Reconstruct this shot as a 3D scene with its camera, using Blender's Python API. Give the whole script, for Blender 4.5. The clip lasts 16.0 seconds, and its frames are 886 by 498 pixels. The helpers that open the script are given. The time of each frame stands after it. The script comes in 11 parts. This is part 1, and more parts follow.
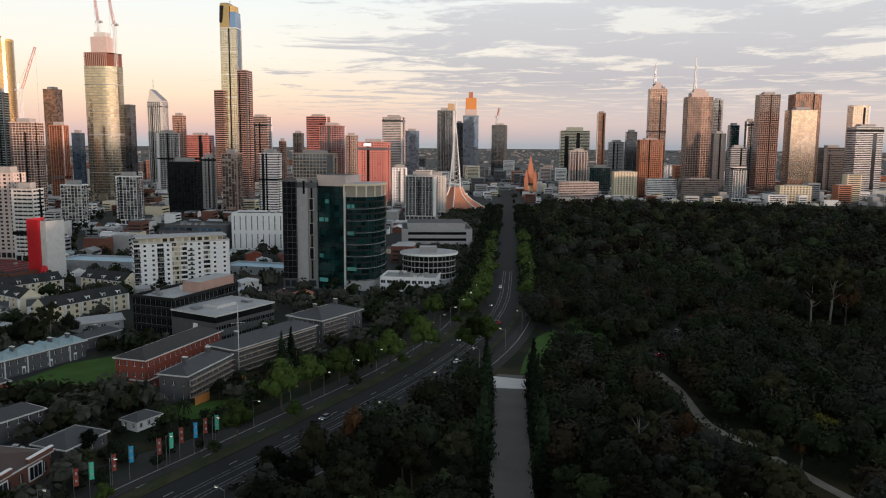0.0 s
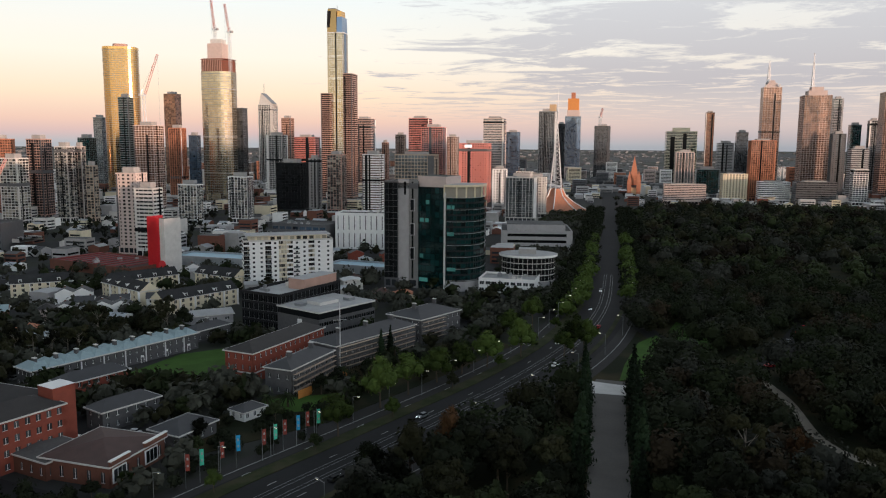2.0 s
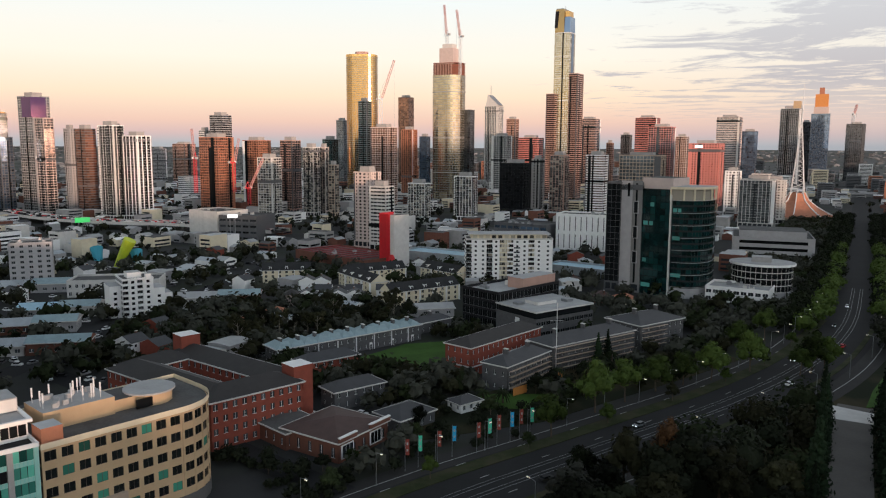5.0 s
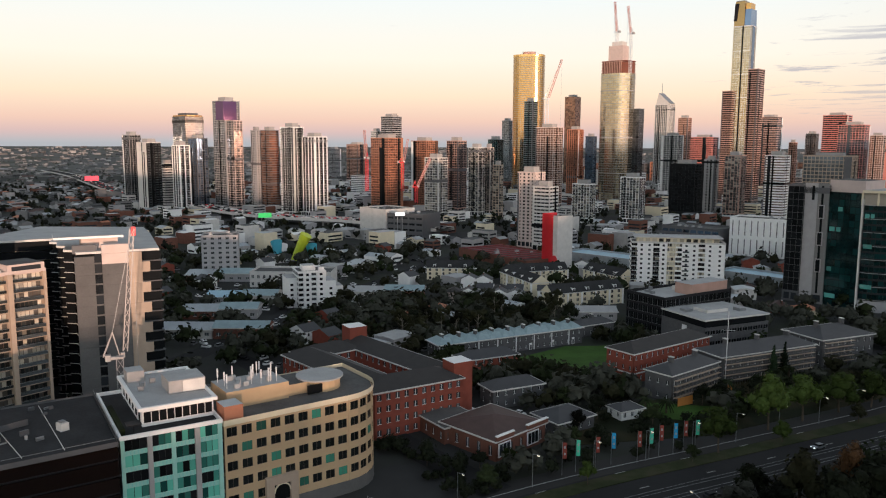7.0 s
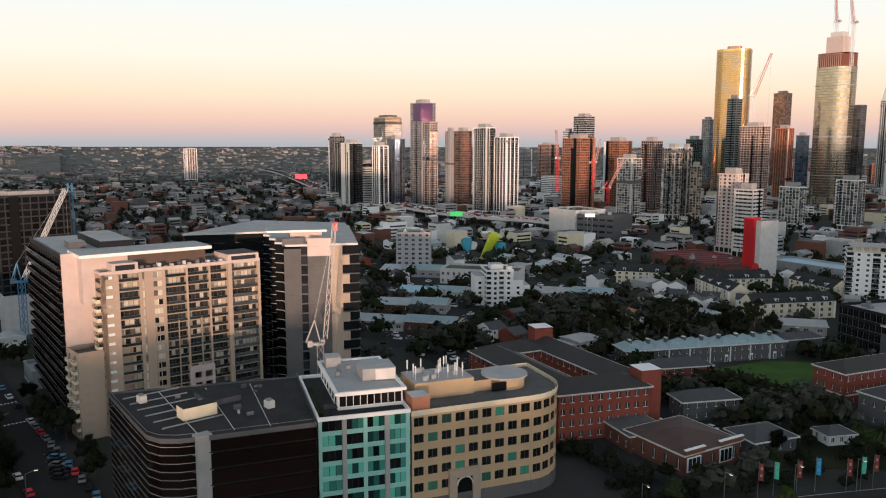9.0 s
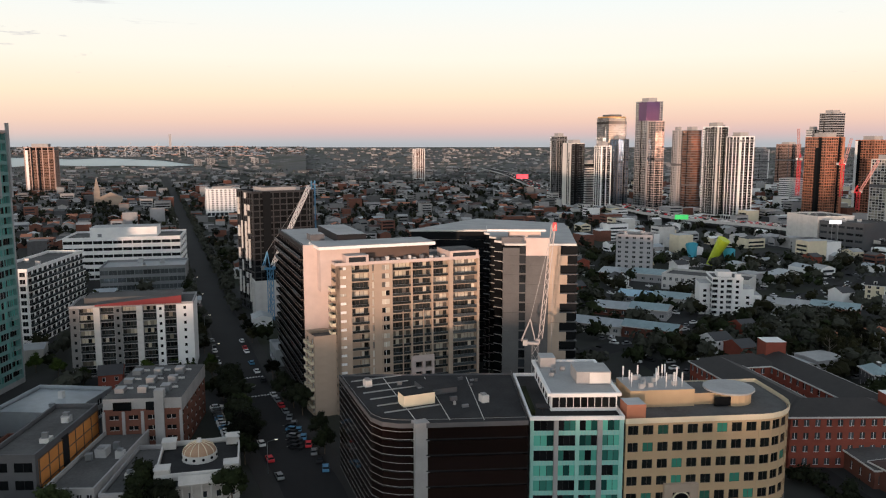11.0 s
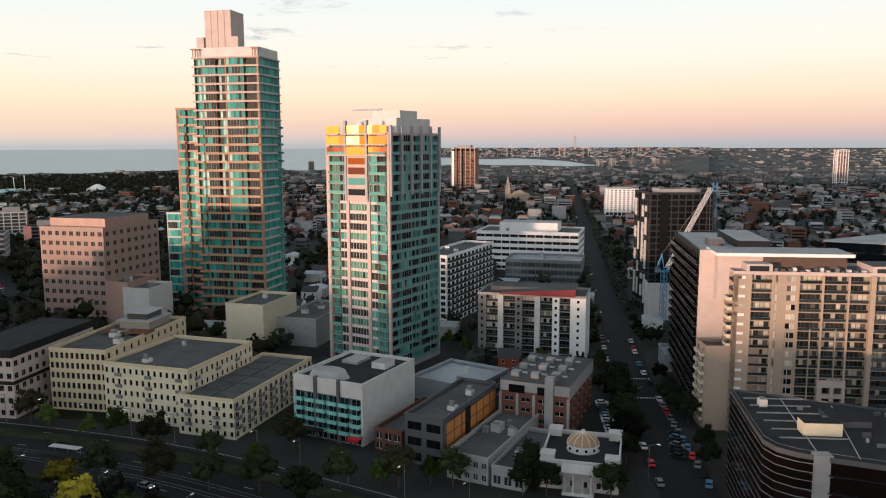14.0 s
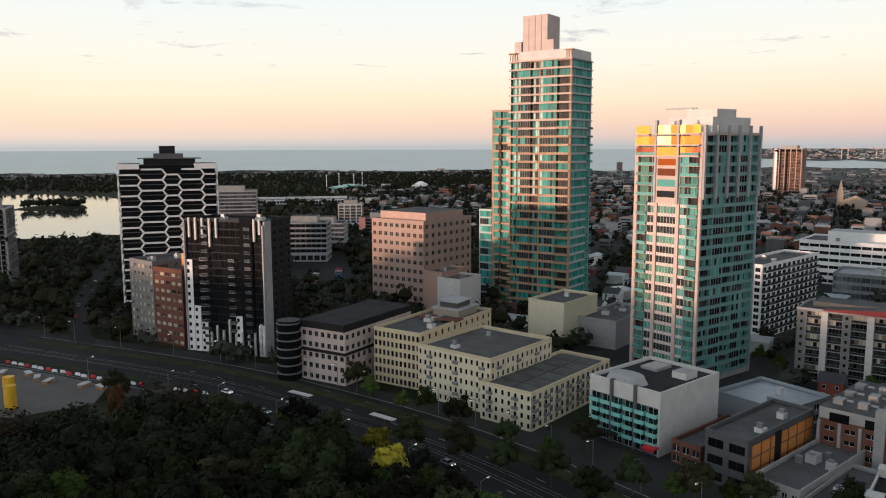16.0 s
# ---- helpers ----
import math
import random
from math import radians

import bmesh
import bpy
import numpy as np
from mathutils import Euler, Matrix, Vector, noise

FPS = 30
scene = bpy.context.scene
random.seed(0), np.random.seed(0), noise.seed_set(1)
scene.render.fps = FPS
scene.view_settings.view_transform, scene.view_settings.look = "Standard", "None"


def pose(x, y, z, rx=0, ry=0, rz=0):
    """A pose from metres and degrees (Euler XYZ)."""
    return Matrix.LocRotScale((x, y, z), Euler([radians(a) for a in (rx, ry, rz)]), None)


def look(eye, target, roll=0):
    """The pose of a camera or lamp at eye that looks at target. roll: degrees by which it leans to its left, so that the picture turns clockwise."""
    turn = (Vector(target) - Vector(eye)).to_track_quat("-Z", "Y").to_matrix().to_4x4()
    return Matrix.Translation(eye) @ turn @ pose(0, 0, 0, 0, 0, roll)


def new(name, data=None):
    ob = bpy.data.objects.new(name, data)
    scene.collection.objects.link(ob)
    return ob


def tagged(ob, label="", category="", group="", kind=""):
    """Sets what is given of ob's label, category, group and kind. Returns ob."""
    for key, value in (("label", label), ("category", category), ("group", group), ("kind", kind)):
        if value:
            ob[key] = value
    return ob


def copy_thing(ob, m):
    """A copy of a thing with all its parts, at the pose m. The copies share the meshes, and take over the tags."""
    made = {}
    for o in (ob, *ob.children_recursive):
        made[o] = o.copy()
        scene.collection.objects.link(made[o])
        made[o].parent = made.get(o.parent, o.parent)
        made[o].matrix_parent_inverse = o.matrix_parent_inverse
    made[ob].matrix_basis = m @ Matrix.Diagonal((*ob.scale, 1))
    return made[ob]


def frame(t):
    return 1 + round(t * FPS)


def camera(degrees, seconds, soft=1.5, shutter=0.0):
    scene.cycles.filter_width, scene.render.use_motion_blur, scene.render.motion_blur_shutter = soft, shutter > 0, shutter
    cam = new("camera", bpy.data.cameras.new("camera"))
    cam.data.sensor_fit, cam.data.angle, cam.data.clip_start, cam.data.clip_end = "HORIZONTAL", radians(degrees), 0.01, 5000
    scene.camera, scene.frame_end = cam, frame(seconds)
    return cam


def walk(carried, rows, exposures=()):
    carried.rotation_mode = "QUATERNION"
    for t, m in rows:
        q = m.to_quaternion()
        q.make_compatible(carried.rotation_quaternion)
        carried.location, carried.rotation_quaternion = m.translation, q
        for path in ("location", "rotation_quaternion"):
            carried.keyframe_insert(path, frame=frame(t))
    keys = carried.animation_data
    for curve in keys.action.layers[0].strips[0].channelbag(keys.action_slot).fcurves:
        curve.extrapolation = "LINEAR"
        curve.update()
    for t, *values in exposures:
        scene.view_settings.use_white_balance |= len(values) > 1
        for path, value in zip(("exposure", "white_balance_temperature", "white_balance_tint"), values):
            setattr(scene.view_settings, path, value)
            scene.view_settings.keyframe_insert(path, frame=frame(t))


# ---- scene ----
cam = camera(59.6, 16.0, soft=1.15)
EYE = (0.0, 0.0, 88.0)
# seconds, yaw to the left, pitch, roll
ROWS = [
    (0, 0.00, -7.65, 0.48),
    (0.5, 1.84, -7.63, 0.45),
    (1, 3.63, -7.62, 0.44),
    (1.5, 5.48, -7.61, 0.42),
    (2, 7.40, -7.61, 0.40),
    (2.5, 9.58, -7.62, 0.39),
    (3, 12.13, -7.62, 0.37),
    (3.5, 15.00, -7.63, 0.36),
    (6, 29.71, -7.70, 0.27),
    (6.5, 32.79, -7.71, 0.25),
    (7, 35.80, -7.72, 0.22),
    (7.5, 38.96, -7.73, 0.20),
    (8, 42.08, -7.73, 0.17),
    (8.5, 45.93, -7.74, 0.14),
    (9, 49.80, -7.74, 0.11),
    (11.5, 70.40, -7.72, -0.06),
    (12, 74.98, -7.70, -0.09),
    (12.5, 79.79, -7.69, -0.12),
    (13, 84.66, -7.67, -0.15),
    (13.5, 89.68, -7.65, -0.17),
    (14, 94.90, -7.62, -0.19),
    (14.5, 100.40, -7.60, -0.20),
    (15, 105.93, -7.57, -0.20),
    (15.5, 111.61, -7.54, -0.19),
    (16, 117.30, -7.52, -0.18),
]
walk(cam, [(t, pose(*EYE, 90 + pitch, 0, yaw) @ pose(0, 0, 0, 0, 0, roll)) for t, yaw, pitch, roll in ROWS])

# ---- world and sun ----
SUN_AZ, SUN_EL = 127.0, 0.6          # clockwise from +y, above the horizon
world = bpy.data.worlds.new("dawn")
scene.world = world
world.use_nodes = True
wt = world.node_tree
wt.nodes.clear()


def wnode(kind, **inputs):
    n = wt.nodes.new(kind)
    for k, v in inputs.items():
        n.inputs[int(k[1:])].default_value = v
    return n


def wmath(op, a, b=0.0, clamp=False):
    n = wt.nodes.new("ShaderNodeMath")
    n.operation, n.use_clamp = op, clamp
    for i, v in enumerate((a, b)):
        if isinstance(v, (int, float)):
            n.inputs[i].default_value = v
        else:
            wt.links.new(v, n.inputs[i])
    return n.outputs[0]


def wmix(fac, a, b, mode="MIX"):
    n = wt.nodes.new("ShaderNodeMix")
    n.data_type, n.blend_type = "RGBA", mode
    for i, v in ((0, fac), (6, a), (7, b)):
        if isinstance(v, (int, float, tuple)):
            n.inputs[i].default_value = v
        else:
            wt.links.new(v, n.inputs[i])
    return n.outputs[2]


def wramp(fac, stops):
    n = wt.nodes.new("ShaderNodeValToRGB")
    el = n.color_ramp.elements
    while len(el) < len(stops):
        el.new(0.5)
    for e, (p, c) in zip(el, stops):
        e.position, e.color = p, (*c, 1)
    wt.links.new(fac, n.inputs[0])
    return n.outputs[0]


sky = wt.nodes.new("ShaderNodeTexSky")
sky.sky_type, sky.sun_disc = "NISHITA", False
sky.sun_elevation, sky.sun_rotation = radians(SUN_EL), radians(SUN_AZ)
sky.air_density, sky.dust_density = 1.2, 2.0
tc = wt.nodes.new("ShaderNodeTexCoord")
sep = wt.nodes.new("ShaderNodeSeparateXYZ")
wt.links.new(tc.outputs["Generated"], sep.inputs[0])
dx, dy, dz = sep.outputs
# the belt of dawn colours over the horizon
belt = wramp(wmath("MAXIMUM", dz, 0.0), [
    (0.0, (0.44, 0.46, 0.48)), (0.004, (0.50, 0.48, 0.49)), (0.014, (0.68, 0.50, 0.47)), (0.029, (0.85, 0.59, 0.47)),
    (0.060, (0.95, 0.77, 0.57)), (0.105, (0.93, 0.88, 0.76)), (0.176, (0.82, 0.88, 0.87)), (0.25, (0.62, 0.70, 0.74)),
    (0.42, (0.33, 0.38, 0.42)), (0.75, (0.19, 0.23, 0.27))])
warm = wramp(wmath("MAXIMUM", dz, 0.0), [
    (0.0, (0.52, 0.53, 0.53)), (0.0035, (0.62, 0.59, 0.55)), (0.013, (0.84, 0.68, 0.56)), (0.029, (0.93, 0.72, 0.54)),
    (0.060, (0.97, 0.84, 0.61)), (0.105, (0.93, 0.89, 0.77)), (0.176, (0.82, 0.88, 0.87)), (0.25, (0.62, 0.70, 0.74)),
    (0.42, (0.33, 0.38, 0.42)), (0.75, (0.19, 0.23, 0.27))])
belt = wmix(wmath("MULTIPLY", wmath("SUBTRACT", 0.25, dy), 0.95, True), belt, warm)
grey = wramp(wmath("MAXIMUM", dz, 0.0), [
    (0.0, (0.36, 0.38, 0.41)), (0.0035, (0.41, 0.41, 0.43)), (0.014, (0.52, 0.46, 0.46)), (0.029, (0.66, 0.55, 0.51)),
    (0.060, (0.76, 0.67, 0.60)), (0.105, (0.80, 0.76, 0.69)), (0.176, (0.78, 0.80, 0.78)), (0.25, (0.62, 0.70, 0.74)),
    (0.42, (0.33, 0.38, 0.42)), (0.75, (0.19, 0.23, 0.27))])
north = wmath("MULTIPLY", wmath("MULTIPLY", wmath("ADD", dx, 0.22), 2.2, True), wmath("MULTIPLY", wmath("SUBTRACT", dy, 0.2), 2.0, True))
belt = wmix(north, belt, grey)
# the east is brightest where the sun comes up
east = wmath("SUBTRACT", wmath("SUBTRACT", wmath("MULTIPLY", dx, 0.8), wmath("MULTIPLY", dy, 0.6)), 0.1)
belt = wmix(wmath("MULTIPLY", east, 1.7, True), belt, wmix(1.0, belt, (1.84, 1.87, 1.91, 1), "MULTIPLY"))
# streaks of cloud on a high flat layer
up = wmath("MAXIMUM", dz, 0.015)
comb = wt.nodes.new("ShaderNodeCombineXYZ")
wt.links.new(wmath("DIVIDE", dx, up), comb.inputs[0])
wt.links.new(wmath("DIVIDE", dy, up), comb.inputs[1])
rotm = wt.nodes.new("ShaderNodeMapping")
rotm.inputs["Rotation"].default_value = (0, 0, radians(16))
rotm.inputs["Scale"].default_value = (0.62, 0.62, 1)
wt.links.new(comb.outputs[0], rotm.inputs[0])
cn = wnode("ShaderNodeTexNoise")
cn.inputs["Scale"].default_value, cn.inputs["Detail"].default_value, cn.inputs["Roughness"].default_value = 1.35, 12, 0.68
cn.inputs["Distortion"].default_value = 0.5
wt.links.new(rotm.outputs[0], cn.inputs[0])
# the bank lies to the north, thinning to the west
bank = wmath("MULTIPLY", wmath("ADD", dx, 0.42), 0.62)
bank = wmath("MULTIPLY", wmath("MINIMUM", wmath("MAXIMUM", bank, 0.0), 0.29), wmath("MULTIPLY", wmath("ADD", dy, 0.2), 1.2, True))
thin = wmath("MULTIPLY", wmath("SUBTRACT", 0.3, dy), 0.32, True)
thin = wmath("MULTIPLY", wmath("MINIMUM", thin, 0.12), wmath("MULTIPLY", wmath("SUBTRACT", dz, 0.07), 20.0, True))
cover = wmath("ADD", bank, thin)
fac = wmath("MULTIPLY", wmath("SUBTRACT", wmath("ADD", cn.outputs[0], cover), 0.69), 12.0, True)
fade = wmath("MULTIPLY", wmath("SUBTRACT", dz, 0.02), 18.0, True)
fac = wmath("MULTIPLY", wmath("MULTIPLY", fac, fade), 0.85)
cloud = wramp(wmath("MULTIPLY", dz, 4.0, True), [(0.0, (0.40, 0.40, 0.44)), (0.35, (0.46, 0.46, 0.50)), (0.8, (0.61, 0.63, 0.66)), (1.0, (0.66, 0.69, 0.72))])
col = wmix(fac, belt, cloud)
col = wmix(1.0, col, (1.07, 1.06, 1.08, 1), "MULTIPLY")
col = wmix(0.05, col, sky.outputs[0], "ADD")
bg = wt.nodes.new("ShaderNodeBackground")
wt.links.new(col, bg.inputs[0])
bg.inputs[1].default_value = 1.0
wo = wt.nodes.new("ShaderNodeOutputWorld")
wt.links.new(bg.outputs[0], wo.inputs[0])

sun = new("sun", bpy.data.lights.new("sun", "SUN"))
sun.data.energy, sun.data.angle, sun.data.color = 4.6, radians(0.9), (1.0, 0.66, 0.49)
sdir = Vector((math.sin(radians(SUN_AZ)) * math.cos(radians(SUN_EL)), math.cos(radians(SUN_AZ)) * math.cos(radians(SUN_EL)), math.sin(radians(SUN_EL))))
sun.matrix_world = look(tuple(sdir * 900), (0, 0, 0))


# ---- materials ----
MATS = {}


def mat(name, color, rough=0.7, metal=0.0, var=0.25, scale=0.3, fine=6.0, bump=0.0, pane=0.0, spec=0.5, emit=None, obj=0.0, tint=None, share=(0.55, 0.8)):
    """A surface with stains at two scales. pane: how much single pieces differ; obj: how much objects differ."""
    if name in MATS:
        return MATS[name]
    m = bpy.data.materials.new(name)
    m.use_nodes = True
    nt = m.node_tree
    bs = nt.nodes["Principled BSDF"]
    bs.inputs["Roughness"].default_value, bs.inputs["Metallic"].default_value = rough, metal
    bs.inputs["Specular IOR Level"].default_value = min(spec, 0.15) if rough >= 0.8 else spec

    def nd(kind):
        return nt.nodes.new(kind)

    def mth(op, a, b):
        n = nd("ShaderNodeMath")
        n.operation = op
        for i, v in enumerate((a, b)):
            if isinstance(v, (int, float)):
                n.inputs[i].default_value = v
            else:
                nt.links.new(v, n.inputs[i])
        return n.outputs[0]

    co = nd("ShaderNodeTexCoord").outputs["Object"]
    n1, n2 = nd("ShaderNodeTexNoise"), nd("ShaderNodeTexNoise")
    n1.inputs["Scale"].default_value, n1.inputs["Detail"].default_value = scale, 4
    n2.inputs["Scale"].default_value, n2.inputs["Detail"].default_value = fine, 3
    nt.links.new(co, n1.inputs[0])
    nt.links.new(co, n2.inputs[0])
    f = mth("ADD", mth("MULTIPLY", mth("SUBTRACT", n1.outputs[0], 0.5), 2 * var), mth("MULTIPLY", mth("SUBTRACT", n2.outputs[0], 0.5), var))
    if pane or obj:
        oi = nd("ShaderNodeObjectInfo").outputs["Random"]
        g = nd("ShaderNodeNewGeometry").outputs["Random Per Island"]
        wn = nd("ShaderNodeTexWhiteNoise")
        wn.noise_dimensions = "2D"
        cx = nd("ShaderNodeCombineXYZ")
        nt.links.new(mth("MULTIPLY", g, 97.0), cx.inputs[0])
        nt.links.new(mth("MULTIPLY", oi, 61.0), cx.inputs[1])
        nt.links.new(cx.outputs[0], wn.inputs[0])
        if pane:
            f = mth("ADD", f, mth("MULTIPLY", mth("SUBTRACT", wn.outputs[0], 0.45), pane))
        if obj:
            f = mth("ADD", f, mth("MULTIPLY", mth("SUBTRACT", oi, 0.5), obj))
    f = mth("MAXIMUM", mth("ADD", f, 1.0), 0.08)
    sc = nd("ShaderNodeVectorMath")
    sc.operation = "SCALE"
    sc.inputs[0].default_value = color
    nt.links.new(f, sc.inputs["Scale"])
    out = sc.outputs[0]
    if tint:
        mx = nd("ShaderNodeMix")
        mx.data_type = "RGBA"
        nt.links.new(n1.outputs[0] if not pane else wn.outputs[0], mx.inputs[0])
        nt.links.new(out, mx.inputs[6])
        mx.inputs[7].default_value = (*tint, 1)
        r = nd("ShaderNodeMapRange")
        r.inputs[1].default_value, r.inputs[2].default_value = share if pane else (0.45, 0.65)
        nt.links.new(wn.outputs[0] if pane else n1.outputs[0], r.inputs[0])
        nt.links.new(r.outputs[0], mx.inputs[0])
        out = mx.outputs[2]
    nt.links.new(out, bs.inputs["Base Color"])
    if bump:
        b = nd("ShaderNodeBump")
        b.inputs["Strength"].default_value = bump
        nt.links.new(n2.outputs[0], b.inputs["Height"])
        nt.links.new(b.outputs[0], bs.inputs["Normal"])
    if emit:
        bs.inputs["Emission Color"].default_value = (*emit[0], 1)
        bs.inputs["Emission Strength"].default_value = emit[1]
    MATS[name] = m
    return m


def glass(name, color, rough=0.06, metal=0.35, pane=0.9, tint=None, spec=0.8, share=(0.55, 0.8)):
    return mat(name, color, rough, metal, 0.1, 0.05, 0.5, pane=pane, spec=spec, tint=tint, share=share)


M = {
    "concrete": mat("concrete", (0.33, 0.32, 0.31), 0.85, bump=0.1),
    "pale_concrete": mat("pale_concrete", (0.58, 0.56, 0.53), 0.8, var=0.2),
    "white_paint": mat("white_paint", (0.80, 0.79, 0.77), 0.7, var=0.12),
    "cream": mat("cream", (0.68, 0.60, 0.44), 0.8, var=0.15),
    "beige": mat("beige", (0.40, 0.31, 0.24), 0.8, var=0.15),
    "ochre": mat("ochre", (0.50, 0.355, 0.215), 0.8, var=0.15),
    "pink_stone": mat("pink_stone", (0.54, 0.44, 0.40), 0.8, var=0.15),
    "red_granite": mat("red_granite", (0.55, 0.19, 0.155), 0.55, var=0.15),
    "brown_stone": mat("brown_stone", (0.42, 0.26, 0.21), 0.6, var=0.2),
    "dark_brown": mat("dark_brown", (0.10, 0.065, 0.05), 0.5, var=0.2),
    "grey_stone": mat("grey_stone", (0.34, 0.33, 0.33), 0.7, var=0.2),
    "dark_grey": mat("dark_grey", (0.085, 0.085, 0.09), 0.6, var=0.2),
    "black_metal": mat("black_metal", (0.018, 0.018, 0.020), 0.5, spec=0.12, var=0.2),
    "bluestone": mat("bluestone", (0.10, 0.098, 0.10), 0.85, var=0.3, scale=0.6, fine=3, bump=0.3),
    "red_brick": mat("red_brick", (0.25, 0.068, 0.046), 0.85, var=0.25, scale=0.5, fine=8, bump=0.2),
    "brick_brown": mat("brick_brown", (0.16, 0.07, 0.05), 0.85, var=0.25, scale=0.5, fine=8, bump=0.2),
    "terracotta": mat("terracotta", (0.42, 0.18, 0.11), 0.8, var=0.25),
    "slate": mat("slate", (0.042, 0.042, 0.045), 0.6, var=0.3, scale=0.4, fine=4, bump=0.2),
    "dark_tile": mat("dark_tile", (0.032, 0.028, 0.026), 0.75, var=0.3, scale=0.4, fine=5, bump=0.2),
    "brown_tile": mat("brown_tile", (0.070, 0.038, 0.032), 0.75, var=0.3, scale=0.4, fine=5, bump=0.2),
    "roof_felt": mat("roof_felt", (0.10, 0.098, 0.096), 0.85, var=0.6, scale=0.12, fine=1.5),
    "pale_roof": mat("pale_roof", (0.36, 0.36, 0.355), 0.75, var=0.3, scale=0.15, fine=1.5),
    "tin_roof": mat("tin_roof", (0.37, 0.40, 0.42), 0.4, 0.4, var=0.25, scale=0.3, fine=3),
    "blue_roof": mat("blue_roof", (0.32, 0.50, 0.60), 0.45, 0.2, var=0.2),
    "red_paint": mat("red_paint", (0.60, 0.02, 0.03), 0.5, var=0.15),
    "orange_panel": mat("orange_panel", (0.60, 0.24, 0.06), 0.6, var=0.2),
    "yellow_paint": mat("yellow_paint", (0.75, 0.42, 0.03), 0.5, var=0.15),
    "gold_metal": mat("gold_metal", (0.75, 0.45, 0.16), 0.25, 0.9, var=0.1),
    "steel_white": mat("steel_white", (0.70, 0.70, 0.70), 0.45, 0.2, var=0.1),
    "steel_grey": mat("steel_grey", (0.25, 0.26, 0.27), 0.45, 0.6, var=0.15),
    "steel_blue": mat("steel_blue", (0.08, 0.25, 0.42), 0.5, 0.2, var=0.15),
    "glass_dark": glass("glass_dark", (0.045, 0.05, 0.056), 0.06, 0.5, 1.3),
    "glass_black": glass("glass_black", (0.010, 0.011, 0.012), 0.12, 0.1, 0.9, spec=0.12),
    "glass_grey": glass("glass_grey", (0.15, 0.17, 0.18), 0.08, 0.6, 1.1),
    "glass_teal": glass("glass_teal", (0.030, 0.24, 0.21), 0.5, 0.0, 0.9, spec=0.12),
    "glass_teal_dark": glass("glass_teal_dark", (0.005, 0.028, 0.028), 0.07, 0.2, 1.3),
    "glass_green": glass("glass_green", (0.015, 0.07, 0.06), 0.10, 0.2, 0.6, tint=(0.07, 0.30, 0.24), spec=0.3, share=(0.3, 0.75)),
    "glass_blue": glass("glass_blue", (0.13, 0.19, 0.27), 0.06, 0.7),
    "glass_gold": glass("glass_gold", (0.46, 0.29, 0.12), 0.12, 0.95, 0.15),
    "glass_silver": glass("glass_silver", (0.46, 0.40, 0.29), 0.09, 0.9, 0.3),
    "glass_bronze": glass("glass_bronze", (0.24, 0.13, 0.09), 0.10, 0.6, 1.2),
    "glass_room": glass("glass_room", (0.05, 0.05, 0.05), 0.15, 0.1, 1.2, tint=(0.36, 0.33, 0.28)),
    "asphalt": mat("asphalt", (0.021, 0.021, 0.0215), 0.85, var=0.3, scale=0.06, fine=0.8, bump=0.1),
    "paving": mat("paving", (0.036, 0.0345, 0.033), 0.85, var=0.25, scale=0.1, fine=1.2),
    "granite_path": mat("granite_path", (0.13, 0.12, 0.11), 0.85, var=0.3, scale=0.08, fine=1.5),
    "lawn": mat("lawn", (0.048, 0.100, 0.020), 0.95, var=0.4, scale=0.12, fine=2.5, bump=0.3),
    # the shade under the trees is part of this near-black base
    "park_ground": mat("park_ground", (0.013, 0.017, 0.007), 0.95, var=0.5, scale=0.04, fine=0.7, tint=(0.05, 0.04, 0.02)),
    "city_ground": mat("city_ground", (0.040, 0.040, 0.040), 0.9, var=0.5, scale=0.02, fine=0.12, tint=(0.028, 0.033, 0.020)),
    "line_white": mat("line_white", (0.36, 0.36, 0.35), 0.8, var=0.25, scale=0.5),
    "water": mat("water", (0.16, 0.29, 0.33), 0.28, 0.0, var=0.2, scale=0.004, fine=0.05, bump=0.04, spec=0.45),
    "bark": mat("bark", (0.10, 0.075, 0.055), 0.9, var=0.3, scale=1, fine=6, bump=0.3),
    "pale_bark": mat("pale_bark", (0.20, 0.175, 0.145), 0.85, var=0.3, scale=1, fine=5),
    "tyre": mat("tyre", (0.02, 0.02, 0.02), 0.9, var=0.1),
    "lamp_glow": mat("lamp_glow", (0.9, 0.85, 0.7), 0.5, emit=((1.0, 0.86, 0.62), 2.5)),
    "lamp_white": mat("lamp_white", (0.9, 0.9, 0.9), 0.5, emit=((0.85, 0.93, 1.0), 4.0)),
    "tail_glow": mat("tail_glow", (0.5, 0.02, 0.02), 0.5, emit=((1.0, 0.05, 0.03), 5.0)),
    "sign_glow": mat("sign_glow", (0.8, 0.8, 0.8), 0.5, emit=((0.9, 0.95, 1.0), 0.9)),
    "sign_red": mat("sign_red", (0.7, 0.05, 0.05), 0.5, emit=((1.0, 0.06, 0.08), 2.0)),
    "sign_green": mat("sign_green", (0.05, 0.5, 0.1), 0.5, emit=((0.1, 0.9, 0.25), 0.5)),
}


def leaf(name, color, var=0.25, tint=None):
    m = mat(name, color, 0.75, 0.0, 0.75, 0.10, 0.6, pane=var, spec=0.06, obj=1.3, tint=tint)
    return m


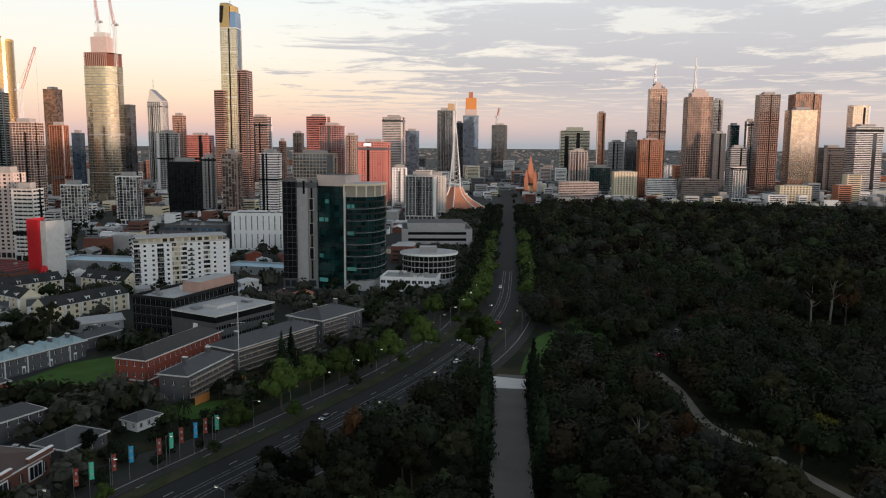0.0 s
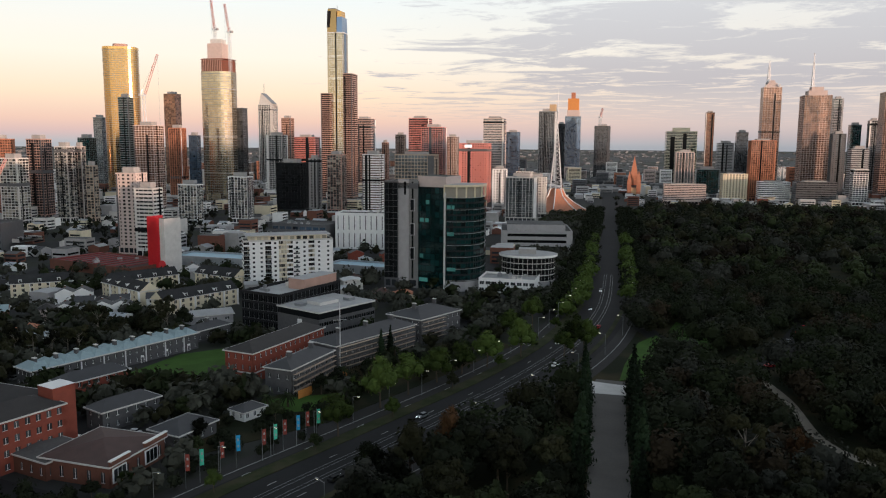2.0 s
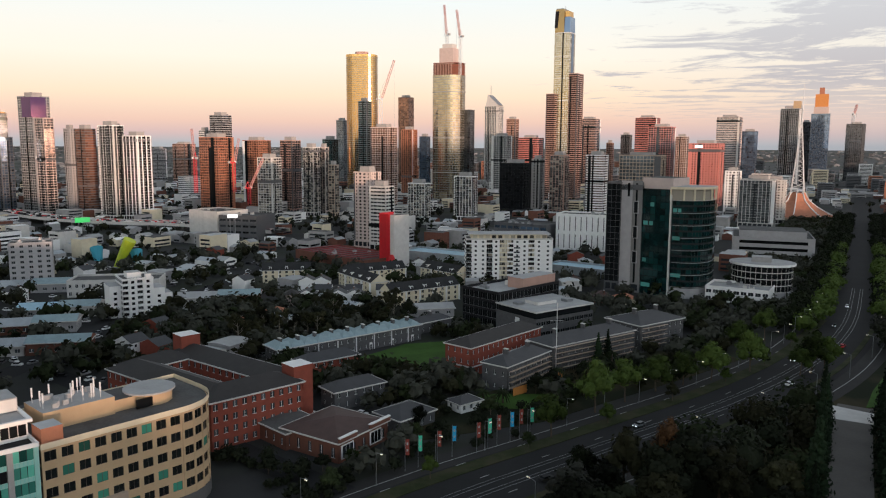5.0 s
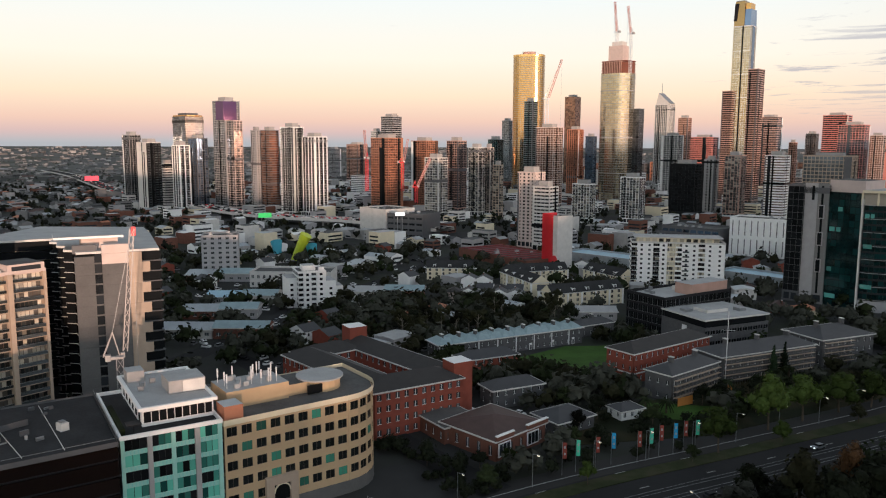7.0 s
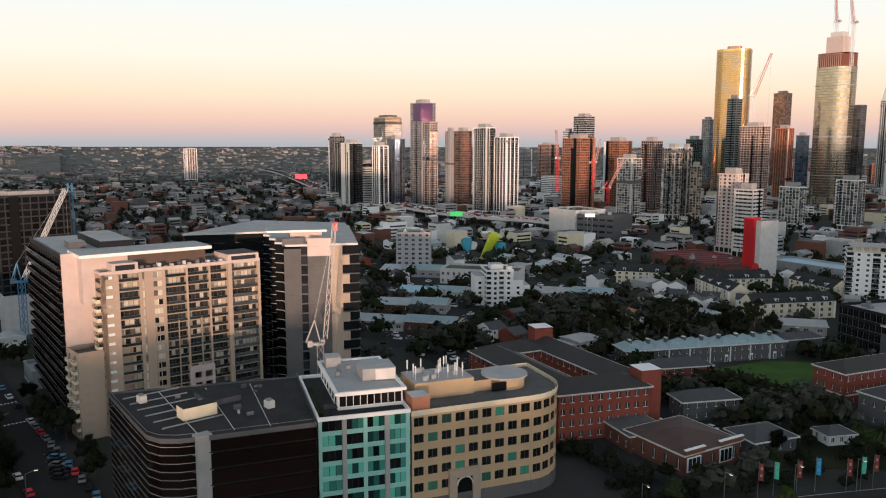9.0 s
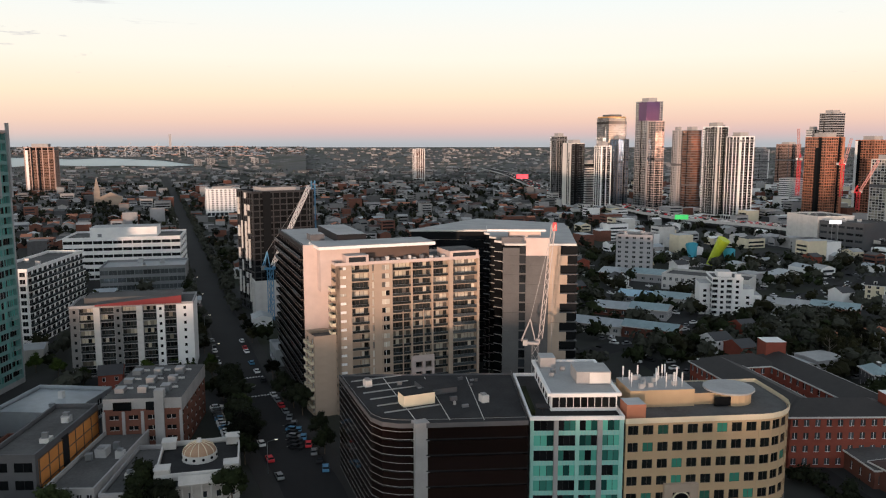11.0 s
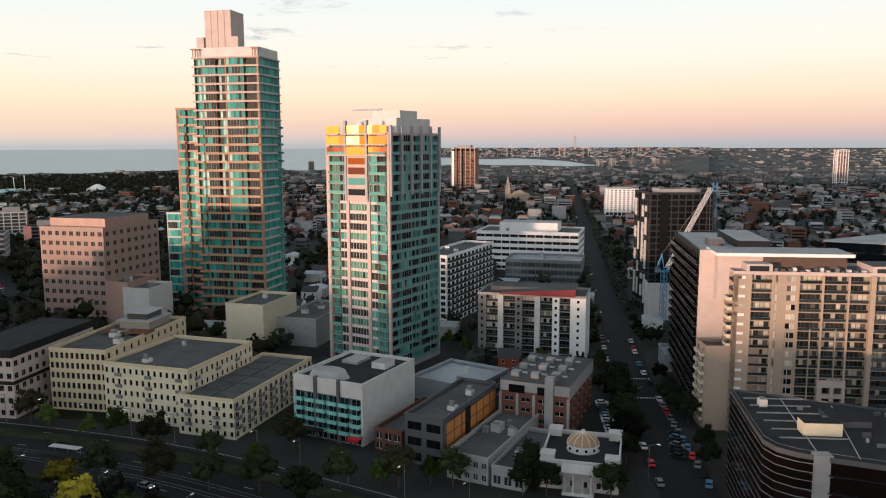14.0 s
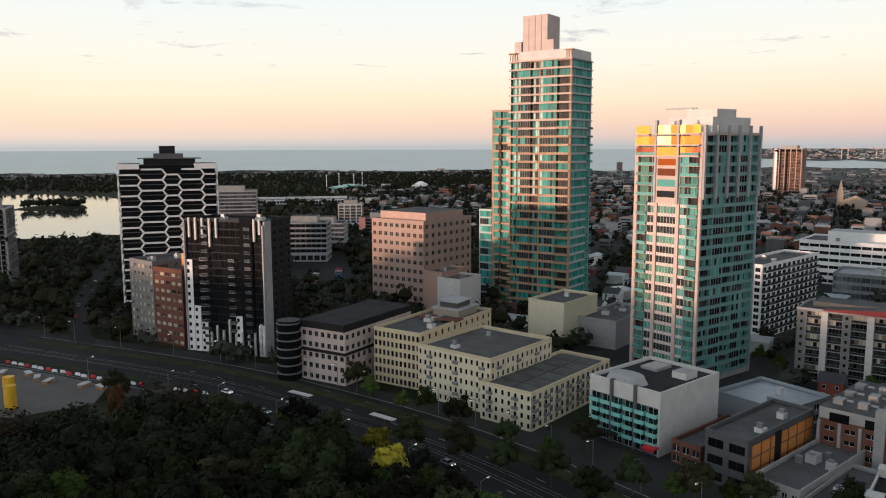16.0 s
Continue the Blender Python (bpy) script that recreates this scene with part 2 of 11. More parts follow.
M["leaf_dark"] = leaf("leaf_dark", (0.0108, 0.0132, 0.0072))
M["leaf_mid"] = leaf("leaf_mid", (0.021, 0.028, 0.0115))
M["leaf_olive"] = leaf("leaf_olive", (0.023, 0.023, 0.011))
M["leaf_grey"] = leaf("leaf_grey", (0.023, 0.024, 0.019))
M["leaf_bright"] = leaf("leaf_bright", (0.038, 0.057, 0.013))
M["leaf_yellow"] = leaf("leaf_yellow", (0.30, 0.25, 0.03))
M["leaf_rust"] = leaf("leaf_rust", (0.060, 0.031, 0.014))
M["leaf_brown"] = leaf("leaf_brown", (0.027, 0.020, 0.012))
M["glass_violet"] = glass("glass_violet", (0.09, 0.04, 0.13), 0.08, 0.5, 0.5)
# orange metals graded from core to dim: a sun glint put into colour
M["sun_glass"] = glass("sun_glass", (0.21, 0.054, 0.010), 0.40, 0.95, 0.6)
M["glint_core"] = glass("glint_core", (0.55, 0.27, 0.085), 0.40, 0.95, 0.3)
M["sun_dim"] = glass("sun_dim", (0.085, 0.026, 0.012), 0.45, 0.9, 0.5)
M["glass_mint"] = glass("glass_mint", (0.02, 0.10, 0.085), 0.12, 0.1, 0.7, tint=(0.15, 0.56, 0.43), spec=0.3, share=(0.15, 0.6))
M["glass_rose"] = glass("glass_rose", (0.66, 0.50, 0.38), 0.10, 0.9, 0.25)
M["blue_slate"] = mat("blue_slate", (0.25, 0.34, 0.36), 0.5, 0.1, 0.3, 0.4, 4, bump=0.1)
M["teal_panel"] = mat("teal_panel", (0.22, 0.55, 0.50), 0.4, var=0.15)
M["lake"] = mat("lake", (0.05, 0.06, 0.05), 0.06, 0.0, 0.2, 0.01, 0.2, bump=0.01, spec=1.0)
# far leaves and plain are paled: haze is mixed into the base colour
M["leaf_far"] = leaf("leaf_far", (0.075, 0.080, 0.072))
M["hazed_plain"] = mat("hazed_plain", (0.13, 0.125, 0.12), 0.95, var=0.5, scale=0.006, fine=0.03, tint=(0.075, 0.08, 0.06))
M["pale_red"] = mat("pale_red", (0.55, 0.26, 0.23), 0.6, var=0.15)
M["dark_red"] = mat("dark_red", (0.19, 0.011, 0.015), 0.6, var=0.2)
M["sandstone"] = mat("sandstone", (0.62, 0.52, 0.35), 0.8, var=0.15)
M["dark_roof"] = mat("dark_roof", (0.034, 0.034, 0.035), 0.9, var=0.6, scale=0.15, fine=1.5)
M["copper_band"] = mat("copper_band", (0.37, 0.23, 0.145), 0.7, var=0.25, scale=0.2, fine=3)
M["glass_flat"] = glass("glass_flat", (0.055, 0.05, 0.045), 0.12, 0.1, 1.2, tint=(0.62, 0.56, 0.44), share=(0.2, 0.6))
M["glass_curtain"] = glass("glass_curtain", (0.60, 0.55, 0.46), 0.3, 0.0, 0.7, tint=(0.10, 0.09, 0.08), share=(0.62, 0.8))
M["raw_concrete"] = mat("raw_concrete", (0.115, 0.112, 0.11), 0.85, var=0.3, scale=0.15, fine=2, bump=0.1)
M["gravel"] = mat("gravel", (0.25, 0.22, 0.18), 0.9, var=0.35, scale=0.2, fine=2)
M["dim_room"] = glass("dim_room", (0.026, 0.030, 0.030), 0.5, 0.0, 1.0, spec=0.1)
M["verge"] = mat("verge", (0.030, 0.038, 0.015), 0.95, var=0.5, scale=0.15, fine=2.5, tint=(0.05, 0.045, 0.025))
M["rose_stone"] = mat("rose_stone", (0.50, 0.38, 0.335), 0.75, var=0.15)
M["teal_dim"] = mat("teal_dim", (0.14, 0.28, 0.265), 0.45, var=0.2)
M["teal_pale"] = mat("teal_pale", (0.34, 0.42, 0.40), 0.5, var=0.2)
M["mint_tile"] = mat("mint_tile", (0.30, 0.56, 0.49), 0.4, var=0.15)
M["glass_leaf"] = glass("glass_leaf", (0.09, 0.23, 0.17), 0.27, 0.0, 0.8, spec=0.45)
M["glass_sea"] = glass("glass_sea", (0.08, 0.28, 0.25), 0.34, 0.0, 0.7, spec=0.25)
M["crane_paint"] = mat("crane_paint", (0.40, 0.36, 0.34), 0.6, var=0.3, scale=0.5, fine=4)
M["grey_render"] = mat("grey_render", (0.20, 0.195, 0.19), 0.85, var=0.2, scale=0.15, fine=2)
M["leaf_suburb"] = leaf("leaf_suburb", (0.030, 0.031, 0.024))
M["rose_precast"] = mat("rose_precast", (0.40, 0.28, 0.235), 0.8, var=0.2, scale=0.2, fine=3)
M["hall_stone"] = mat("hall_stone", (0.50, 0.475, 0.44), 0.8, var=0.25, scale=0.3, fine=3)
M["charcoal"] = mat("charcoal", (0.022, 0.022, 0.024), 0.7, var=0.25, scale=0.2, fine=3)
M["leaf_cypress"] = leaf("leaf_cypress", (0.012, 0.021, 0.010))


# ---- mesh tools ----
class Shape:
    """Gathers boxes, prisms and beams into one mesh."""

    def __init__(self):
        self.v, self.f, self.m, self.mats = [], [], [], []

    def mi(self, name):
        if name not in self.mats:
            self.mats.append(name)
        return self.mats.index(name)

    def face(self, pts, m):
        n = len(self.v)
        self.v += [tuple(p) for p in pts]
        self.f.append(tuple(range(n, n + len(pts))))
        self.m.append(self.mi(m))
        return self

    def box(self, x0, x1, y0, y1, z0, z1, m, top=None, bottom=True):
        n = len(self.v)
        self.v += [(x0, y0, z0), (x1, y0, z0), (x1, y1, z0), (x0, y1, z0), (x0, y0, z1), (x1, y0, z1), (x1, y1, z1), (x0, y1, z1)]
        fs = [(0, 1, 5, 4), (1, 2, 6, 5), (2, 3, 7, 6), (3, 0, 4, 7), (4, 5, 6, 7)]
        ms = [m, m, m, m, top or m]
        if bottom:
            fs.append((3, 2, 1, 0))
            ms.append(m)
        self.f += [tuple(n + i for i in q) for q in fs]
        self.m += [self.mi(q) for q in ms]
        return self

    def prism(self, poly, z0, z1, m, top=None, shrink=1.0, cap=True):
        """Walls over a plan given counter-clockwise; shrink draws the top in towards the middle."""
        n, k = len(self.v), len(poly)
        cx, cy = sum(p[0] for p in poly) / k, sum(p[1] for p in poly) / k
        self.v += [(x, y, z0) for x, y in poly]
        self.v += [(cx + (x - cx) * shrink, cy + (y - cy) * shrink, z1) for x, y in poly]
        for i in range(k):
            j = (i + 1) % k
            self.f.append((n + i, n + j, n + k + j, n + k + i))
            self.m.append(self.mi(m))
        if cap:
            self.f.append(tuple(n + k + i for i in range(k)))
            self.m.append(self.mi(top or m))
        return self

    def tube(self, cx, cy, r0, r1, z0, z1, m, n=10, top=None):
        poly = [(cx + r0 * math.cos(2 * math.pi * i / n), cy + r0 * math.sin(2 * math.pi * i / n)) for i in range(n)]
        return self.prism(poly, z0, z1, m, top, r1 / r0)

    def beam(self, a, b, r, m, r2=None, n=4):
        a, b = Vector(a), Vector(b)
        d = (b - a)
        if d.length < 1e-6:
            return self
        d.normalize()
        u = d.cross(Vector((0, 0, 1)) if abs(d.z) < 0.95 else Vector((1, 0, 0))).normalized()
        w = d.cross(u)
        k = len(self.v)
        for p, q in ((a, r), (b, r if r2 is None else r2)):
            for i in range(n):
                t = 2 * math.pi * (i + 0.5) / n
                self.v.append(tuple(p + (u * math.cos(t) + w * math.sin(t)) * q))
        for i in range(n):
            j = (i + 1) % n
            self.f.append((k + i, k + j, k + n + j, k + n + i))
            self.m.append(self.mi(m))
        self.f += [tuple(k + i for i in range(n))[::-1], tuple(k + n + i for i in range(n))]
        self.m += [self.mi(m)] * 2
        return self

    def gable(self, x0, x1, y0, y1, z0, rise, m, end, over=0.4, hip=0.0):
        """A pitched roof with its ridge along x."""
        ym = (y0 + y1) / 2
        a, b, c, d = (x0 - over, y0 - over, z0), (x1 + over, y0 - over, z0), (x1 + over, y1 + over, z0), (x0 - over, y1 + over, z0)
        r, s = (x0 - over + hip, ym, z0 + rise), (x1 + over - hip, ym, z0 + rise)
        self.face((a, b, s, r), m).face((c, d, r, s), m)
        self.face((b, c, s), m if hip else end).face((d, a, r), m if hip else end)
        return self.face((d, c, b, a), end)

    def mesh(self, name="shape"):
        me = bpy.data.meshes.new(name)
        me.from_pydata(self.v, [], self.f)
        for q in self.mats:
            me.materials.append(M[q])
        me.polygons.foreach_set("material_index", self.m)
        me.update()
        return me


def thing(name, label, category, m, group="", kind=""):
    ob = new(name)
    ob.empty_display_size = 0.5
    ob.matrix_world = m
    return tagged(ob, label, category, group, kind)


def part(name, shape, parent, label="", at=None):
    """One mesh under a thing or a part."""
    ob = new(name, shape if isinstance(shape, bpy.types.Mesh) else shape.mesh(name))
    ob.parent = parent
    if at is not None:
        ob.matrix_basis = at if isinstance(at, Matrix) else Matrix.Translation(at)
    return tagged(ob, label)


def solid(name, shape, m, label, category, group="", kind=""):
    ob = new(name, shape.mesh(name))
    ob.matrix_world = m
    return tagged(ob, label, category, group, kind)


# ---- facades ----
def sides(w, d):
    """The four walls of a plan: start, way along, way out, length."""
    return [((-w / 2, -d / 2), (1, 0), (0, -1), w), ((w / 2, -d / 2), (0, 1), (1, 0), d), ((w / 2, d / 2), (-1, 0), (0, 1), w), ((-w / 2, d / 2), (0, -1), (-1, 0), d)]


def strip(s, side, a, b, z0, z1, out0, out1, m, ends=True):
    """A bar on a wall, from a to b along it, standing from out0 to out1."""
    (ox, oy), (ux, uy), (nx, ny), _ = side

    def p(t, o, z):
        return (ox + ux * t + nx * o, oy + uy * t + ny * o, z)

    s.face((p(a, out1, z0), p(b, out1, z0), p(b, out1, z1), p(a, out1, z1)), m)
    if ends is None:
        return
    if ends:
        s.face((p(a, out0, z0), p(a, out1, z0), p(a, out1, z1), p(a, out0, z1)), m)
        s.face((p(b, out1, z0), p(b, out0, z0), p(b, out0, z1), p(b, out1, z1)), m)
    else:
        s.face((p(a, out0, z1), p(a, out1, z1), p(b, out1, z1), p(b, out0, z1)), m)
        s.face((p(a, out1, z0), p(a, out0, z0), p(b, out0, z0), p(b, out1, z0)), m)


def block(s, side, a, b, z0, z1, o0, o1, m, top=None):
    """A solid bar on a wall, closed but for its back."""
    (ox, oy), (ux, uy), (nx, ny), _ = side

    def p(t, o, z):
        return (ox + ux * t + nx * o, oy + uy * t + ny * o, z)

    s.face((p(a, o1, z0), p(b, o1, z0), p(b, o1, z1), p(a, o1, z1)), m)
    s.face((p(a, o0, z0), p(a, o1, z0), p(a, o1, z1), p(a, o0, z1)), m)
    s.face((p(b, o1, z0), p(b, o0, z0), p(b, o0, z1), p(b, o1, z1)), m)
    s.face((p(a, o1, z1), p(b, o1, z1), p(b, o0, z1), p(a, o0, z1)), top or m)
    s.face((p(a, o0, z0), p(b, o0, z0), p(b, o1, z0), p(a, o1, z0)), m)
    return s


def kerb_ring(u, v, th, z0, z1, m):
    """A closed wall ring round a flat roof, one mesh without gaps."""
    s = Shape()
    k = s.mi(m)
    for a, b in ((u, v), (u - th, v - th)):
        for z in (z0, z1):
            s.v += [(-a, -b, z), (a, -b, z), (a, b, z), (-a, b, z)]
    for i in range(4):
        j = (i + 1) % 4
        s.f += [(i, j, 4 + j, 4 + i), (8 + j, 8 + i, 12 + i, 12 + j), (4 + i, 4 + j, 12 + j, 12 + i), (j, i, 8 + i, 8 + j)]
        s.m += [k] * 4
    return s


def storey_shape(w, d, fh, wall, glz, style, bay, walls2=None, far=False):
    """One storey of a facade. style: grid, band, curtain, fins, balcony or punched."""
    s = Shape()
    for k, side in enumerate(sides(w, d)):
        L = side[3]
        n = max(1, round(L / bay))
        st = style
        wl = wall
        if walls2 and k % 2 == 1:
            st, wl, n = walls2[0], walls2[1], max(1, round(L / walls2[2]))
        q = L / n
        if st == "blank":
            strip(s, side, 0, L, 0, fh, -0.3, 0.15, wl)
            continue
        sp = {"grid": 0.20, "band": 0.34, "curtain": 0.05, "fins": 0.12, "balcony": 0.10, "punched": 0.48, "ribbon": 0.55}[st] * fh
        pw = {"grid": 0.14, "band": 0.03, "curtain": 0.04, "fins": 0.16, "balcony": 0.14, "punched": 0.5, "ribbon": 0.04}[st] * q
        dep = {"grid": 0.3, "band": 0.35, "curtain": 0.06, "fins": 0.6, "balcony": 0.25, "punched": 0.25, "ribbon": 0.3}[st]
        strip(s, side, -0.02 if st != "balcony" else 0, L + 0.02, 0, sp, -0.3, dep * (0.6 if st == "fins" else 1.02), wl, ends=None if far and st not in ("band", "ribbon") else False)
        for i in range(n):
            a, b = i * q + pw / 2, (i + 1) * q - pw / 2
            o = 0.0
            s.face([(side[0][0] + side[1][0] * t + side[2][0] * o, side[0][1] + side[1][1] * t + side[2][1] * o, z) for t, z in ((a, sp), (b, sp), (b, fh), (a, fh))], glz)
        for i in range(n + 1):
            c = min(max(i * q, pw / 2), L - pw / 2)
            strip(s, side, c - pw / 2, c + pw / 2, sp if st != "fins" else 0, fh, 0, dep, wl, None if far and st != "fins" else True)
        if st == "balcony":
            for i in range(n):
                a, b = i * q + 0.15 * q, (i + 1) * q - 0.15 * q
                if (i + k) % 3 != 2:
                    strip(s, side, a, b, 0.0, 0.18, 0, 1.3, wl, ends=False)
                    strip(s, side, a, b, 0.18, 1.1, 1.22, 1.28, "glass_grey")
    return s


def tower(name, label, x, y, w, d, h, rot, wall, glz, style="grid", bay=3.6, fh=3.6, plan2=None, top=5.0, z0=0.0, roof="roof_felt", base=6.0, sign=None):
    """A tall building: podium, one part a storey, roof with a plant room."""
    t = thing(name, label, "building", pose(x, y, z0, 0, 0, rot))
    n = max(2, round((h - base - 0.6) / fh))
    far = math.hypot(x, y) > 600
    gang = 1 if not far else 2 if math.hypot(x, y) < 1250 else 3
    n = -(-n // gang) * gang
    q = (h - base - 0.6) / n
    core = Shape().box(-w / 2 + 0.12, w / 2 - 0.12, -d / 2 + 0.12, d / 2 - 0.12, -2, h - 0.9, "dark_grey", roof)
    part("core", core, t)
    ba = Shape().box(-w / 2 - 0.3, w / 2 + 0.3, -d / 2 - 0.3, d / 2 + 0.3, -2, 1.2, wall)
    for side in sides(w, d):
        m = max(1, round(side[3] / 5))
        for i in range(m + 1):
            c = min(max(i * side[3] / m, 0.4), side[3] - 0.4)
            strip(ba, side, c - 0.4, c + 0.4, 1.2, base, 0, 0.3, wall)
        strip(ba, side, 0, side[3], base - 1.0, base, 0, 0.32, wall, ends=False)
        strip(ba, side, 0.3, side[3] - 0.3, 1.2, base - 1, -0.1, 0.05, "glass_dark")
    part("ground_storey", ba, t)
    sh = storey_shape(w, d, q, wall, glz, style, bay, plan2, math.hypot(x, y) > 850)
    if far:
        # farther off two or three floors make one part
        v0, f0, m0 = list(sh.v), list(sh.f), list(sh.m)
        for u in range(1, gang):
            k = len(sh.v)
            sh.v += [(px, py, pz + u * q) for px, py, pz in v0]
            sh.f += [tuple(k + j for j in f) for f in f0]
            sh.m += m0
    me = sh.mesh("storey")
    for i in range(0, n, gang):
        part("storey", me, t, at=(0, 0, base + i * q))
    part("parapet", kerb_ring(w / 2 + 0.3, d / 2 + 0.3, 0.7, h - 0.6, h + 0.5, wall), t)
    if top:
        k = Shape().box(-w * 0.28, w * 0.28, -d * 0.28, d * 0.28, h - 0.8, h + top, wall if top > 6 else "concrete", "roof_felt")
        rng = random.Random(int(abs(x * 7 + y * 3)))
        for _ in range(3):
            u, v = rng.uniform(-0.38, 0.3) * w, rng.uniform(-0.38, 0.3) * d
            k.box(u, u + w * 0.09, v, v + d * 0.09, h - 0.8, h + rng.uniform(1.0, 2.4), "steel_grey")
        part("plant_room", k, t)
    rng = random.Random(int(abs(x * 5 + y * 11)))
    if h > 48 and style != "curtain":
        # dark recessed channels, pale corner strips and a plant floor set each tower apart
        for side in sides(w, d)[:2]:
            L = side[3]
            s = Shape()
            for _ in range(rng.choice((0, 1, 1, 2))):
                a, b = rng.uniform(0.12, 0.75) * L, rng.uniform(0.06, 0.16) * L
                block(s, side, a, a + b, base, h - rng.choice((0, 0, 4, 12)), 0, 0.42, rng.choice(("glass_black", "glass_black", "glass_dark")))
            if s.f:
                part("dark_channel", s, t)
            if rng.random() < 0.55:
                m = rng.choice(("white_paint", "pale_concrete", "dark_grey", wall))
                a, b = rng.choice(((0.0, rng.uniform(0.04, 0.16)), (1 - rng.uniform(0.04, 0.16), 1.0)))
                part("corner_strip", block(Shape(), side, a * L, b * L, base, h - 0.6, 0, 0.5, m), t)
        if rng.random() < 0.5:
            z = base + (h - base) * rng.choice((0.3, 0.55, 0.86, 0.93))
            s = Shape()
            for side in sides(w, d):
                block(s, side, -0.5, side[3] + 0.5, z, z + rng.uniform(2.2, 4.0), -0.2, 0.55, rng.choice(("dark_grey", "dark_grey", "glass_black")))
            part("plant_floor", s, t)
    if sign:
        side = sides(w, d)[sign[0]]
        s = Shape()
        strip(s, side, side[3] * sign[1], side[3] * sign[2], h - sign[3], h - sign[4], 0.3, 0.6, "sign_glow")
        part("sign_panel", s, t, "plain lit sign panel")
    return t


# ---- ground, water and roads ----
def lift(r):
    """The land rises gently towards the rim, so that the far plain closes under the sky."""
    return 0.0 if r < 2600 else 67.5 * ((r - 2600) / 2300) ** 1.15


def polar(az, r):
    a = radians(az)
    return (-math.sin(a) * r, math.cos(a) * r)


def ring_sheet(name, material, az0, az1, radii, label, category, dz=0.0, steps=96, kind="structure"):
    s = Shape()
    n = len(radii)
    for i in range(steps + 1):
        az = az0 + (az1 - az0) * i / steps
        for r in radii:
            q = r(az) if callable(r) else r
            x, y = polar(az, q)
            s.v.append((x, y, lift(q) + dz))
    for i in range(steps):
        for j in range(n - 1):
            a = i * n + j
            s.f.append((a, a + 1, a + n + 1, a + n))
            s.m.append(s.mi(material))
    for k, f in enumerate(s.f):
        p, q, r = (Vector(s.v[f[i]]) for i in (0, 1, 2))
        if (q - p).cross(r - p).z < 0:
            s.f[k] = f[::-1]
    return solid(name, s, Matrix(), label, category, kind=kind)


ring_sheet("ground", "city_ground", -180, 180, [0.5, 60, 150, 300, 500, 800, 1200, 1700, 2200, 2600, 2900, 3200, 3500, 3800, 4100, 4400, 4650, 4900],
           "dark built-up plain with yards and verges", "ground")


def shore(az):
    return 2780 + 60 * math.sin(az * 0.35) + 30 * math.sin(az * 1.3) + min(max(0, 98 - az) * 60, 230)


ring_sheet("water", "water", 77, 168, [lambda a: shore(a)] + [lambda a, k=k: shore(a) + (4930 - shore(a)) * k for k in (0.2, 0.4, 0.6, 0.8, 1.0)],
           "pale grey calm bay under the dawn sky", "water", dz=2.5)


# dark sheet whose colour stands in for shade between sparse trees
ring_sheet("ground_lake_park", "park_ground", 112, 156, [262, 600, 1000, 1500, 2300], "parkland round a lake, tree shade in its dark colour", "ground", dz=0.06)
# plain and far shore sheets wear the haze-paled colour
ring_sheet("ground_far_plain", "hazed_plain", -60, 98, [2250, 2600, 2900, 3200, 3500, 3800, 4100, 4400, 4650, 4900], "pale suburban plain reaching the horizon, haze in its colour", "ground", dz=0.4)
ring_sheet("ground_far_shore", "hazed_plain", 76, 97.5, [lambda a: 3560 + 40 * math.sin(a * 1.7) + max(0, a - 92) * 60 - max(0, 88 - a) * 120, lambda a: 4300, lambda a: 4930], "far flat shore across the bay", "ground", dz=3.6)
ring_sheet("ground_headland", "city_ground", 99, 103, [lambda a: 3480 + abs(a - 101) * 60, lambda a: 3620], "low dark headland in the bay", "ground", dz=3.2)


def flat(name, poly, z, material, label, category, kind="structure", thick=0.0):
    area = sum(poly[i][0] * poly[(i + 1) % len(poly)][1] - poly[(i + 1) % len(poly)][0] * poly[i][1] for i in range(len(poly)))
    if area < 0:
        poly = poly[::-1]
    s = Shape()
    s.prism(poly, z - thick - 0.3, z, material)
    return solid(name, s, Matrix(), label, category, kind=kind)


def ribbon(pts, w0, w1=None, z=0.0, cuts=6):
    """A smooth strip of road along a line of points: its left and right edges."""
    w1 = w0 if w1 is None else w1
    P = [Vector((*p, 0)) for p in pts]
    line = []
    for i in range(len(P) - 1):
        p0, p1, p2, p3 = P[max(i - 1, 0)], P[i], P[i + 1], P[min(i + 2, len(P) - 1)]
        for k in range(cuts):
            t = k / cuts
            line.append(0.5 * ((2 * p1) + (p2 - p0) * t + (2 * p0 - 5 * p1 + 4 * p2 - p3) * t * t + (3 * p1 - p0 - 3 * p2 + p3) * t ** 3))
    line.append(P[-1])
    out = []
    for i, p in enumerate(line):
        d = (line[min(i + 1, len(line) - 1)] - line[max(i - 1, 0)]).normalized()
        n = Vector((-d.y, d.x, 0))
        w = w0 + (w1 - w0) * i / (len(line) - 1)
        out.append((p + n * w / 2, p - n * w / 2, p, d))
    return out


def road(name, pts, width, z, material, label, category, width2=None, kerb=0.0, kind="structure", shift=0.0):
    s = Shape()
    rows = ribbon(pts, width, width2)
    for (a, b, _, d), (a2, b2, _, d2) in zip(rows, rows[1:]):
        o, o2 = Vector((-d.y, d.x, 0)) * shift, Vector((-d2.y, d2.x, 0)) * shift
        a, b, a2, b2 = a + o, b + o, a2 + o2, b2 + o2
        s.face([(p.x, p.y, z) for p in (b, b2, a2, a)], material)
        if kerb:
            s.face([(b.x, b.y, z - kerb), (b2.x, b2.y, z - kerb), (b2.x, b2.y, z), (b.x, b.y, z)], material)
            s.face([(a2.x, a2.y, z - kerb), (a.x, a.y, z - kerb), (a.x, a.y, z), (a2.x, a2.y, z)], material)
    return solid(name, s, Matrix(), label, category, kind=kind)


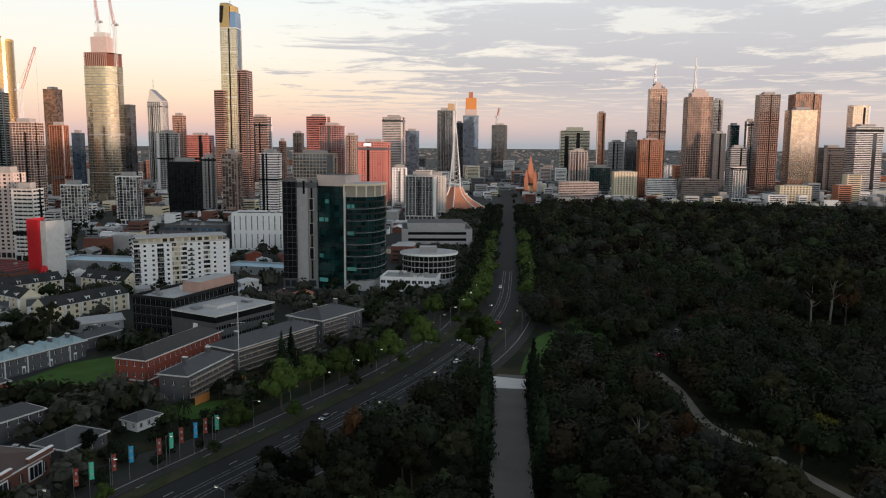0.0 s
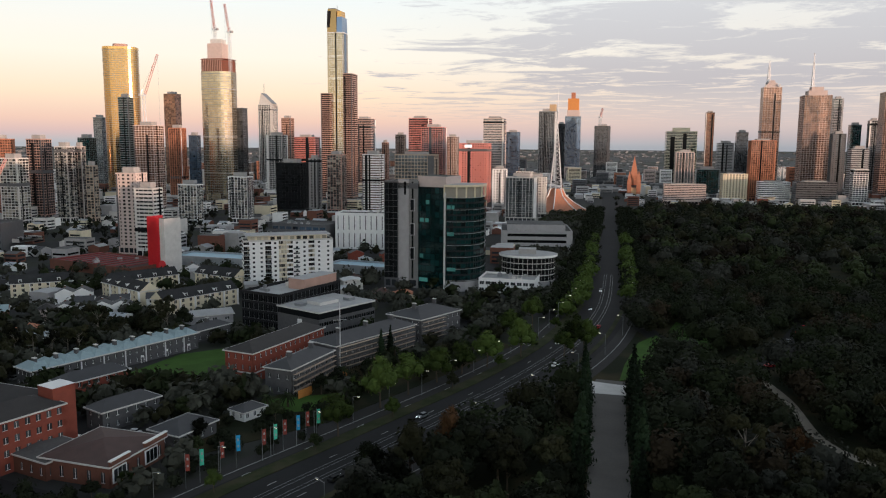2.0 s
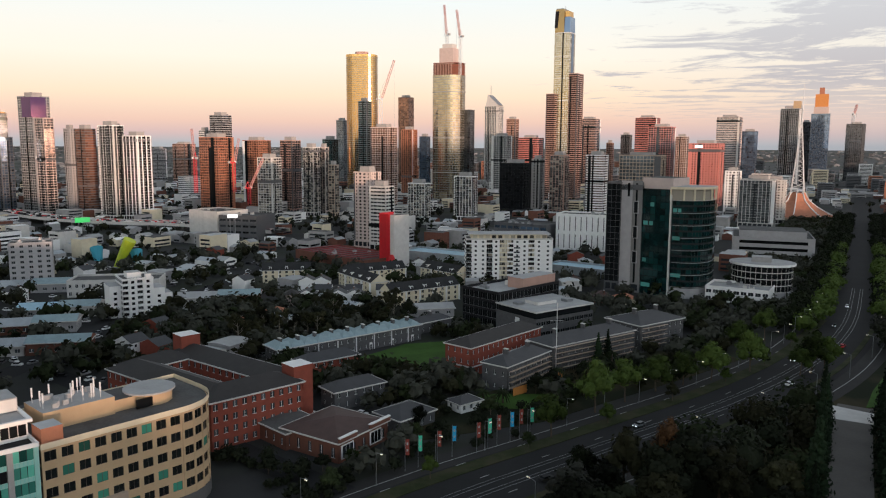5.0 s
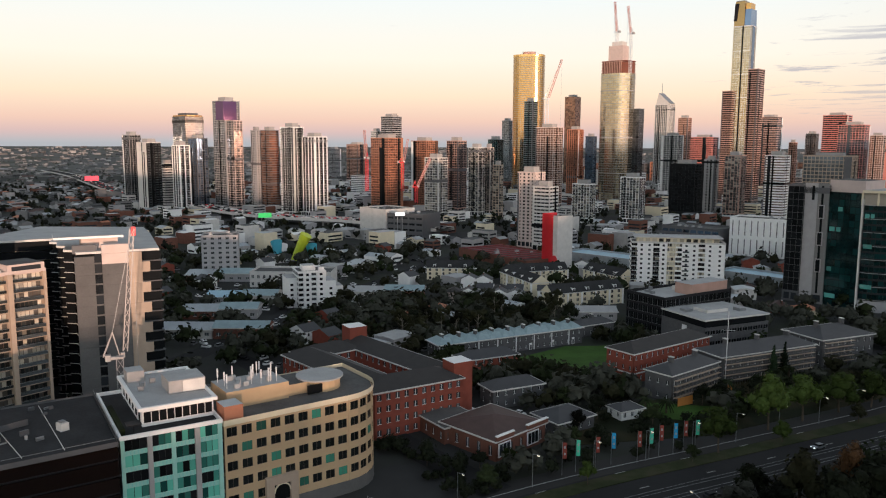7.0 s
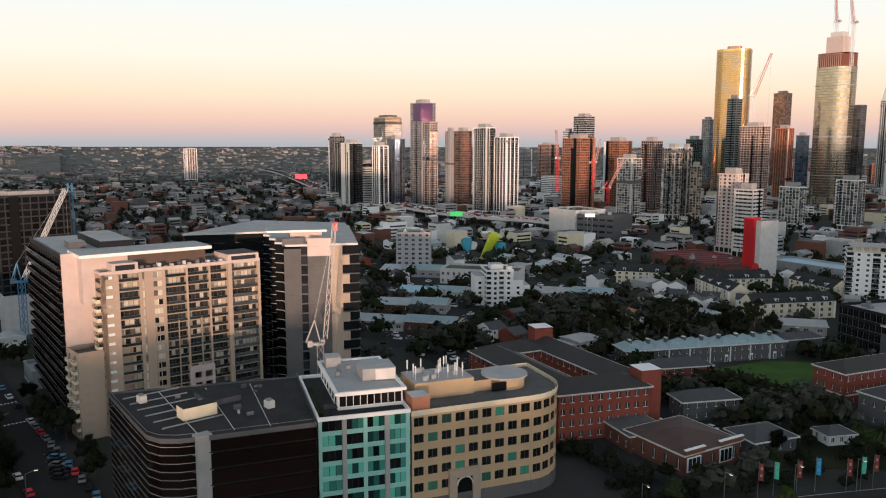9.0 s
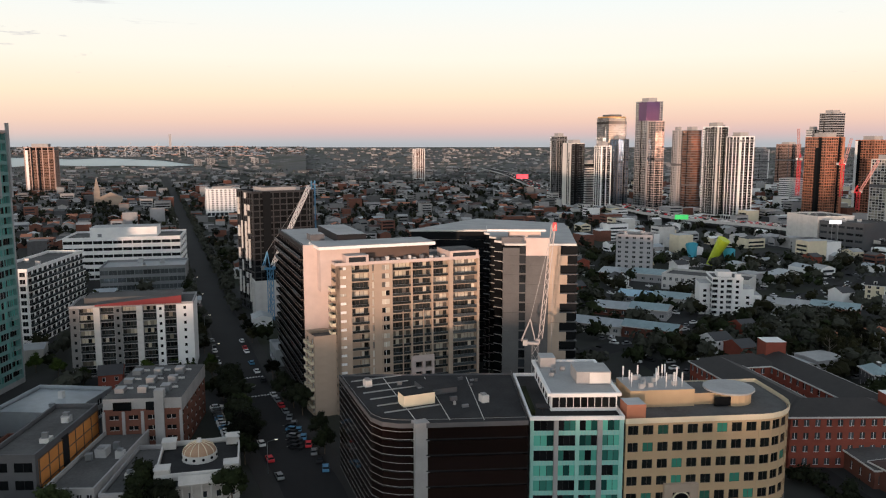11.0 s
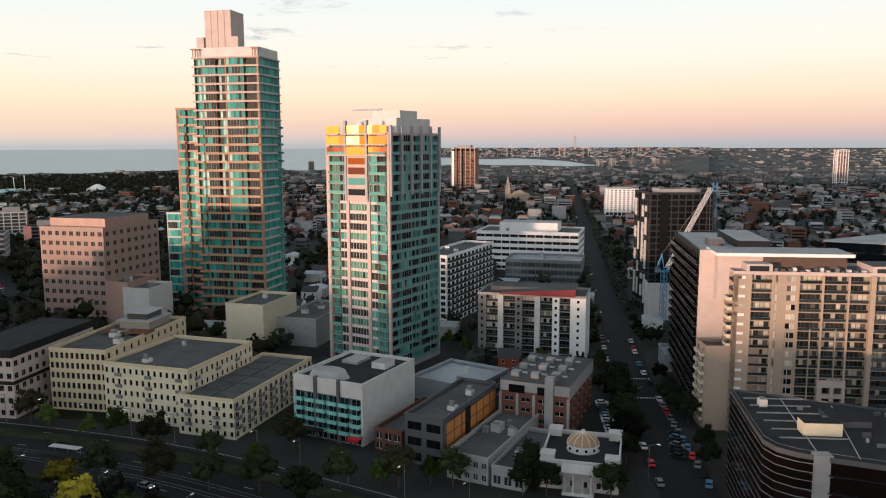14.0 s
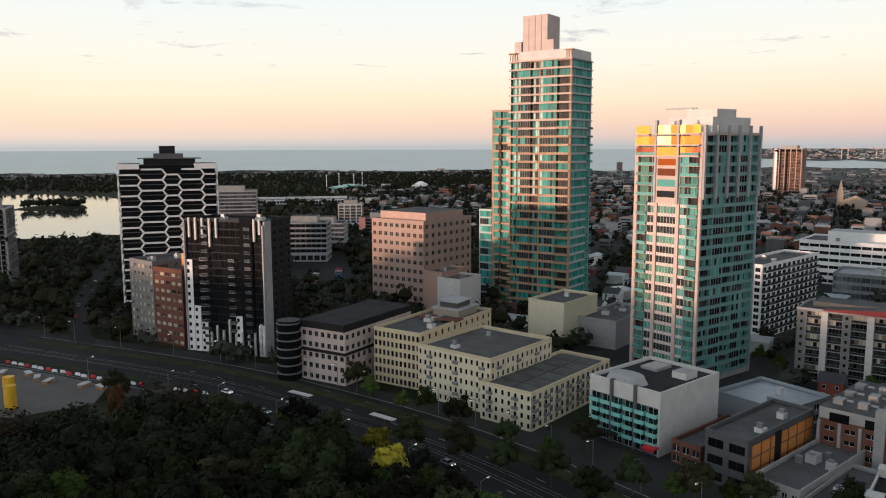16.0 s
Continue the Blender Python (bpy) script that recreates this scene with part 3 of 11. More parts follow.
# park east and south of the boulevard
PARK = [(-170, -60), (-140, 15), (-110, 75), (-62, 165), (-22, 235), (12, 282), (40, 360), (58, 480), (70, 640), (84, 850), (96, 1060),
        (330, 1160), (700, 1190), (1200, 1100), (1300, 300), (900, -500), (300, -900), (-120, -520), (-176, -330), (-178, -150)]
flat("park_ground", PARK, 0.10, "park_ground", "park ground of grass and leaf litter, shade in its colour", "ground")
BOULEVARD = [(-206, -520), (-209, -330), (-213, -225), (-207, -165), (-194, -105), (-172, -50), (-140, 15), (-110, 75), (-75, 160), (-42, 222), (-9, 285), (16, 350), (34, 430), (46, 540), (59, 700), (74, 880), (92, 1100), (140, 1700)]
road("pavement_boulevard", BOULEVARD, 58, 0.13, "paving", "broad grey footpath along the boulevard", "pavement", 40, 0.1)
road("road_boulevard", BOULEVARD, 40, 0.18, "asphalt", "wide dark asphalt boulevard with tram tracks", "road", 24)
road("median", BOULEVARD[1:13], 2.2, 0.36, "verge", "narrow planted median strip with a kerb", "median", kerb=0.2, shift=-11.5)
road("median", BOULEVARD[1:13], 5.0, 0.36, "verge", "broad grass verge with small trees between the lanes", "median", kerb=0.2, shift=12.6)
PARKST = [(-150, 40), (-184, 46), (-237, 45.5), (-304, 48), (-534, 63), (-981, 92), (-1500, 122), (-2300, 168)]
road("pavement_cross_street", PARKST, 26, 0.12, "paving", "grey footpath along a straight cross street", "pavement", 20, 0.1)
road("road_cross_street", PARKST, 15.5, 0.19, "asphalt", "straight dark cross street with parked cars", "road", 14)
road("road_side_street", [(-300, -95), (-345, -60), (-420, -40), (-600, -20), (-1000, 5), (-1600, 40), (-2400, 80)], 11, 0.17, "asphalt", "narrow side street between houses", "road")
road("road_yard", [(-250, 60), (-262, 170), (-300, 300), (-330, 420), (-350, 520)], 12, 0.17, "asphalt", "side street lined with sheds", "road")
road("road_grant", [(-98, 160), (-140, 172), (-200, 190), (-262, 205)], 10, 0.2, "asphalt", "street between an office and the barracks", "road")
road("road_park_drive", [(46, 395), (62, 330), (82, 312), (104, 345), (124, 385), (140, 425), (152, 452), (170, 480)], 9, 0.2, "asphalt", "curving park drive with parked cars", "road")
road("path_avenue", [(17.5, 160), (18.2, 190), (25, 275), (27, 290)], 11.2, 0.22, "granite_path", "wide pale granite avenue between cypresses", "path")
road("path_avenue_near", [(10, -60), (15, 80), (17.5, 160)], 11.2, 0.22, "granite_path", "pale granite avenue running under the eye", "path")
road("path_park", [(84, 300), (86.4, 273.7), (85.1, 238.9), (92.2, 220.3), (98.3, 200.5), (104, 184), (118, 150)], 3.4, 0.22, "gravel", "pale gravel path winding through trees", "path")
road("path_park_branch", [(75.6, 193), (84, 178), (98, 160)], 2.8, 0.23, "gravel", "narrow gravel path under eucalypts", "path")
flat("forecourt", [(14, 274), (34, 272), (38, 282), (16, 289)], 0.25, "pale_concrete", "pale paved apron at the avenue's end", "pavement")
flat("lawn_field", [(-160, 262), (-118, 262), (-124, 290), (-136, 312), (-150, 300)], 0.2, "lawn", "mown green parade ground", "lawn")
flat("lawn_corner", [(30, 290), (44, 300), (58, 340), (54, 366), (44, 350), (34, 312)], 0.24, "lawn", "bright green triangular lawn beside the road", "lawn")
flat("lawn_park", [(62, 335), (76, 345), (80, 366), (68, 396), (60, 372)], 0.24, "lawn", "green park lawn under trees", "lawn")
flat("lawn_gums", [(160, 338), (190, 334), (208, 352), (204, 380), (178, 384), (160, 366)], 0.24, "verge", "dim grass under tall eucalypts", "lawn")
flat("lawn_glade", [(196, 424), (216, 416), (242, 440), (236, 462), (208, 448)], 0.24, "lawn", "small green glade among park trees", "lawn")
flat("lawn_gate", [(-100, 232), (-76, 240), (-66, 262), (-92, 250)], 0.24, "lawn", "small green lawn behind the gate", "lawn")
flat("lawn_south", [(-120, -160), (-60, -150), (-40, -60), (-110, -40), (-140, -90)], 0.24, "lawn", "dim park lawn beneath large trees", "lawn")
road("road_park_side", [(-214, -276), (-250, -332), (-306, -399), (-343, -435), (-397, -491), (-480, -570), (-560, -660)], 9, 0.2, "asphalt", "dark street running down beside the park", "road")
flat("car_park", [(-366, -300), (-418, -274), (-520, -352), (-456, -385)], 0.2, "asphalt", "dark open car park between buildings", "car park")
flat("lagoon", [polar(z, r) for z, r in ((138.9, 880), (140.2, 850), (141.4, 862), (143, 842), (145, 856), (148, 846), (152, 850), (162, 940), (162, 1600), (150, 1720), (147, 1660), (145, 1690), (142.6, 1580), (141, 1560), (139.8, 1420), (139.2, 1300), (138.2, 1180), (138.5, 1080))], 0.3, "lake", "still park lake mirroring the dawn", "water")
flat("lagoon_island", [polar(z, r) for z, r in ((142, 1250), (143.5, 1225), (145.5, 1235), (146.4, 1270), (145.5, 1320), (143.5, 1340), (142.2, 1310))], 1.0, "park_ground", "small wooded island in the lake", "ground", thick=0.4)
flat("works_yard", [(-188, -306), (-191, -268), (-190, -238), (-174, -226), (-150, -240), (-160, -275), (-168, -306)], 0.26, "granite_path", "pale bare ground of a construction yard", "ground")

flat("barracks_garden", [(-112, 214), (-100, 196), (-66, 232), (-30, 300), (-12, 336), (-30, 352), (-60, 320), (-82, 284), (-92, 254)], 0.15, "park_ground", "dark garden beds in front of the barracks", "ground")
# lane lines: dashes and tram rails on the boulevard
dash = Shape().box(-0.12, 0.12, -1.6, 1.6, 0, 0.012, "line_white").mesh("lane_dash")
lane = thing("lane_marking", "worn white dashed lane lines on asphalt", "marking", Matrix(), kind="structure")
for sh in (-5.5, 5.5, 15.5):
    rows = ribbon(BOULEVARD[2:12], 1, cuts=9)
    for i, (_, _, p, d) in enumerate(rows[::3]):
        q = p + Vector((-d.y, d.x, 0)) * sh
        part("dash", dash, lane, at=pose(q.x, q.y, 0.19, 0, 0, math.degrees(math.atan2(d.y, d.x)) - 90))
for sh in (-2.9, -1.5, 1.5, 2.9):
    road("tram_rail", BOULEVARD[1:14], 0.14, 0.2, "steel_grey", "steel tram rail set flush in the road", "rail", shift=sh)
for sh in (-19.4, 19.4):
    road("edge_line", BOULEVARD[1:13], 0.3, 0.2, "line_white", "worn white edge line of the road", "marking", shift=sh)


# ---- landmarks ----
def mast(s, x, y, z0, z1, r, m="steel_white", n=6, th=0.28):
    """A tapering lattice."""
    for i in range(n):
        a, b = z0 + (z1 - z0) * i / n, z0 + (z1 - z0) * (i + 1) / n
        ra, rb = r * (1 - i / n) + 0.15, r * (1 - (i + 1) / n) + 0.15
        for k in range(4):
            t, t2 = math.pi / 4 + k * math.pi / 2, math.pi / 4 + (k + 1) * math.pi / 2
            p = (x + ra * math.cos(t), y + ra * math.sin(t), a)
            s.beam(p, (x + rb * math.cos(t), y + rb * math.sin(t), b), th, m)
            s.beam(p, (x + rb * math.cos(t2), y + rb * math.sin(t2), b), th * 0.7, m)
    return s


def roof_mast(label, x, y, z0, z1, r):
    """A lattice mast on a roof."""
    t = thing("roof_mast", label, "mast", pose(x, y, 0))
    part("lattice", mast(Shape(), 0, 0, z0, z1, r, th=0.75), t)
    part("foot", Shape().tube(0, 0, r * 1.5, r, z0 - 2, z0 + 1.5, "steel_grey", 8), t)
    return t


def curtain_poly(name, label, x, y, poly, h, rot, glz, frame, fh=3.6, bay=3.0, base=6.0, crown=None, band=0.12):
    """A glass tower on any plan, a storey at a time."""
    t = thing(name, label, "building", pose(x, y, 0, 0, 0, rot))
    n = round((h - base) / fh)
    q = (h - base) / n
    s = Shape()
    k = len(poly)
    for i in range(k):
        a, b = Vector(poly[i]), Vector(poly[(i + 1) % k])
        L = (b - a).length
        m = max(1, round(L / bay))
        u = (b - a) / L
        o = Vector((u.y, -u.x))
        for j in range(m):
            p, r = a + u * (L * j / m + 0.06), a + u * (L * (j + 1) / m - 0.06)
            s.face([(p.x, p.y, band * q), (r.x, r.y, band * q), (r.x, r.y, q), (p.x, p.y, q)], glz)
            c = a + u * (L * j / m)
            s.face([(*(c - u * 0.1 + o * 0.12), 0), (*(c + u * 0.1 + o * 0.12), 0), (*(c + u * 0.1 + o * 0.12), q), (*(c - u * 0.1 + o * 0.12), q)], frame)
        p, r = a + o * 0.08, b + o * 0.08
        s.face([(p.x, p.y, 0), (r.x, r.y, 0), (r.x, r.y, band * q), (p.x, p.y, band * q)], frame)
    me = s.mesh("storey")
    for i in range(n):
        part("storey", me, t, at=(0, 0, base + i * q))
    inner = [(px * 0.985, py * 0.985) for px, py in poly]
    part("core", Shape().prism(inner, -2, h - 0.3, "dark_grey", "roof_felt"), t)
    part("ground_storey", Shape().prism([(px * 1.02, py * 1.02) for px, py in poly], -2, base, "grey_stone"), t)
    if crown:
        part("crown", crown, t)
    return t


def round_rect(w, d, r, n=4):
    out = []
    for cx, cy, a0 in ((w / 2 - r, -d / 2 + r, -90), (w / 2 - r, d / 2 - r, 0), (-w / 2 + r, d / 2 - r, 90), (-w / 2 + r, -d / 2 + r, 180)):
        out += [(cx + r * math.cos(radians(a0 + 90 * i / n)), cy + r * math.sin(radians(a0 + 90 * i / n))) for i in range(n + 1)]
    return out



# ---- near buildings ----
def window_mesh(w, h, frame, glz):
    s = Shape()
    f = 0.07
    for a, b, c, d in ((-w / 2, w / 2, 0, f), (-w / 2, w / 2, h - f, h), (-w / 2, -w / 2 + f, f, h - f), (w / 2 - f, w / 2, f, h - f)):
        s.box(a, b, -0.05, 0.05, c, d, frame)
    if w > 1.5:
        s.box(-f / 2, f / 2, -0.05, 0.05, f, h - f, frame)
    s.face([(-w / 2 + f, 0, f), (w / 2 - f, 0, f), (w / 2 - f, 0, h - f), (-w / 2 + f, 0, h - f)], glz)
    return s.mesh("window")


def balcony_mesh(w, out, slab, rail, h=1.05):
    s = Shape().box(-w / 2, w / 2, -out, 0, -0.18, 0, slab)
    s.box(-w / 2, w / 2, -out, -out + 0.06, 0.06, h, rail)
    s.box(-w / 2, -w / 2 + 0.06, -out + 0.06, 0, 0.06, h, rail).box(w / 2 - 0.06, w / 2, -out + 0.06, 0, 0.06, h, rail)
    s.box(-w / 2 - 0.03, w / 2 + 0.03, -out - 0.03, -out + 0.09, h, h + 0.06, "steel_grey")
    return s.mesh("balcony")


def building(name, label, a, b, depth, h, floors, wall, faces, roof="roof_felt", parapet=0.9, cornice=None, single=False, clutter=4, category="building", z0=0.0):
    """A building on a street front that runs from a to b, left to right as seen from the street. faces: by side (0 the front, then
    anticlockwise) a bay width, window width, height and sill, glass, and balconies as (every, from, width, out, slab, rail)."""
    a, b = Vector(a), Vector(b)
    w = (b - a).length
    rot = math.degrees(math.atan2(b.y - a.y, b.x - a.x))
    inn = Vector((-(b - a).y, (b - a).x)) / w
    c = (a + b) / 2 + inn * depth / 2
    t = thing(name, label, category, pose(c.x, c.y, z0, 0, 0, rot))
    fh = h / floors
    part("core", Shape().box(-w / 2 + 0.35, w / 2 - 0.35, -depth / 2 + 0.35, depth / 2 - 0.35, -1, h - 0.4, "dark_grey", roof), t)
    s = Shape()
    S = sides(w, depth)
    for k, side in enumerate(S):
        L = side[3]
        if k not in faces or not faces[k]:
            strip(s, side, 0, L, 0, fh, -0.3, 0, wall, ends=False)
            continue
        bay, ww, wh, sill = faces[k][:4]
        n = max(1, round(L / bay))
        q = L / n
        strip(s, side, 0, L, 0, sill, -0.3, 0, wall, ends=False)
        strip(s, side, 0, L, sill + wh, fh, -0.3, 0, wall, ends=False)
        x0 = 0.0
        for i in range(n + 1):
            x1 = (i + 0.5) * q - ww / 2 if i < n else L
            strip(s, side, x0, x1, sill, sill + wh, -0.3, 0, wall)
            x0 = (i + 0.5) * q + ww / 2
    if not single:
        # small openings far from the eye stay in the storey's own mesh
        for k, side in enumerate(S):
            if k in faces and faces[k]:
                bay, ww, wh, sill, glz, frame = faces[k][:6]
                n = max(1, round(side[3] / bay))
                for i in range(n):
                    u = (i + 0.5) * side[3] / n
                    strip(s, side, u - ww / 2, u + ww / 2, sill, sill + wh, -0.3, -0.18, glz)
                    strip(s, side, u - ww / 2, u + ww / 2, sill, sill + 0.09, -0.18, -0.12, frame, ends=False)
                    strip(s, side, u - 0.05, u + 0.05, sill + 0.09, sill + wh, -0.18, -0.12, frame)
    me = s.mesh("storey")
    for f in range(floors):
        st = part("storey", me, t, at=(0, 0, f * fh))
        for k, side in enumerate(S):
            if k not in faces or not faces[k]:
                continue
            bay, ww, wh, sill, glz, frame = faces[k][:6]
            n = max(1, round(side[3] / bay))
            q = side[3] / n
            wm = WIN.setdefault((ww, wh, glz, frame), None) or window_mesh(ww, wh, frame, glz)
            WIN[(ww, wh, glz, frame)] = wm
            (ox, oy), (ux, uy), (nx, ny), _ = side
            bal = faces[k][6] if len(faces[k]) > 6 else None
            for i in range(n):
                u = (i + 0.5) * q
                at = pose(ox + ux * u - nx * 0.18, oy + uy * u - ny * 0.18, sill, 0, 0, 90 * k)
                if single:
                    part("window", wm, st, at=at)
                if bal and f > 0 and i % bal[0] == bal[1]:
                    key = ("bal",) + tuple(bal[2:])
                    if key not in WIN:
                        WIN[key] = balcony_mesh(*bal[2:])
                    part("balcony", WIN[key], st, at=pose(ox + ux * u, oy + uy * u, 0.1, 0, 0, 90 * k))
    part("parapet", kerb_ring(w / 2 + 0.08, depth / 2 + 0.08, 0.45, h - 0.02, h + parapet, cornice or wall), t)
    rng = random.Random(int(abs(a.x * 13 + b.y * 7)))
    for _ in range(clutter):
        u, v = rng.uniform(-0.36, 0.3) * w, rng.uniform(-0.36, 0.3) * depth
        p = rng.uniform(1.2, 3.2)
        k = Shape().box(u, u + p, v, v + p * rng.uniform(0.6, 1.4), h - 0.45, h + rng.uniform(0.7, 2.0), rng.choice(("steel_grey", "pale_concrete", "pale_roof")))
        k.box(u + p * 0.2, u + p * 0.8, v + p * 0.1, v + p * 0.5, h + 0.2, h + 2.3, "steel_grey") if p > 2.2 else None
        part("roof_unit", k, t)
    return t


WIN = {}


def front(a, rot, w):
    """The right end of a front that starts at a."""
    return (a[0] + w * math.cos(radians(rot)), a[1] + w * math.sin(radians(rot)))


def panes(s, side, a, b, z0, z1, out, kinds, rng, width=1.5, frame=None):
    """A run of glass panes; most of one window share a kind of glass."""
    (ox, oy), (ux, uy), (nx, ny), _ = side
    n = max(1, round((b - a) / width))
    q = (b - a) / n
    g = rng.choice(kinds)
    for i in range(n):
        k = g if rng.random() < 0.75 else rng.choice(kinds)
        u, v = a + i * q + 0.04, a + (i + 1) * q - 0.04
        s.face([(ox + ux * t + nx * out, oy + uy * t + ny * out, z) for t, z in ((u, z0), (v, z0), (v, z1), (u, z1))], k)
        if frame and i:
            block(s, side, a + i * q - 0.05, a + i * q + 0.05, z0, z1, out, out + 0.08, frame)


def bay_storey(s, side, cols, fh, rng):
    """One storey of a wall made of columns: piers, windows over a spandrel, recessed balconies and plain wall."""
    for col in cols:
        a, b, kind = col[:3]
        if kind == "pier":
            block(s, side, a, b, 0, fh, -0.4, col[4], col[3])
        elif kind == "win":
            wall, share, kinds, frame = col[3:7]
            block(s, side, a, b, 0, share * fh, -0.4, 0.0, wall)
            if len(col) > 7:
                n = int((b - a) / 0.7)
                for i in range(n):
                    u = a + (i + 0.5) * (b - a) / n
                    block(s, side, u - 0.1, u + 0.1, 0.15, share * fh - 0.1, 0.0, 0.07, col[7])
            panes(s, side, a, b, share * fh, fh, -0.12, kinds, rng, 1.5, frame)
        elif kind == "niche":
            wall, slab, deep, kinds, rail = col[3:8]
            block(s, side, a, b, 0, slab, -deep, 0.06, wall)
            block(s, side, a, a + 0.12, slab, fh, -deep, 0.0, wall)
            block(s, side, b - 0.12, b, slab, fh, -deep, 0.0, wall)
            panes(s, side, a + 0.12, b - 0.12, slab, fh, -deep, kinds, rng, 1.3, "dark_brown")
            if rail:
                block(s, side, a + 0.1, b - 0.1, slab + 0.08, 1.15, -0.06, 0.0, rail)
                block(s, side, a + 0.1, b - 0.1, 1.15, 1.22, -0.09, 0.03, "steel_grey")
        elif kind == "wall":
            wall, opening = col[3:5]
            if not opening:
                block(s, side, a, b, 0, fh, -0.4, 0.0, wall)
                continue
            u0, u1, z0, z1, g = opening
            for c, d, e, f in ((a, b, 0, z0), (a, b, z1, fh), (a, a + u0, z0, z1), (a + u1, b, z0, z1)):
                block(s, side, c, d, e, f, -0.4, 0.0, wall)
            panes(s, side, a + u0, a + u1, z0, z1, -0.2, g, rng, 1.2, "white_paint")


def plain_side(s, side, fh, wall, glz, share=0.35):
    strip(s, side, 0, side[3], 0, share * fh, -0.3, 0.05, wall, ends=False)
    strip(s, side, 0.2, side[3] - 0.2, share * fh, fh, -0.3, -0.1, glz, ends=None)


def bay_tower(name, label, x, y, w, d, h, rot, floors, cols, rest, base, balconies=(), variants=4, seed=1, inset=1.6, roof="roof_felt", coping="grey_stone"):
    """A tower whose storeys are cut into columns. cols: by side; balconies: side, middle, mesh, first and last floor."""
    t = thing(name, label, "building", pose(x, y, 0, 0, 0, rot))
    fh = (h - base) / floors
    S = sides(w, d)
    part("core", Shape().box(-w / 2 + inset, w / 2 - inset, -d / 2 + inset, d / 2 - inset, -1, h - 0.3, "dark_grey", roof), t)
    rng = random.Random(seed)
    meshes = []
    for _ in range(variants):
        s = Shape()
        for k, side in enumerate(S):
            if k in cols:
                bay_storey(s, side, cols[k], fh, rng)
            else:
                plain_side(s, side, fh, rest[0], rest[1])
        meshes.append(s.mesh("storey"))
    low = Shape()
    for side in S:
        block(low, side, 0, side[3], -1, base, -0.4, 0.05, rest[0])
    part("ground_storey", low, t)
    for i in range(floors):
        st = part("storey", meshes[rng.randrange(variants)], t, at=(0, 0, base + i * fh))
        for k, u, me, f0, f1 in balconies:
            if f0 <= i <= f1:
                (ox, oy), (ux, uy), (nx, ny), _ = S[k]
                part("balcony", me, st, at=pose(ox + ux * u, oy + uy * u, 0.22, 0, 0, 90 * k))
    part("roof", Shape().box(-w / 2 + 0.3, w / 2 - 0.3, -d / 2 + 0.3, d / 2 - 0.3, h - 0.3, h + 0.1, coping, roof), t)
    part("parapet", kerb_ring(w / 2 + 0.15, d / 2 + 0.15, 0.5, h, h + 0.9, coping), t)
    return t, fh


def roof_box(label, x, y, z, w, d, h, rot, m, top="roof_felt", name="roof_house", category="roof house"):
    t = thing(name, label, category, pose(x, y, z, 0, 0, rot))
    part("wall", Shape().box(-w / 2, w / 2, -d / 2, d / 2, 0, h, m, top), t)
    part("coping", Shape().box(-w / 2 - 0.15, w / 2 + 0.15, -d / 2 - 0.15, d / 2 + 0.15, h, h + 0.2, m, top), t)
    return t


# tallest tower: slim gold-crowned shaft between two lower wings
et = tower("apartment_tower", "very tall silver glass tower with a gold crown", -329, 1222, 25, 25, 262, -5, "steel_white", "glass_silver", "curtain", 3.4, 3.4, top=0)
crown = Shape()
crown.prism([(-12.5, -12.5), (3, -12.5), (3, 12.5), (-12.5, 12.5)], 0, 36, "glass_gold", shrink=0.9).prism([(3, -12.2), (12.2, -12.2), (12.2, 12.2), (3, 12.2)], 0, 24, "glass_blue", shrink=0.92)
crown.face([(-12.9, -12.6, 8), (-8.5, -13.1, 8), (-6.5, -12.7, 33), (-12.0, -12.3, 33)], "black_metal").box(3, 10, -9, 9, 24, 33, "gold_metal").box(-11, 1, -11, 11, 36, 37.2, "steel_grey")
for z, w in ((-104, 0.5), (-70, 0.6), (-36, 0.5)):
    crown.box(-12.8, 12.8, -12.8, -12.5, z, z + w, "white_paint")
crown.box(0.5, 2.6, -12.9, -12.4, -190, 0, "glass_black").box(12.45, 12.8, -4, 6, -120, 0, "glass_blue")
part("crown", crown, et, "gold glass crown", at=(0, 0, 262))
part("roof_pole", Shape().beam((0, 0, 297), (0, 0, 304), 0.4, "steel_grey"), et)
tower("apartment_tower", "banded brown and white tower wing with balconies", -343.5, 1216, 14, 28, 168, -5, "brown_stone", "glass_black", "band", 4, 3.3, top=0)
tower("apartment_tower", "tall brown tower wing with banded balconies", -309.5, 1223, 15, 27, 199, -5, "brown_stone", "glass_black", "band", 4, 3.3, top=0)

# glass tower under construction, with cranes
c108 = Shape()
for i in range(5):
    c108.prism(round_rect(47.4, 38.4, 15, 6), 0.6 + i * 4.2, 1.1 + i * 4.2, "red_brick")
for i in range(12):
    for yy in (-19.5, 19.5):
        c108.box(-15 + i * 2.7, -14.2 + i * 2.7, yy - 1.4, yy - 0.6, 0, 18, "brown_stone")
c108.prism(round_rect(46, 37, 15, 6), 0, 16, "brick_brown", cap=False)
c108.box(-12, 11, -9, 9, 0, 40, "pink_stone").box(-8, 9, -7, 7, 40, 46, "pale_concrete")
ut = curtain_poly("apartment_tower", "tall mirrored glass tower under construction", -472, 1094, round_rect(48, 39, 16, 6), 191, -5, "glass_silver", "steel_grey", 3.6, 3.2, crown=None)
part("unfinished_floor", c108, ut, "unfinished concrete floors and core", at=(0, 0, 191))
for z in (166, 98, 46):
    part("facade_band", Shape().prism(round_rect(48.6, 39.6, 16, 6), z, z + 0.9, "grey_stone"), ut, "pale screen round the tower")
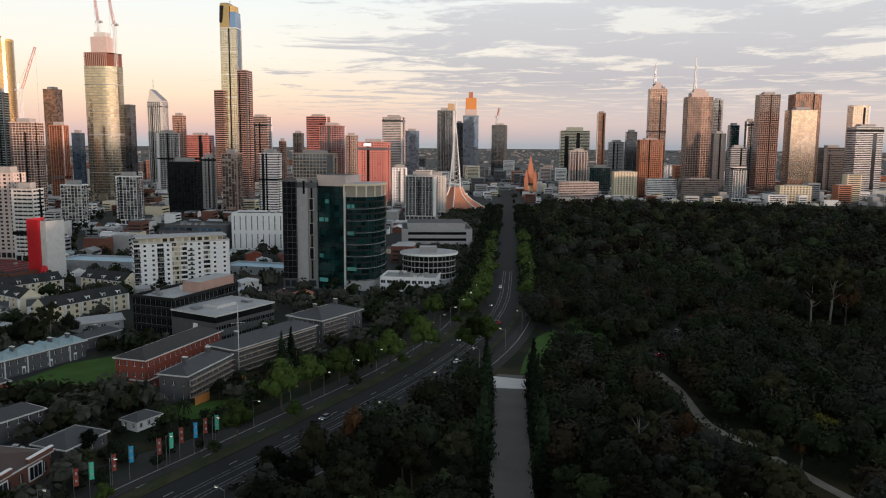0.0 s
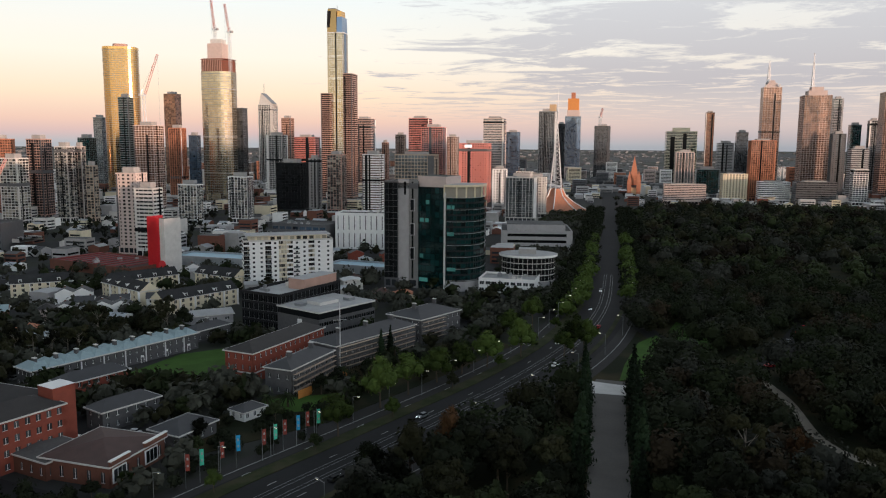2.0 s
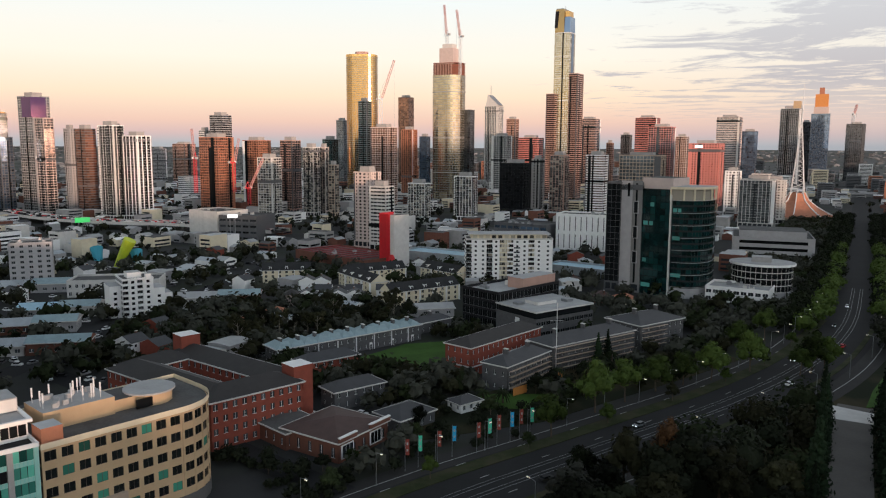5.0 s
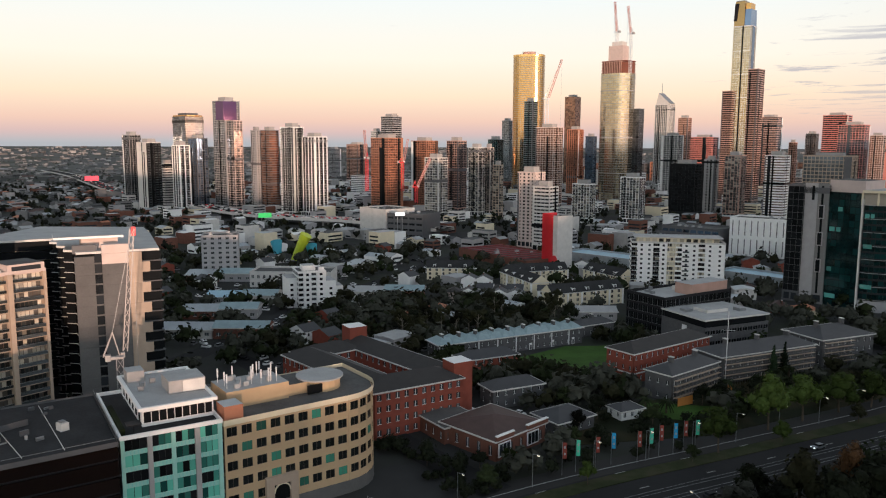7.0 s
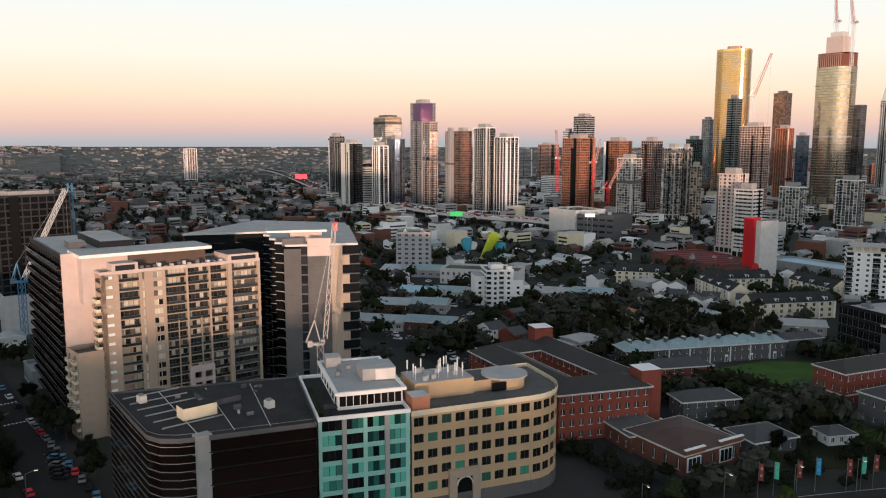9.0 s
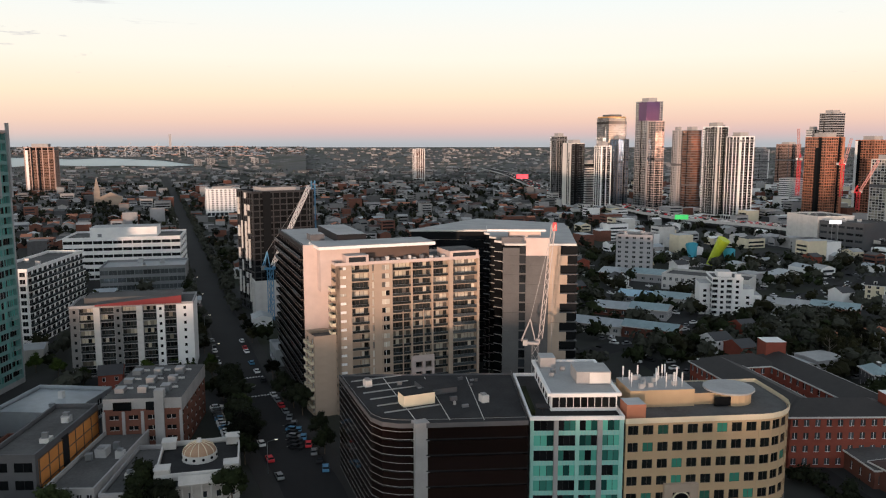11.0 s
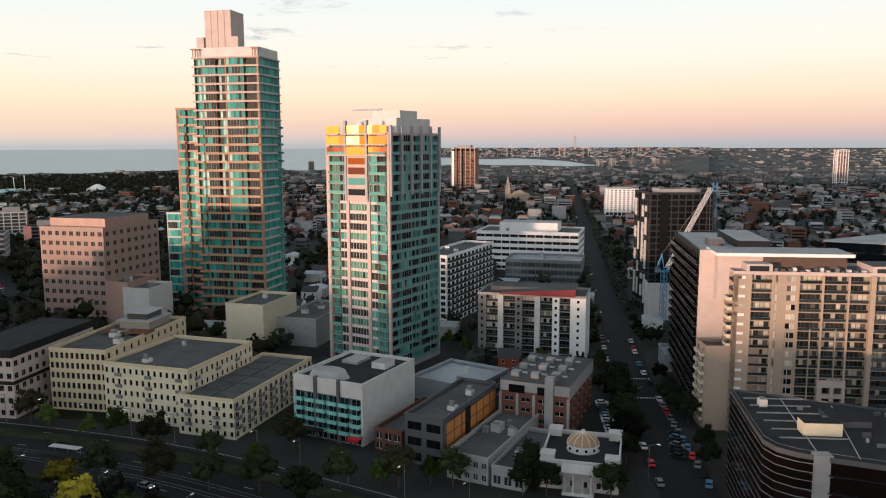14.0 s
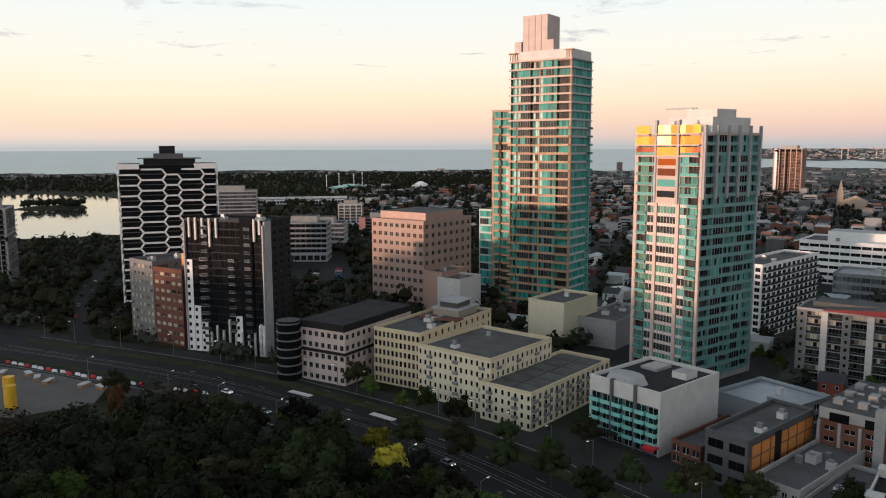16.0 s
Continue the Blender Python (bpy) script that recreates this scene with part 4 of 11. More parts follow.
# gold round-cornered tower
gold = curtain_poly("apartment_tower", "tall golden mirror glass tower with round corners", -690, 1213, round_rect(54, 42, 17, 6), 240, 20, "glass_gold", "steel_grey", 3.4, 3.0)
part("plant_room", Shape().prism(round_rect(22, 18, 5), 239, 248, "brown_stone", "roof_felt"), gold)
part("parapet", Shape().prism(round_rect(54.6, 42.6, 17, 6), 239, 242.5, "gold_metal", "roof_felt"), gold)

# arts spire: copper skirt, white lattice
sp = thing("lattice_spire", "white steel lattice spire over a copper-toned skirt", "spire", pose(15.8, 1050, 0, 0, 0, -5))
mesh_s = Shape()
mast(mesh_s, 0, 0, 26, 120, 11, "steel_white", 16, 0.5)
part("lattice", mesh_s, sp)
part("needle", Shape().beam((0, 0, 112), (0, 0, 162), 0.9, "steel_white", 0.2, 8), sp)
sk = Shape()
for k in range(8):
    t0, t1 = k * math.pi / 4, (k + 1) * math.pi / 4
    prof = [(46, 3), (36, 7), (24, 14), (14, 22), (9, 32)]
    for (r0, z0), (r1, z1) in zip(prof, prof[1:]):
        sk.face([(r0 * math.cos(t0), r0 * math.sin(t0), z0), (r0 * math.cos(t1), r0 * math.sin(t1), z0), (r1 * math.cos(t1), r1 * math.sin(t1), z1), (r1 * math.cos(t0), r1 * math.sin(t0), z1)], "terracotta")
part("skirt", sk, sp, "copper-coloured flared skirt roof")
rb = Shape()
for k in range(8):
    t0 = k * math.pi / 4
    for (r0, z0), (r1, z1) in zip(prof, prof[1:]):
        rb.beam((r0 * math.cos(t0), r0 * math.sin(t0), z0 + 0.6), (r1 * math.cos(t0), r1 * math.sin(t0), z1 + 0.6), 0.8, "steel_white")
part("rib", rb, sp)
part("base_hall", Shape().tube(0, 0, 44, 44, -1, 4, "beige", 16, "roof_felt"), sp)

roof_mast("white lattice mast on a stone tower", 462, 1730, 223, 269, 4.2)
roof_mast("tall lattice mast on a stepped stone tower", 516, 1622, 198, 271, 3.6)


def spired_church(x, y, rot):
    t = thing("cathedral", "orange sandstone cathedral with three spires", "church", pose(x, y, 0, 0, 0, rot))
    part("nave", Shape().box(-9, 9, -2, 42, 0, 17, "ochre").gable(-9, 9, -2, 42, 17, 9, "slate", "ochre"), t)
    part("central_tower", Shape().box(-6, 6, 8, 20, 0, 38, "terracotta"), t)
    part("central_spire", Shape().prism([(-6.5, 7.5), (6.5, 7.5), (6.5, 20.5), (-6.5, 20.5)], 38, 72, "terracotta", shrink=0.03), t)
    for u in (-8, 8):
        part("west_tower", Shape().box(u - 3.5, u + 3.5, -6, 1, 0, 28, "terracotta"), t)
        part("west_spire", Shape().prism([(u - 3.7, -6.2), (u + 3.7, -6.2), (u + 3.7, 1.2), (u - 3.7, 1.2)], 28, 47, "terracotta", shrink=0.03), t)
    return t


spired_church(157, 1400, -5)


def jib_crane(label, x, y, z0, h, rot, lean, reach, tower_m="steel_white", jib_m="pale_red", thick=1.0, group="tower cranes", deck=1.0):
    """A luffing tower crane."""
    t = thing("tower_crane", label, "crane", pose(x, y, z0, 0, 0, rot), group)

    def lattice(s, p, q, r, m, n):
        p, q = Vector(p), Vector(q)
        d = (q - p).normalized()
        u = Vector((0, 1, 0)) if abs(d.y) < 0.9 else Vector((1, 0, 0))
        w = d.cross(u).normalized()
        c = [u * r + w * r, u * -r + w * r, u * -r - w * r, u * r - w * r]
        for k in range(4):
            s.beam(p + c[k], q + c[k], 0.14 * thick, m)
            for i in range(n):
                s.beam(p + (q - p) * (i / n) + c[k], p + (q - p) * ((i + 1) / n) + c[(k + 1) % 4], 0.09 * thick, m)
        return s

    part("mast", lattice(Shape(), (0, 0, 0), (0, 0, h), 0.9 * thick, tower_m, max(4, int(h / 3))), t)
    tip = (reach * math.cos(radians(lean)), 0, h + 2 + reach * math.sin(radians(lean)))
    part("jib", lattice(Shape(), (1.5, 0, h + 2), tip, 0.6 * thick, jib_m, max(5, int(reach / 3))), t)
    k = min(9.0, reach * 0.22)
    cab = Shape().box(-5 * deck, 2 * deck, -1.4 * deck, 1.4 * deck, h, h + 1.2 * deck, tower_m).box(-6.5 * deck, -4 * deck, -1.6 * deck, 1.6 * deck, h - 0.4, h + 2.4 * deck, "concrete" if deck == 1 else "steel_grey")
    cab.box(0.5 * deck, 2.6 * deck, 1.4 * deck, 3 * deck, h, h + 2.4 * deck, "steel_white" if deck == 1 else tower_m)
    part("slewing_deck", cab, t)
    part("a_frame", Shape().beam((-4, -1, h + 1), (-1.5, 0, h + k), 0.2 * thick, tower_m).beam((-4, 1, h + 1), (-1.5, 0, h + k), 0.2 * thick, tower_m).beam((0, 0, h + 1), (-1.5, 0, h + k), 0.2 * thick, tower_m), t)
    part("stay_rope", Shape().beam((-1.5, 0, h + k), tip, 0.07 * thick, "steel_grey").beam(tip, (tip[0], 0, h * 0.75), 0.05 * thick, "steel_grey"), t)
    return t


jib_crane("white and red luffing crane on an unfinished tower", -474, 1090, 230, 20, 150, 80, 44, thick=1.8)
jib_crane("white and red luffing crane beside an unfinished tower", -449, 1082, 190, 55, 150, 76, 40, thick=1.8)
jib_crane("white and red luffing crane among apartment towers", -522, 970, 0, 150, 20, 70, 55, thick=2.0)
jib_crane("red luffing crane on an orange unfinished tower", -637, 722, 30, 40, 150, 76, 34, "red_paint", thick=1.7)
jib_crane("red luffing crane leaning over unfinished floors", -603, 750, 30, 35, 30, 76, 28, "red_paint", thick=1.7)
jib_crane("red and white crane in front of apartments", -552, 712, 20, 18, 20, 62, 36, "red_paint", thick=1.6)
jib_crane("white crane on a dark far tower", 142, 2100, 142, 22, 60, 60, 26, thick=3)
jib_crane("red crane far behind red office slabs", -408, 1500, 0, 165, 20, 40, 26, thick=2.4)
jib_crane("white luffing crane on a blue mast at a building site", -382.5, 76, 0, 26, 45, 59.6, 46.3, "steel_blue", "steel_white", 1.2, deck=0.7)
bm_ = thing("crane_mast", "blue lattice mast of a half-hidden crane", "crane", pose(-418.4, 108, 0), "tower cranes")
for u, v in ((-0.9, -0.9), (0.9, -0.9), (0.9, 0.9), (-0.9, 0.9)):
    part("mast_leg", Shape().box(u - 0.15, u + 0.15, v - 0.15, v + 0.15, 0, 68, "steel_blue"), bm_)
for k in range(22):
    part("brace", Shape().beam((-0.9, -0.9, k * 3.1), (0.9, -0.9, k * 3.1 + 3.1), 0.1, "steel_blue").beam((0.9, -0.9, k * 3.1), (0.9, 0.9, k * 3.1 + 3.1), 0.1, "steel_blue"), bm_)
oc = jib_crane("white luffing crane with an orange tip behind offices", -190.4, 114.2, 0, 30.0, 59, 82, 33.6, "crane_paint", "crane_paint", 0.95, deck=0.55)
part("jib_tip", Shape().box(4.4, 5.6, -0.6, 0.6, 63.4, 65.8, "red_paint"), oc, "orange-red jib head")

W_, F_ = "glass_dark", "steel_white"
# hotel: white blank sides, teal balconies
ho = building("hotel", "white rendered hotel with teal glass balconies", (-224.8, -65.1), (-215.6, -42.5), 31, 14.2, 5, "dark_grey",
              {0: (4.0, 3.2, 2.3, 0.3, "glass_teal_dark", "steel_white", (1, 0, 3.3, 1.2, "teal_panel", "teal_panel"))}, parapet=0.2, single=True, clutter=0)
part("fascia", Shape().box(-11.85, 11.85, -15.6, -14.9, 14.2, 19.0, "pale_concrete"), ho)
for u in (-12.2, 12.2):
    part("end_wall", Shape().box(u - 0.3, u + 0.3, -15.6, 15.7, 0, 19.0, "pale_concrete"), ho, "blank white end wall")
part("rear_wall", Shape().box(-11.85, 11.85, 15.1, 15.7, 0, 19, "pale_concrete"), ho)
part("roof_deck", Shape().box(-11.85, 11.85, -14.85, 15.05, 17.6, 18.0, "dark_roof"), ho)
for u in (-4.2, 4.2):
    part("pier", Shape().box(u - 0.5, u + 0.5, -16.2, -14.8, 0, 19.3, "dark_grey"), ho)
part("roof_vault", Shape().prism([(-3 + 7 * math.cos(radians(a)), -10 + 4 * math.sin(radians(a))) for a in range(0, 360, 20)], 18, 20.2, "pale_roof", shrink=0.8), ho)
part("roof_unit", Shape().box(4, 9, 3, 9, 18, 20, "pale_concrete", "tin_roof").box(-8, -2, 4, 12, 18, 18.9, "tin_roof"), ho)
part("awning", Shape().box(9, 13, -19, -16.2, 3.0, 3.3, "red_paint").box(9, 13, -19, -18.8, 2.4, 3.0, "red_paint"), ho, "red fabric entrance awning")
part("entrance_canopy", Shape().prism([(-4 + 4 * math.cos(radians(a)), -18 + 1.8 * math.sin(radians(a))) for a in range(0, 360, 24)], 3.4, 3.8, "black_metal"), ho)

# pink-topped tower of teal and pink bands
GREENS = ("glass_leaf", "glass_leaf", "dim_room", "dim_room", "glass_sea")
TEALS = ("glass_sea", "glass_sea", "glass_black", "glass_black", "glass_dark")
P_, T_ = "rose_stone", "teal_dim"
front_cols = [(0, 1.5, "pier", P_, 0.15), (1.5, 6.5, "niche", P_, 0.5, 1.3, GREENS, "teal_panel"), (6.5, 9.8, "win", P_, 0.3, GREENS, "pale_concrete", "white_paint"), (9.8, 11.2, "pier", P_, 0.5),
              (11.2, 19.6, "win", P_, 0.34, GREENS, "pale_concrete", "white_paint"), (19.6, 21.1, "pier", P_, 0.5), (21.1, 24.2, "win", P_, 0.3, GREENS, "pale_concrete", "white_paint"),
              (24.2, 29.0, "niche", P_, 0.5, 1.3, GREENS, "teal_panel"), (29.0, 30.0, "pier", P_, 0.15)]
flank_cols = [(0, 0.8, "pier", "grey_stone", 0.15)]
for i, (c, k) in enumerate(((8.0, "n"), (14.8, "w"), (21.8, "n"), (28.6, "w"), (35.2, "n"))):
    c0 = flank_cols[-1][1]
    flank_cols.append((c0, c - 0.5, "niche", T_, 1.25, 1.2, TEALS, None) if k == "n" else (c0, c - 0.5, "win", T_, 0.36, TEALS, "grey_stone"))
    flank_cols.append((c - 0.5, c, "pier", T_, 0.02))
flank_cols.append((35.2, 36, "pier", "grey_stone", 0.15))
dt, dt_fh = bay_tower("apartment_tower", "tall apartment tower in pink stone and teal glass", -309.8, -50.2, 30, 36, 92, 64, 24, {0: front_cols, 1: flank_cols}, ("grey_stone", "glass_green"), 2.0,
                      [(0, 4.0, balcony_mesh(4.6, 0.8, P_, "glass_sea", 0.95), 0, 17), (0, 26.6, balcony_mesh(4.4, 0.8, P_, "glass_sea", 0.95), 0, 17), (0, 5.6, balcony_mesh(8.2, 1.0, P_, "glass_sea", 0.95), 18, 22),
                       (0, 25.0, balcony_mesh(7.6, 1.0, P_, "glass_sea", 0.95), 18, 22), (1, 18.1, balcony_mesh(3.4, 0.7, "grey_stone", T_, 0.95), 0, 6), (1, 31.6, balcony_mesh(3.4, 0.7, "grey_stone", T_, 0.95), 0, 6)], 5, 41, coping=P_)
# the two upper panes carry the lower edge of the painted glint
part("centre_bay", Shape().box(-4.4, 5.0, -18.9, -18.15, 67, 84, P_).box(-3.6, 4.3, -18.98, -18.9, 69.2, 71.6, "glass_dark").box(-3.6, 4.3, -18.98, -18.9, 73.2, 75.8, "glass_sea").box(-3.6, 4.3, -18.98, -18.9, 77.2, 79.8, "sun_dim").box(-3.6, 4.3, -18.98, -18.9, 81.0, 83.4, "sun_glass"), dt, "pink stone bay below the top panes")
for u in (-4.7, 5.3):
    part("fin", Shape().box(u - 0.45, u + 0.45, -19.3, -18.1, 67, 97.5, "grey_stone"), dt)
for v in (-17.4, -10.2, -3.2, 3.6, 10.6, 17.4):
    part("fin", Shape().box(15.0, 15.9, v - 0.5, v + 0.5, 69, 95.5, "grey_stone"), dt)
# saw-tooth panes of the top storeys, turned to the sun; colours paint its glint
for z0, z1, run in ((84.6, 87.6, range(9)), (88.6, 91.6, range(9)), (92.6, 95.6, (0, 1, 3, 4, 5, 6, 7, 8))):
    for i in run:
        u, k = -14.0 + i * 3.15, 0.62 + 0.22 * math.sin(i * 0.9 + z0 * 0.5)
        gg = Shape().face([(u, -18.3 - k, z0), (u + 2.9, -18.3, z0), (u + 2.9, -18.3, z1), (u, -18.3 - k, z1)], "glint_core" if i in (3, 4) and z0 > 88 or i == 6 and z0 > 92 else "sun_glass" if z0 > 88 or 2 < i < 8 else "sun_dim")
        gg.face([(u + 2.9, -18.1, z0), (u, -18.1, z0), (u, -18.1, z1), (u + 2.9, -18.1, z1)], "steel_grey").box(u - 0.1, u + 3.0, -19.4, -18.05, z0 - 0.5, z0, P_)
        part("top_pane", gg, dt, "orange mirror pane with a sun glint in its colour")
part("roof_screen", Shape().box(-6, 13, -10, 14, 92, 98.5, "pale_concrete", "roof_felt").box(-1, 12, -6, 6, 98.5, 101.5, "pale_concrete", "roof_felt"), dt)
part("davit_arm", Shape().box(-13, 1, -3, -2.5, 102.0, 102.5, "steel_grey").box(-1, -0.5, -3, -2.5, 98.5, 102, "steel_grey"), dt, "grey window-cleaning arm")
building("podium", "pale blue low podium beside a hotel", (-262, -34), (-250, -12), 26, 7, 2, "tin_roof", {1: (5, 3, 2, 0.8, W_, F_)}, roof="tin_roof", clutter=2)

# tallest apartment tower of the near group
C_ = "copper_band"
SEAS = ("glass_teal", "glass_teal", "glass_teal", "glass_sea", "dim_room", "dim_room")
ry_cols = [(0, 4.6, "niche", C_, 0.95, 1.2, SEAS, None)]
for a, b, k in ((4.6, 11.6, "w"), (11.6, 17.2, "n"), (17.2, 17.7, "p"), (17.7, 27.2, "w"), (27.2, 34.6, "n")):
    ry_cols.append((a, b, "win", C_, 0.27, SEAS, "teal_dim") if k == "w" else (a, b, "pier", C_, 0.12) if k == "p" else (a, b, "niche", C_, 1.0, 1.4, SEAS, None))
ry_cols.append((34.6, 35.5, "pier", C_, 0.25))
ry_side = [(0, 0.8, "pier", C_, 0.2), (0.8, 23.4, "win", "teal_pale", 0.24, ("glass_teal", "glass_teal", "glass_teal", "glass_teal", "glass_sea"), None), (23.4, 24, "pier", "grey_stone", 0.15)]
bw, bn = balcony_mesh(7.6, 1.9, C_, C_, 0.85), balcony_mesh(5.2, 1.9, C_, C_, 0.85)
ry, ry_fh = bay_tower("apartment_tower", "very tall teal apartment tower with copper balcony bands", -399.9, -141.2, 35.5, 24, 132, 82, 30, {0: ry_cols, 1: ry_side}, ("grey_stone", "glass_teal"), 0.6,
                      [(0, 2.0, bn, 0, 22), (0, 31.5, bw, 0, 22), (0, 14.4, balcony_mesh(5.4, 1.2, C_, C_, 0.85), 1, 18), (1, 21.6, balcony_mesh(4.0, 1.6, "grey_stone", "glass_teal", 0.9), 0, 22)], 5, 43, coping=C_)
# paler edges above floor 21 put the brighter upper light into the colour
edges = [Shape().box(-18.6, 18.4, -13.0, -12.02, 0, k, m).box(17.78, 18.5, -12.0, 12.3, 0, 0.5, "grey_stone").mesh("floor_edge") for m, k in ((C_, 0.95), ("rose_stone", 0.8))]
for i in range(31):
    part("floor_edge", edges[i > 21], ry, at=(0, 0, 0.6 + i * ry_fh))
wing_cols = [(0, 0.6, "pier", C_, 0.2), (0.6, 5.2, "win", C_, 0.28, SEAS, "teal_dim"), (5.2, 13.8, "niche", C_, 1.0, 1.4, SEAS, None)]
wing_side = [(0, 9, "win", C_, 0.28, SEAS, None), (9, 20, "niche", C_, 1.0, 1.2, SEAS, None)]
wg, wg_fh = bay_tower("apartment_tower", "lower teal wing stepped against a tall tower", -405.4, -165.5, 13.8, 20, 107, 82, 24, {0: wing_cols, 3: wing_side}, (C_, "glass_teal"), 1.4,
                      [(0, 3.0, balcony_mesh(4.6, 1.5, C_, C_, 0.85), 1, 22), (0, 10.6, balcony_mesh(5.0, 2.2, C_, C_, 0.85), 1, 22)], 4, 45, coping=C_)
wl, wl_fh = bay_tower("apartment_tower", "low teal glass wing beside a tall tower", -408, -176, 13, 16, 52, 82, 12, {0: [(0, 0.5, "pier", "teal_pale", 0.1), (0.5, 7.5, "win", "teal_pale", 0.22, SEAS, None), (7.5, 13, "niche", "teal_pale", 0.6, 1.2, SEAS, "glass_sea")]},
                      ("teal_pale", "glass_teal"), 0.4, (), 3, 47, coping="teal_pale")
part("crown", Shape().box(-13, 1.5, -8, 6, 5.0, 24, "pink_stone").box(-17.5, 17.5, -11.5, 11.5, 0.2, 5.4, "pale_concrete", "roof_felt"), ry, "pink stone crown with stepped shoulders", at=(0, 0, 132))
for u in (-15.4, 3.6):
    part("shoulder", Shape().box(u - 2.0, u + 2.0, -9, -3, 5.4, 11, "pink_stone", "roof_felt"), ry, at=(0, 0, 132))
for u in (-17.9, 15.0):
    part("corner_pergola", Shape().box(u - 0.9, u + 4.0, -13.4, -11.3, 4.4, 4.9, C_).box(u, u + 0.4, -12.9, -12.5, 0.9, 4.4, C_).box(u + 1.4, u + 1.8, -12.9, -12.5, 0.9, 4.4, C_).box(u + 2.8, u + 3.2, -12.9, -12.5, 0.9, 4.4, C_), ry, at=(0, 0, 132))
part("crown_rib", Shape().box(-5.9, -5.6, -8.15, -8, 6, 24, "brown_stone").box(-9.6, -9.3, -8.15, -8, 6, 24, "brown_stone").box(-2.2, -1.9, -8.15, -8, 6, 24, "brown_stone").box(-13.1, 1.6, -8.1, 6.1, 23.8, 24.2, "pink_stone"), ry, at=(0, 0, 132))
building("podium", "cream podium block under a tall tower", (-322, -123), (-318, -105), 30, 19.5, 3, "cream", {}, clutter=1)
building("podium", "grey podium with blank walls beneath a tower", (-330, -103), (-326, -84), 40, 12, 3, "concrete", {}, clutter=3)

# pink precast offices with square windows
pk = building("office_block", "pink precast office block with square windows", (-383.5, -245), front((-383.5, -245), 80, 39), 46, 46, 9, "rose_precast",
              {0: (4.3, 2.4, 2.3, 1.4, "dim_room", "brown_stone"), 1: (5.6, 2.4, 2.3, 1.4, "dim_room", "brown_stone")}, clutter=3)
part("plant_room", Shape().box(-17, 17, -18, 18, 45.6, 51, "brown_stone", "roof_felt").box(-2, 4, 19, 23.3, 0, 45, "pale_concrete"), pk)
building("office_block", "brown stair block beside pink offices", (-357, -196), front((-357, -196), 82, 12), 24, 22, 5, "brown_stone", {}, clutter=2)
building("office_block", "cream flat-roofed block below a tall tower", (-352, -185), front((-352, -185), 82, 14), 20, 20, 5, "pale_concrete", {}, clutter=2)

# street front of stone blocks
of = building("office_block", "pale stone office block with rows of square windows", (-231.5, -180.5), front((-231.5, -180.5), 86, 21), 44, 20.5, 5, "pink_stone",
              {0: (2.9, 1.7, 1.9, 1.0, "glass_black", "steel_grey"), 1: (3.4, 1.7, 1.9, 1.0, "glass_black", "steel_grey")}, single=True, clutter=4, cornice="dark_grey")
part("top_band", Shape().box(-10.6, 10.6, -22.4, 22.4, 20.5, 23.2, "black_metal", "dark_roof"), of, "dark metal clad top storey")
part("dark_band", Shape().box(-10.55, 10.55, -22.15, 22.2, 11.4, 12.6, "black_metal"), of)
rt = thing("glass_turret", "round dark glass corner turret with rails", "turret", pose(-229, -184.5, 0))
for i in range(7):
    part("ring", Shape().tube(0, 0, 4.7, 4.7, i * 3.2 + 2.6, i * 3.2 + 3.1, "steel_grey", 14), rt)
part("glazing", Shape().tube(0, 0, 4.4, 4.4, 0, 23, "glass_black", 14, "roof_felt"), rt)
building("apartment_block", "yellow brick apartment block with paired windows", (-240.5, -153.5), front((-240.5, -153.5), 84, 21), 52, 20.5, 6, "sandstone",
         {0: (2.0, 1.2, 2.1, 0.7, "glass_dark", "brown_stone"), 1: (4.2, 1.3, 1.9, 0.9, "glass_dark", "brown_stone")}, single=True, clutter=3)
ph = thing("rooftop_pavilion", "glazed rooftop pavilion with stacked flat roofs", "pavilion", pose(-276, -137, 21, 0, 0, 84))
part("glazing", Shape().box(-6, 6, -7, 7, 0, 3, "glass_room").box(-4, 4, -5, 5, 3.3, 5.6, "glass_room"), ph)
part("roof", Shape().box(-7, 7, -8, 8, 3, 3.3, "pale_roof").box(-5, 5, -6, 6, 5.6, 5.9, "pale_roof"), ph)
part("terrace", Shape().box(-9, 9, -14, -8, 0, 0.5, "brick_brown"), ph)
building("apartment_block", "cream rendered apartment block with tall windows", (-233.3, -130.6), (-226.1, -99.2), 37, 18.3, 5, "cream",
         {0: (2.3, 1.05, 1.9, 0.9, "glass_black", "white_paint", (5, 2, 2.2, 0.7, "cream", "steel_grey")), 1: (2.9, 1.15, 1.9, 0.9, "glass_black", "white_paint", (4, 1, 2.2, 0.7, "cream", "steel_grey"))}, single=True, clutter=2, cornice="sandstone")
building("apartment_block", "cream low apartment wing with balconies", (-222.1, -101.1), (-217.7, -81.7), 50, 11.8, 4, "cream",
         {0: (2.4, 1.1, 1.7, 0.7, "glass_black", "white_paint", (4, 1, 2.2, 0.7, "cream", "steel_grey")), 1: (3.4, 1.8, 1.9, 0.6, "glass_black", "white_paint", (2, 0, 2.6, 0.9, "cream", "steel_grey"))}, single=True, clutter=0, cornice="sandstone")
rp = Shape()
for i in range(6):
    for j in range(2):
        rp.box(-9 + j * 9, -0.6 + j * 9, -24 + i * 8, -16.8 + i * 8, 0, 0.35, "roof_felt")
solid("roof_paving", rp, pose(-244.6, -85.4, 11.45, 0, 0, 77), "grey paved roof squares with pale joints", "roof", kind="stuff")

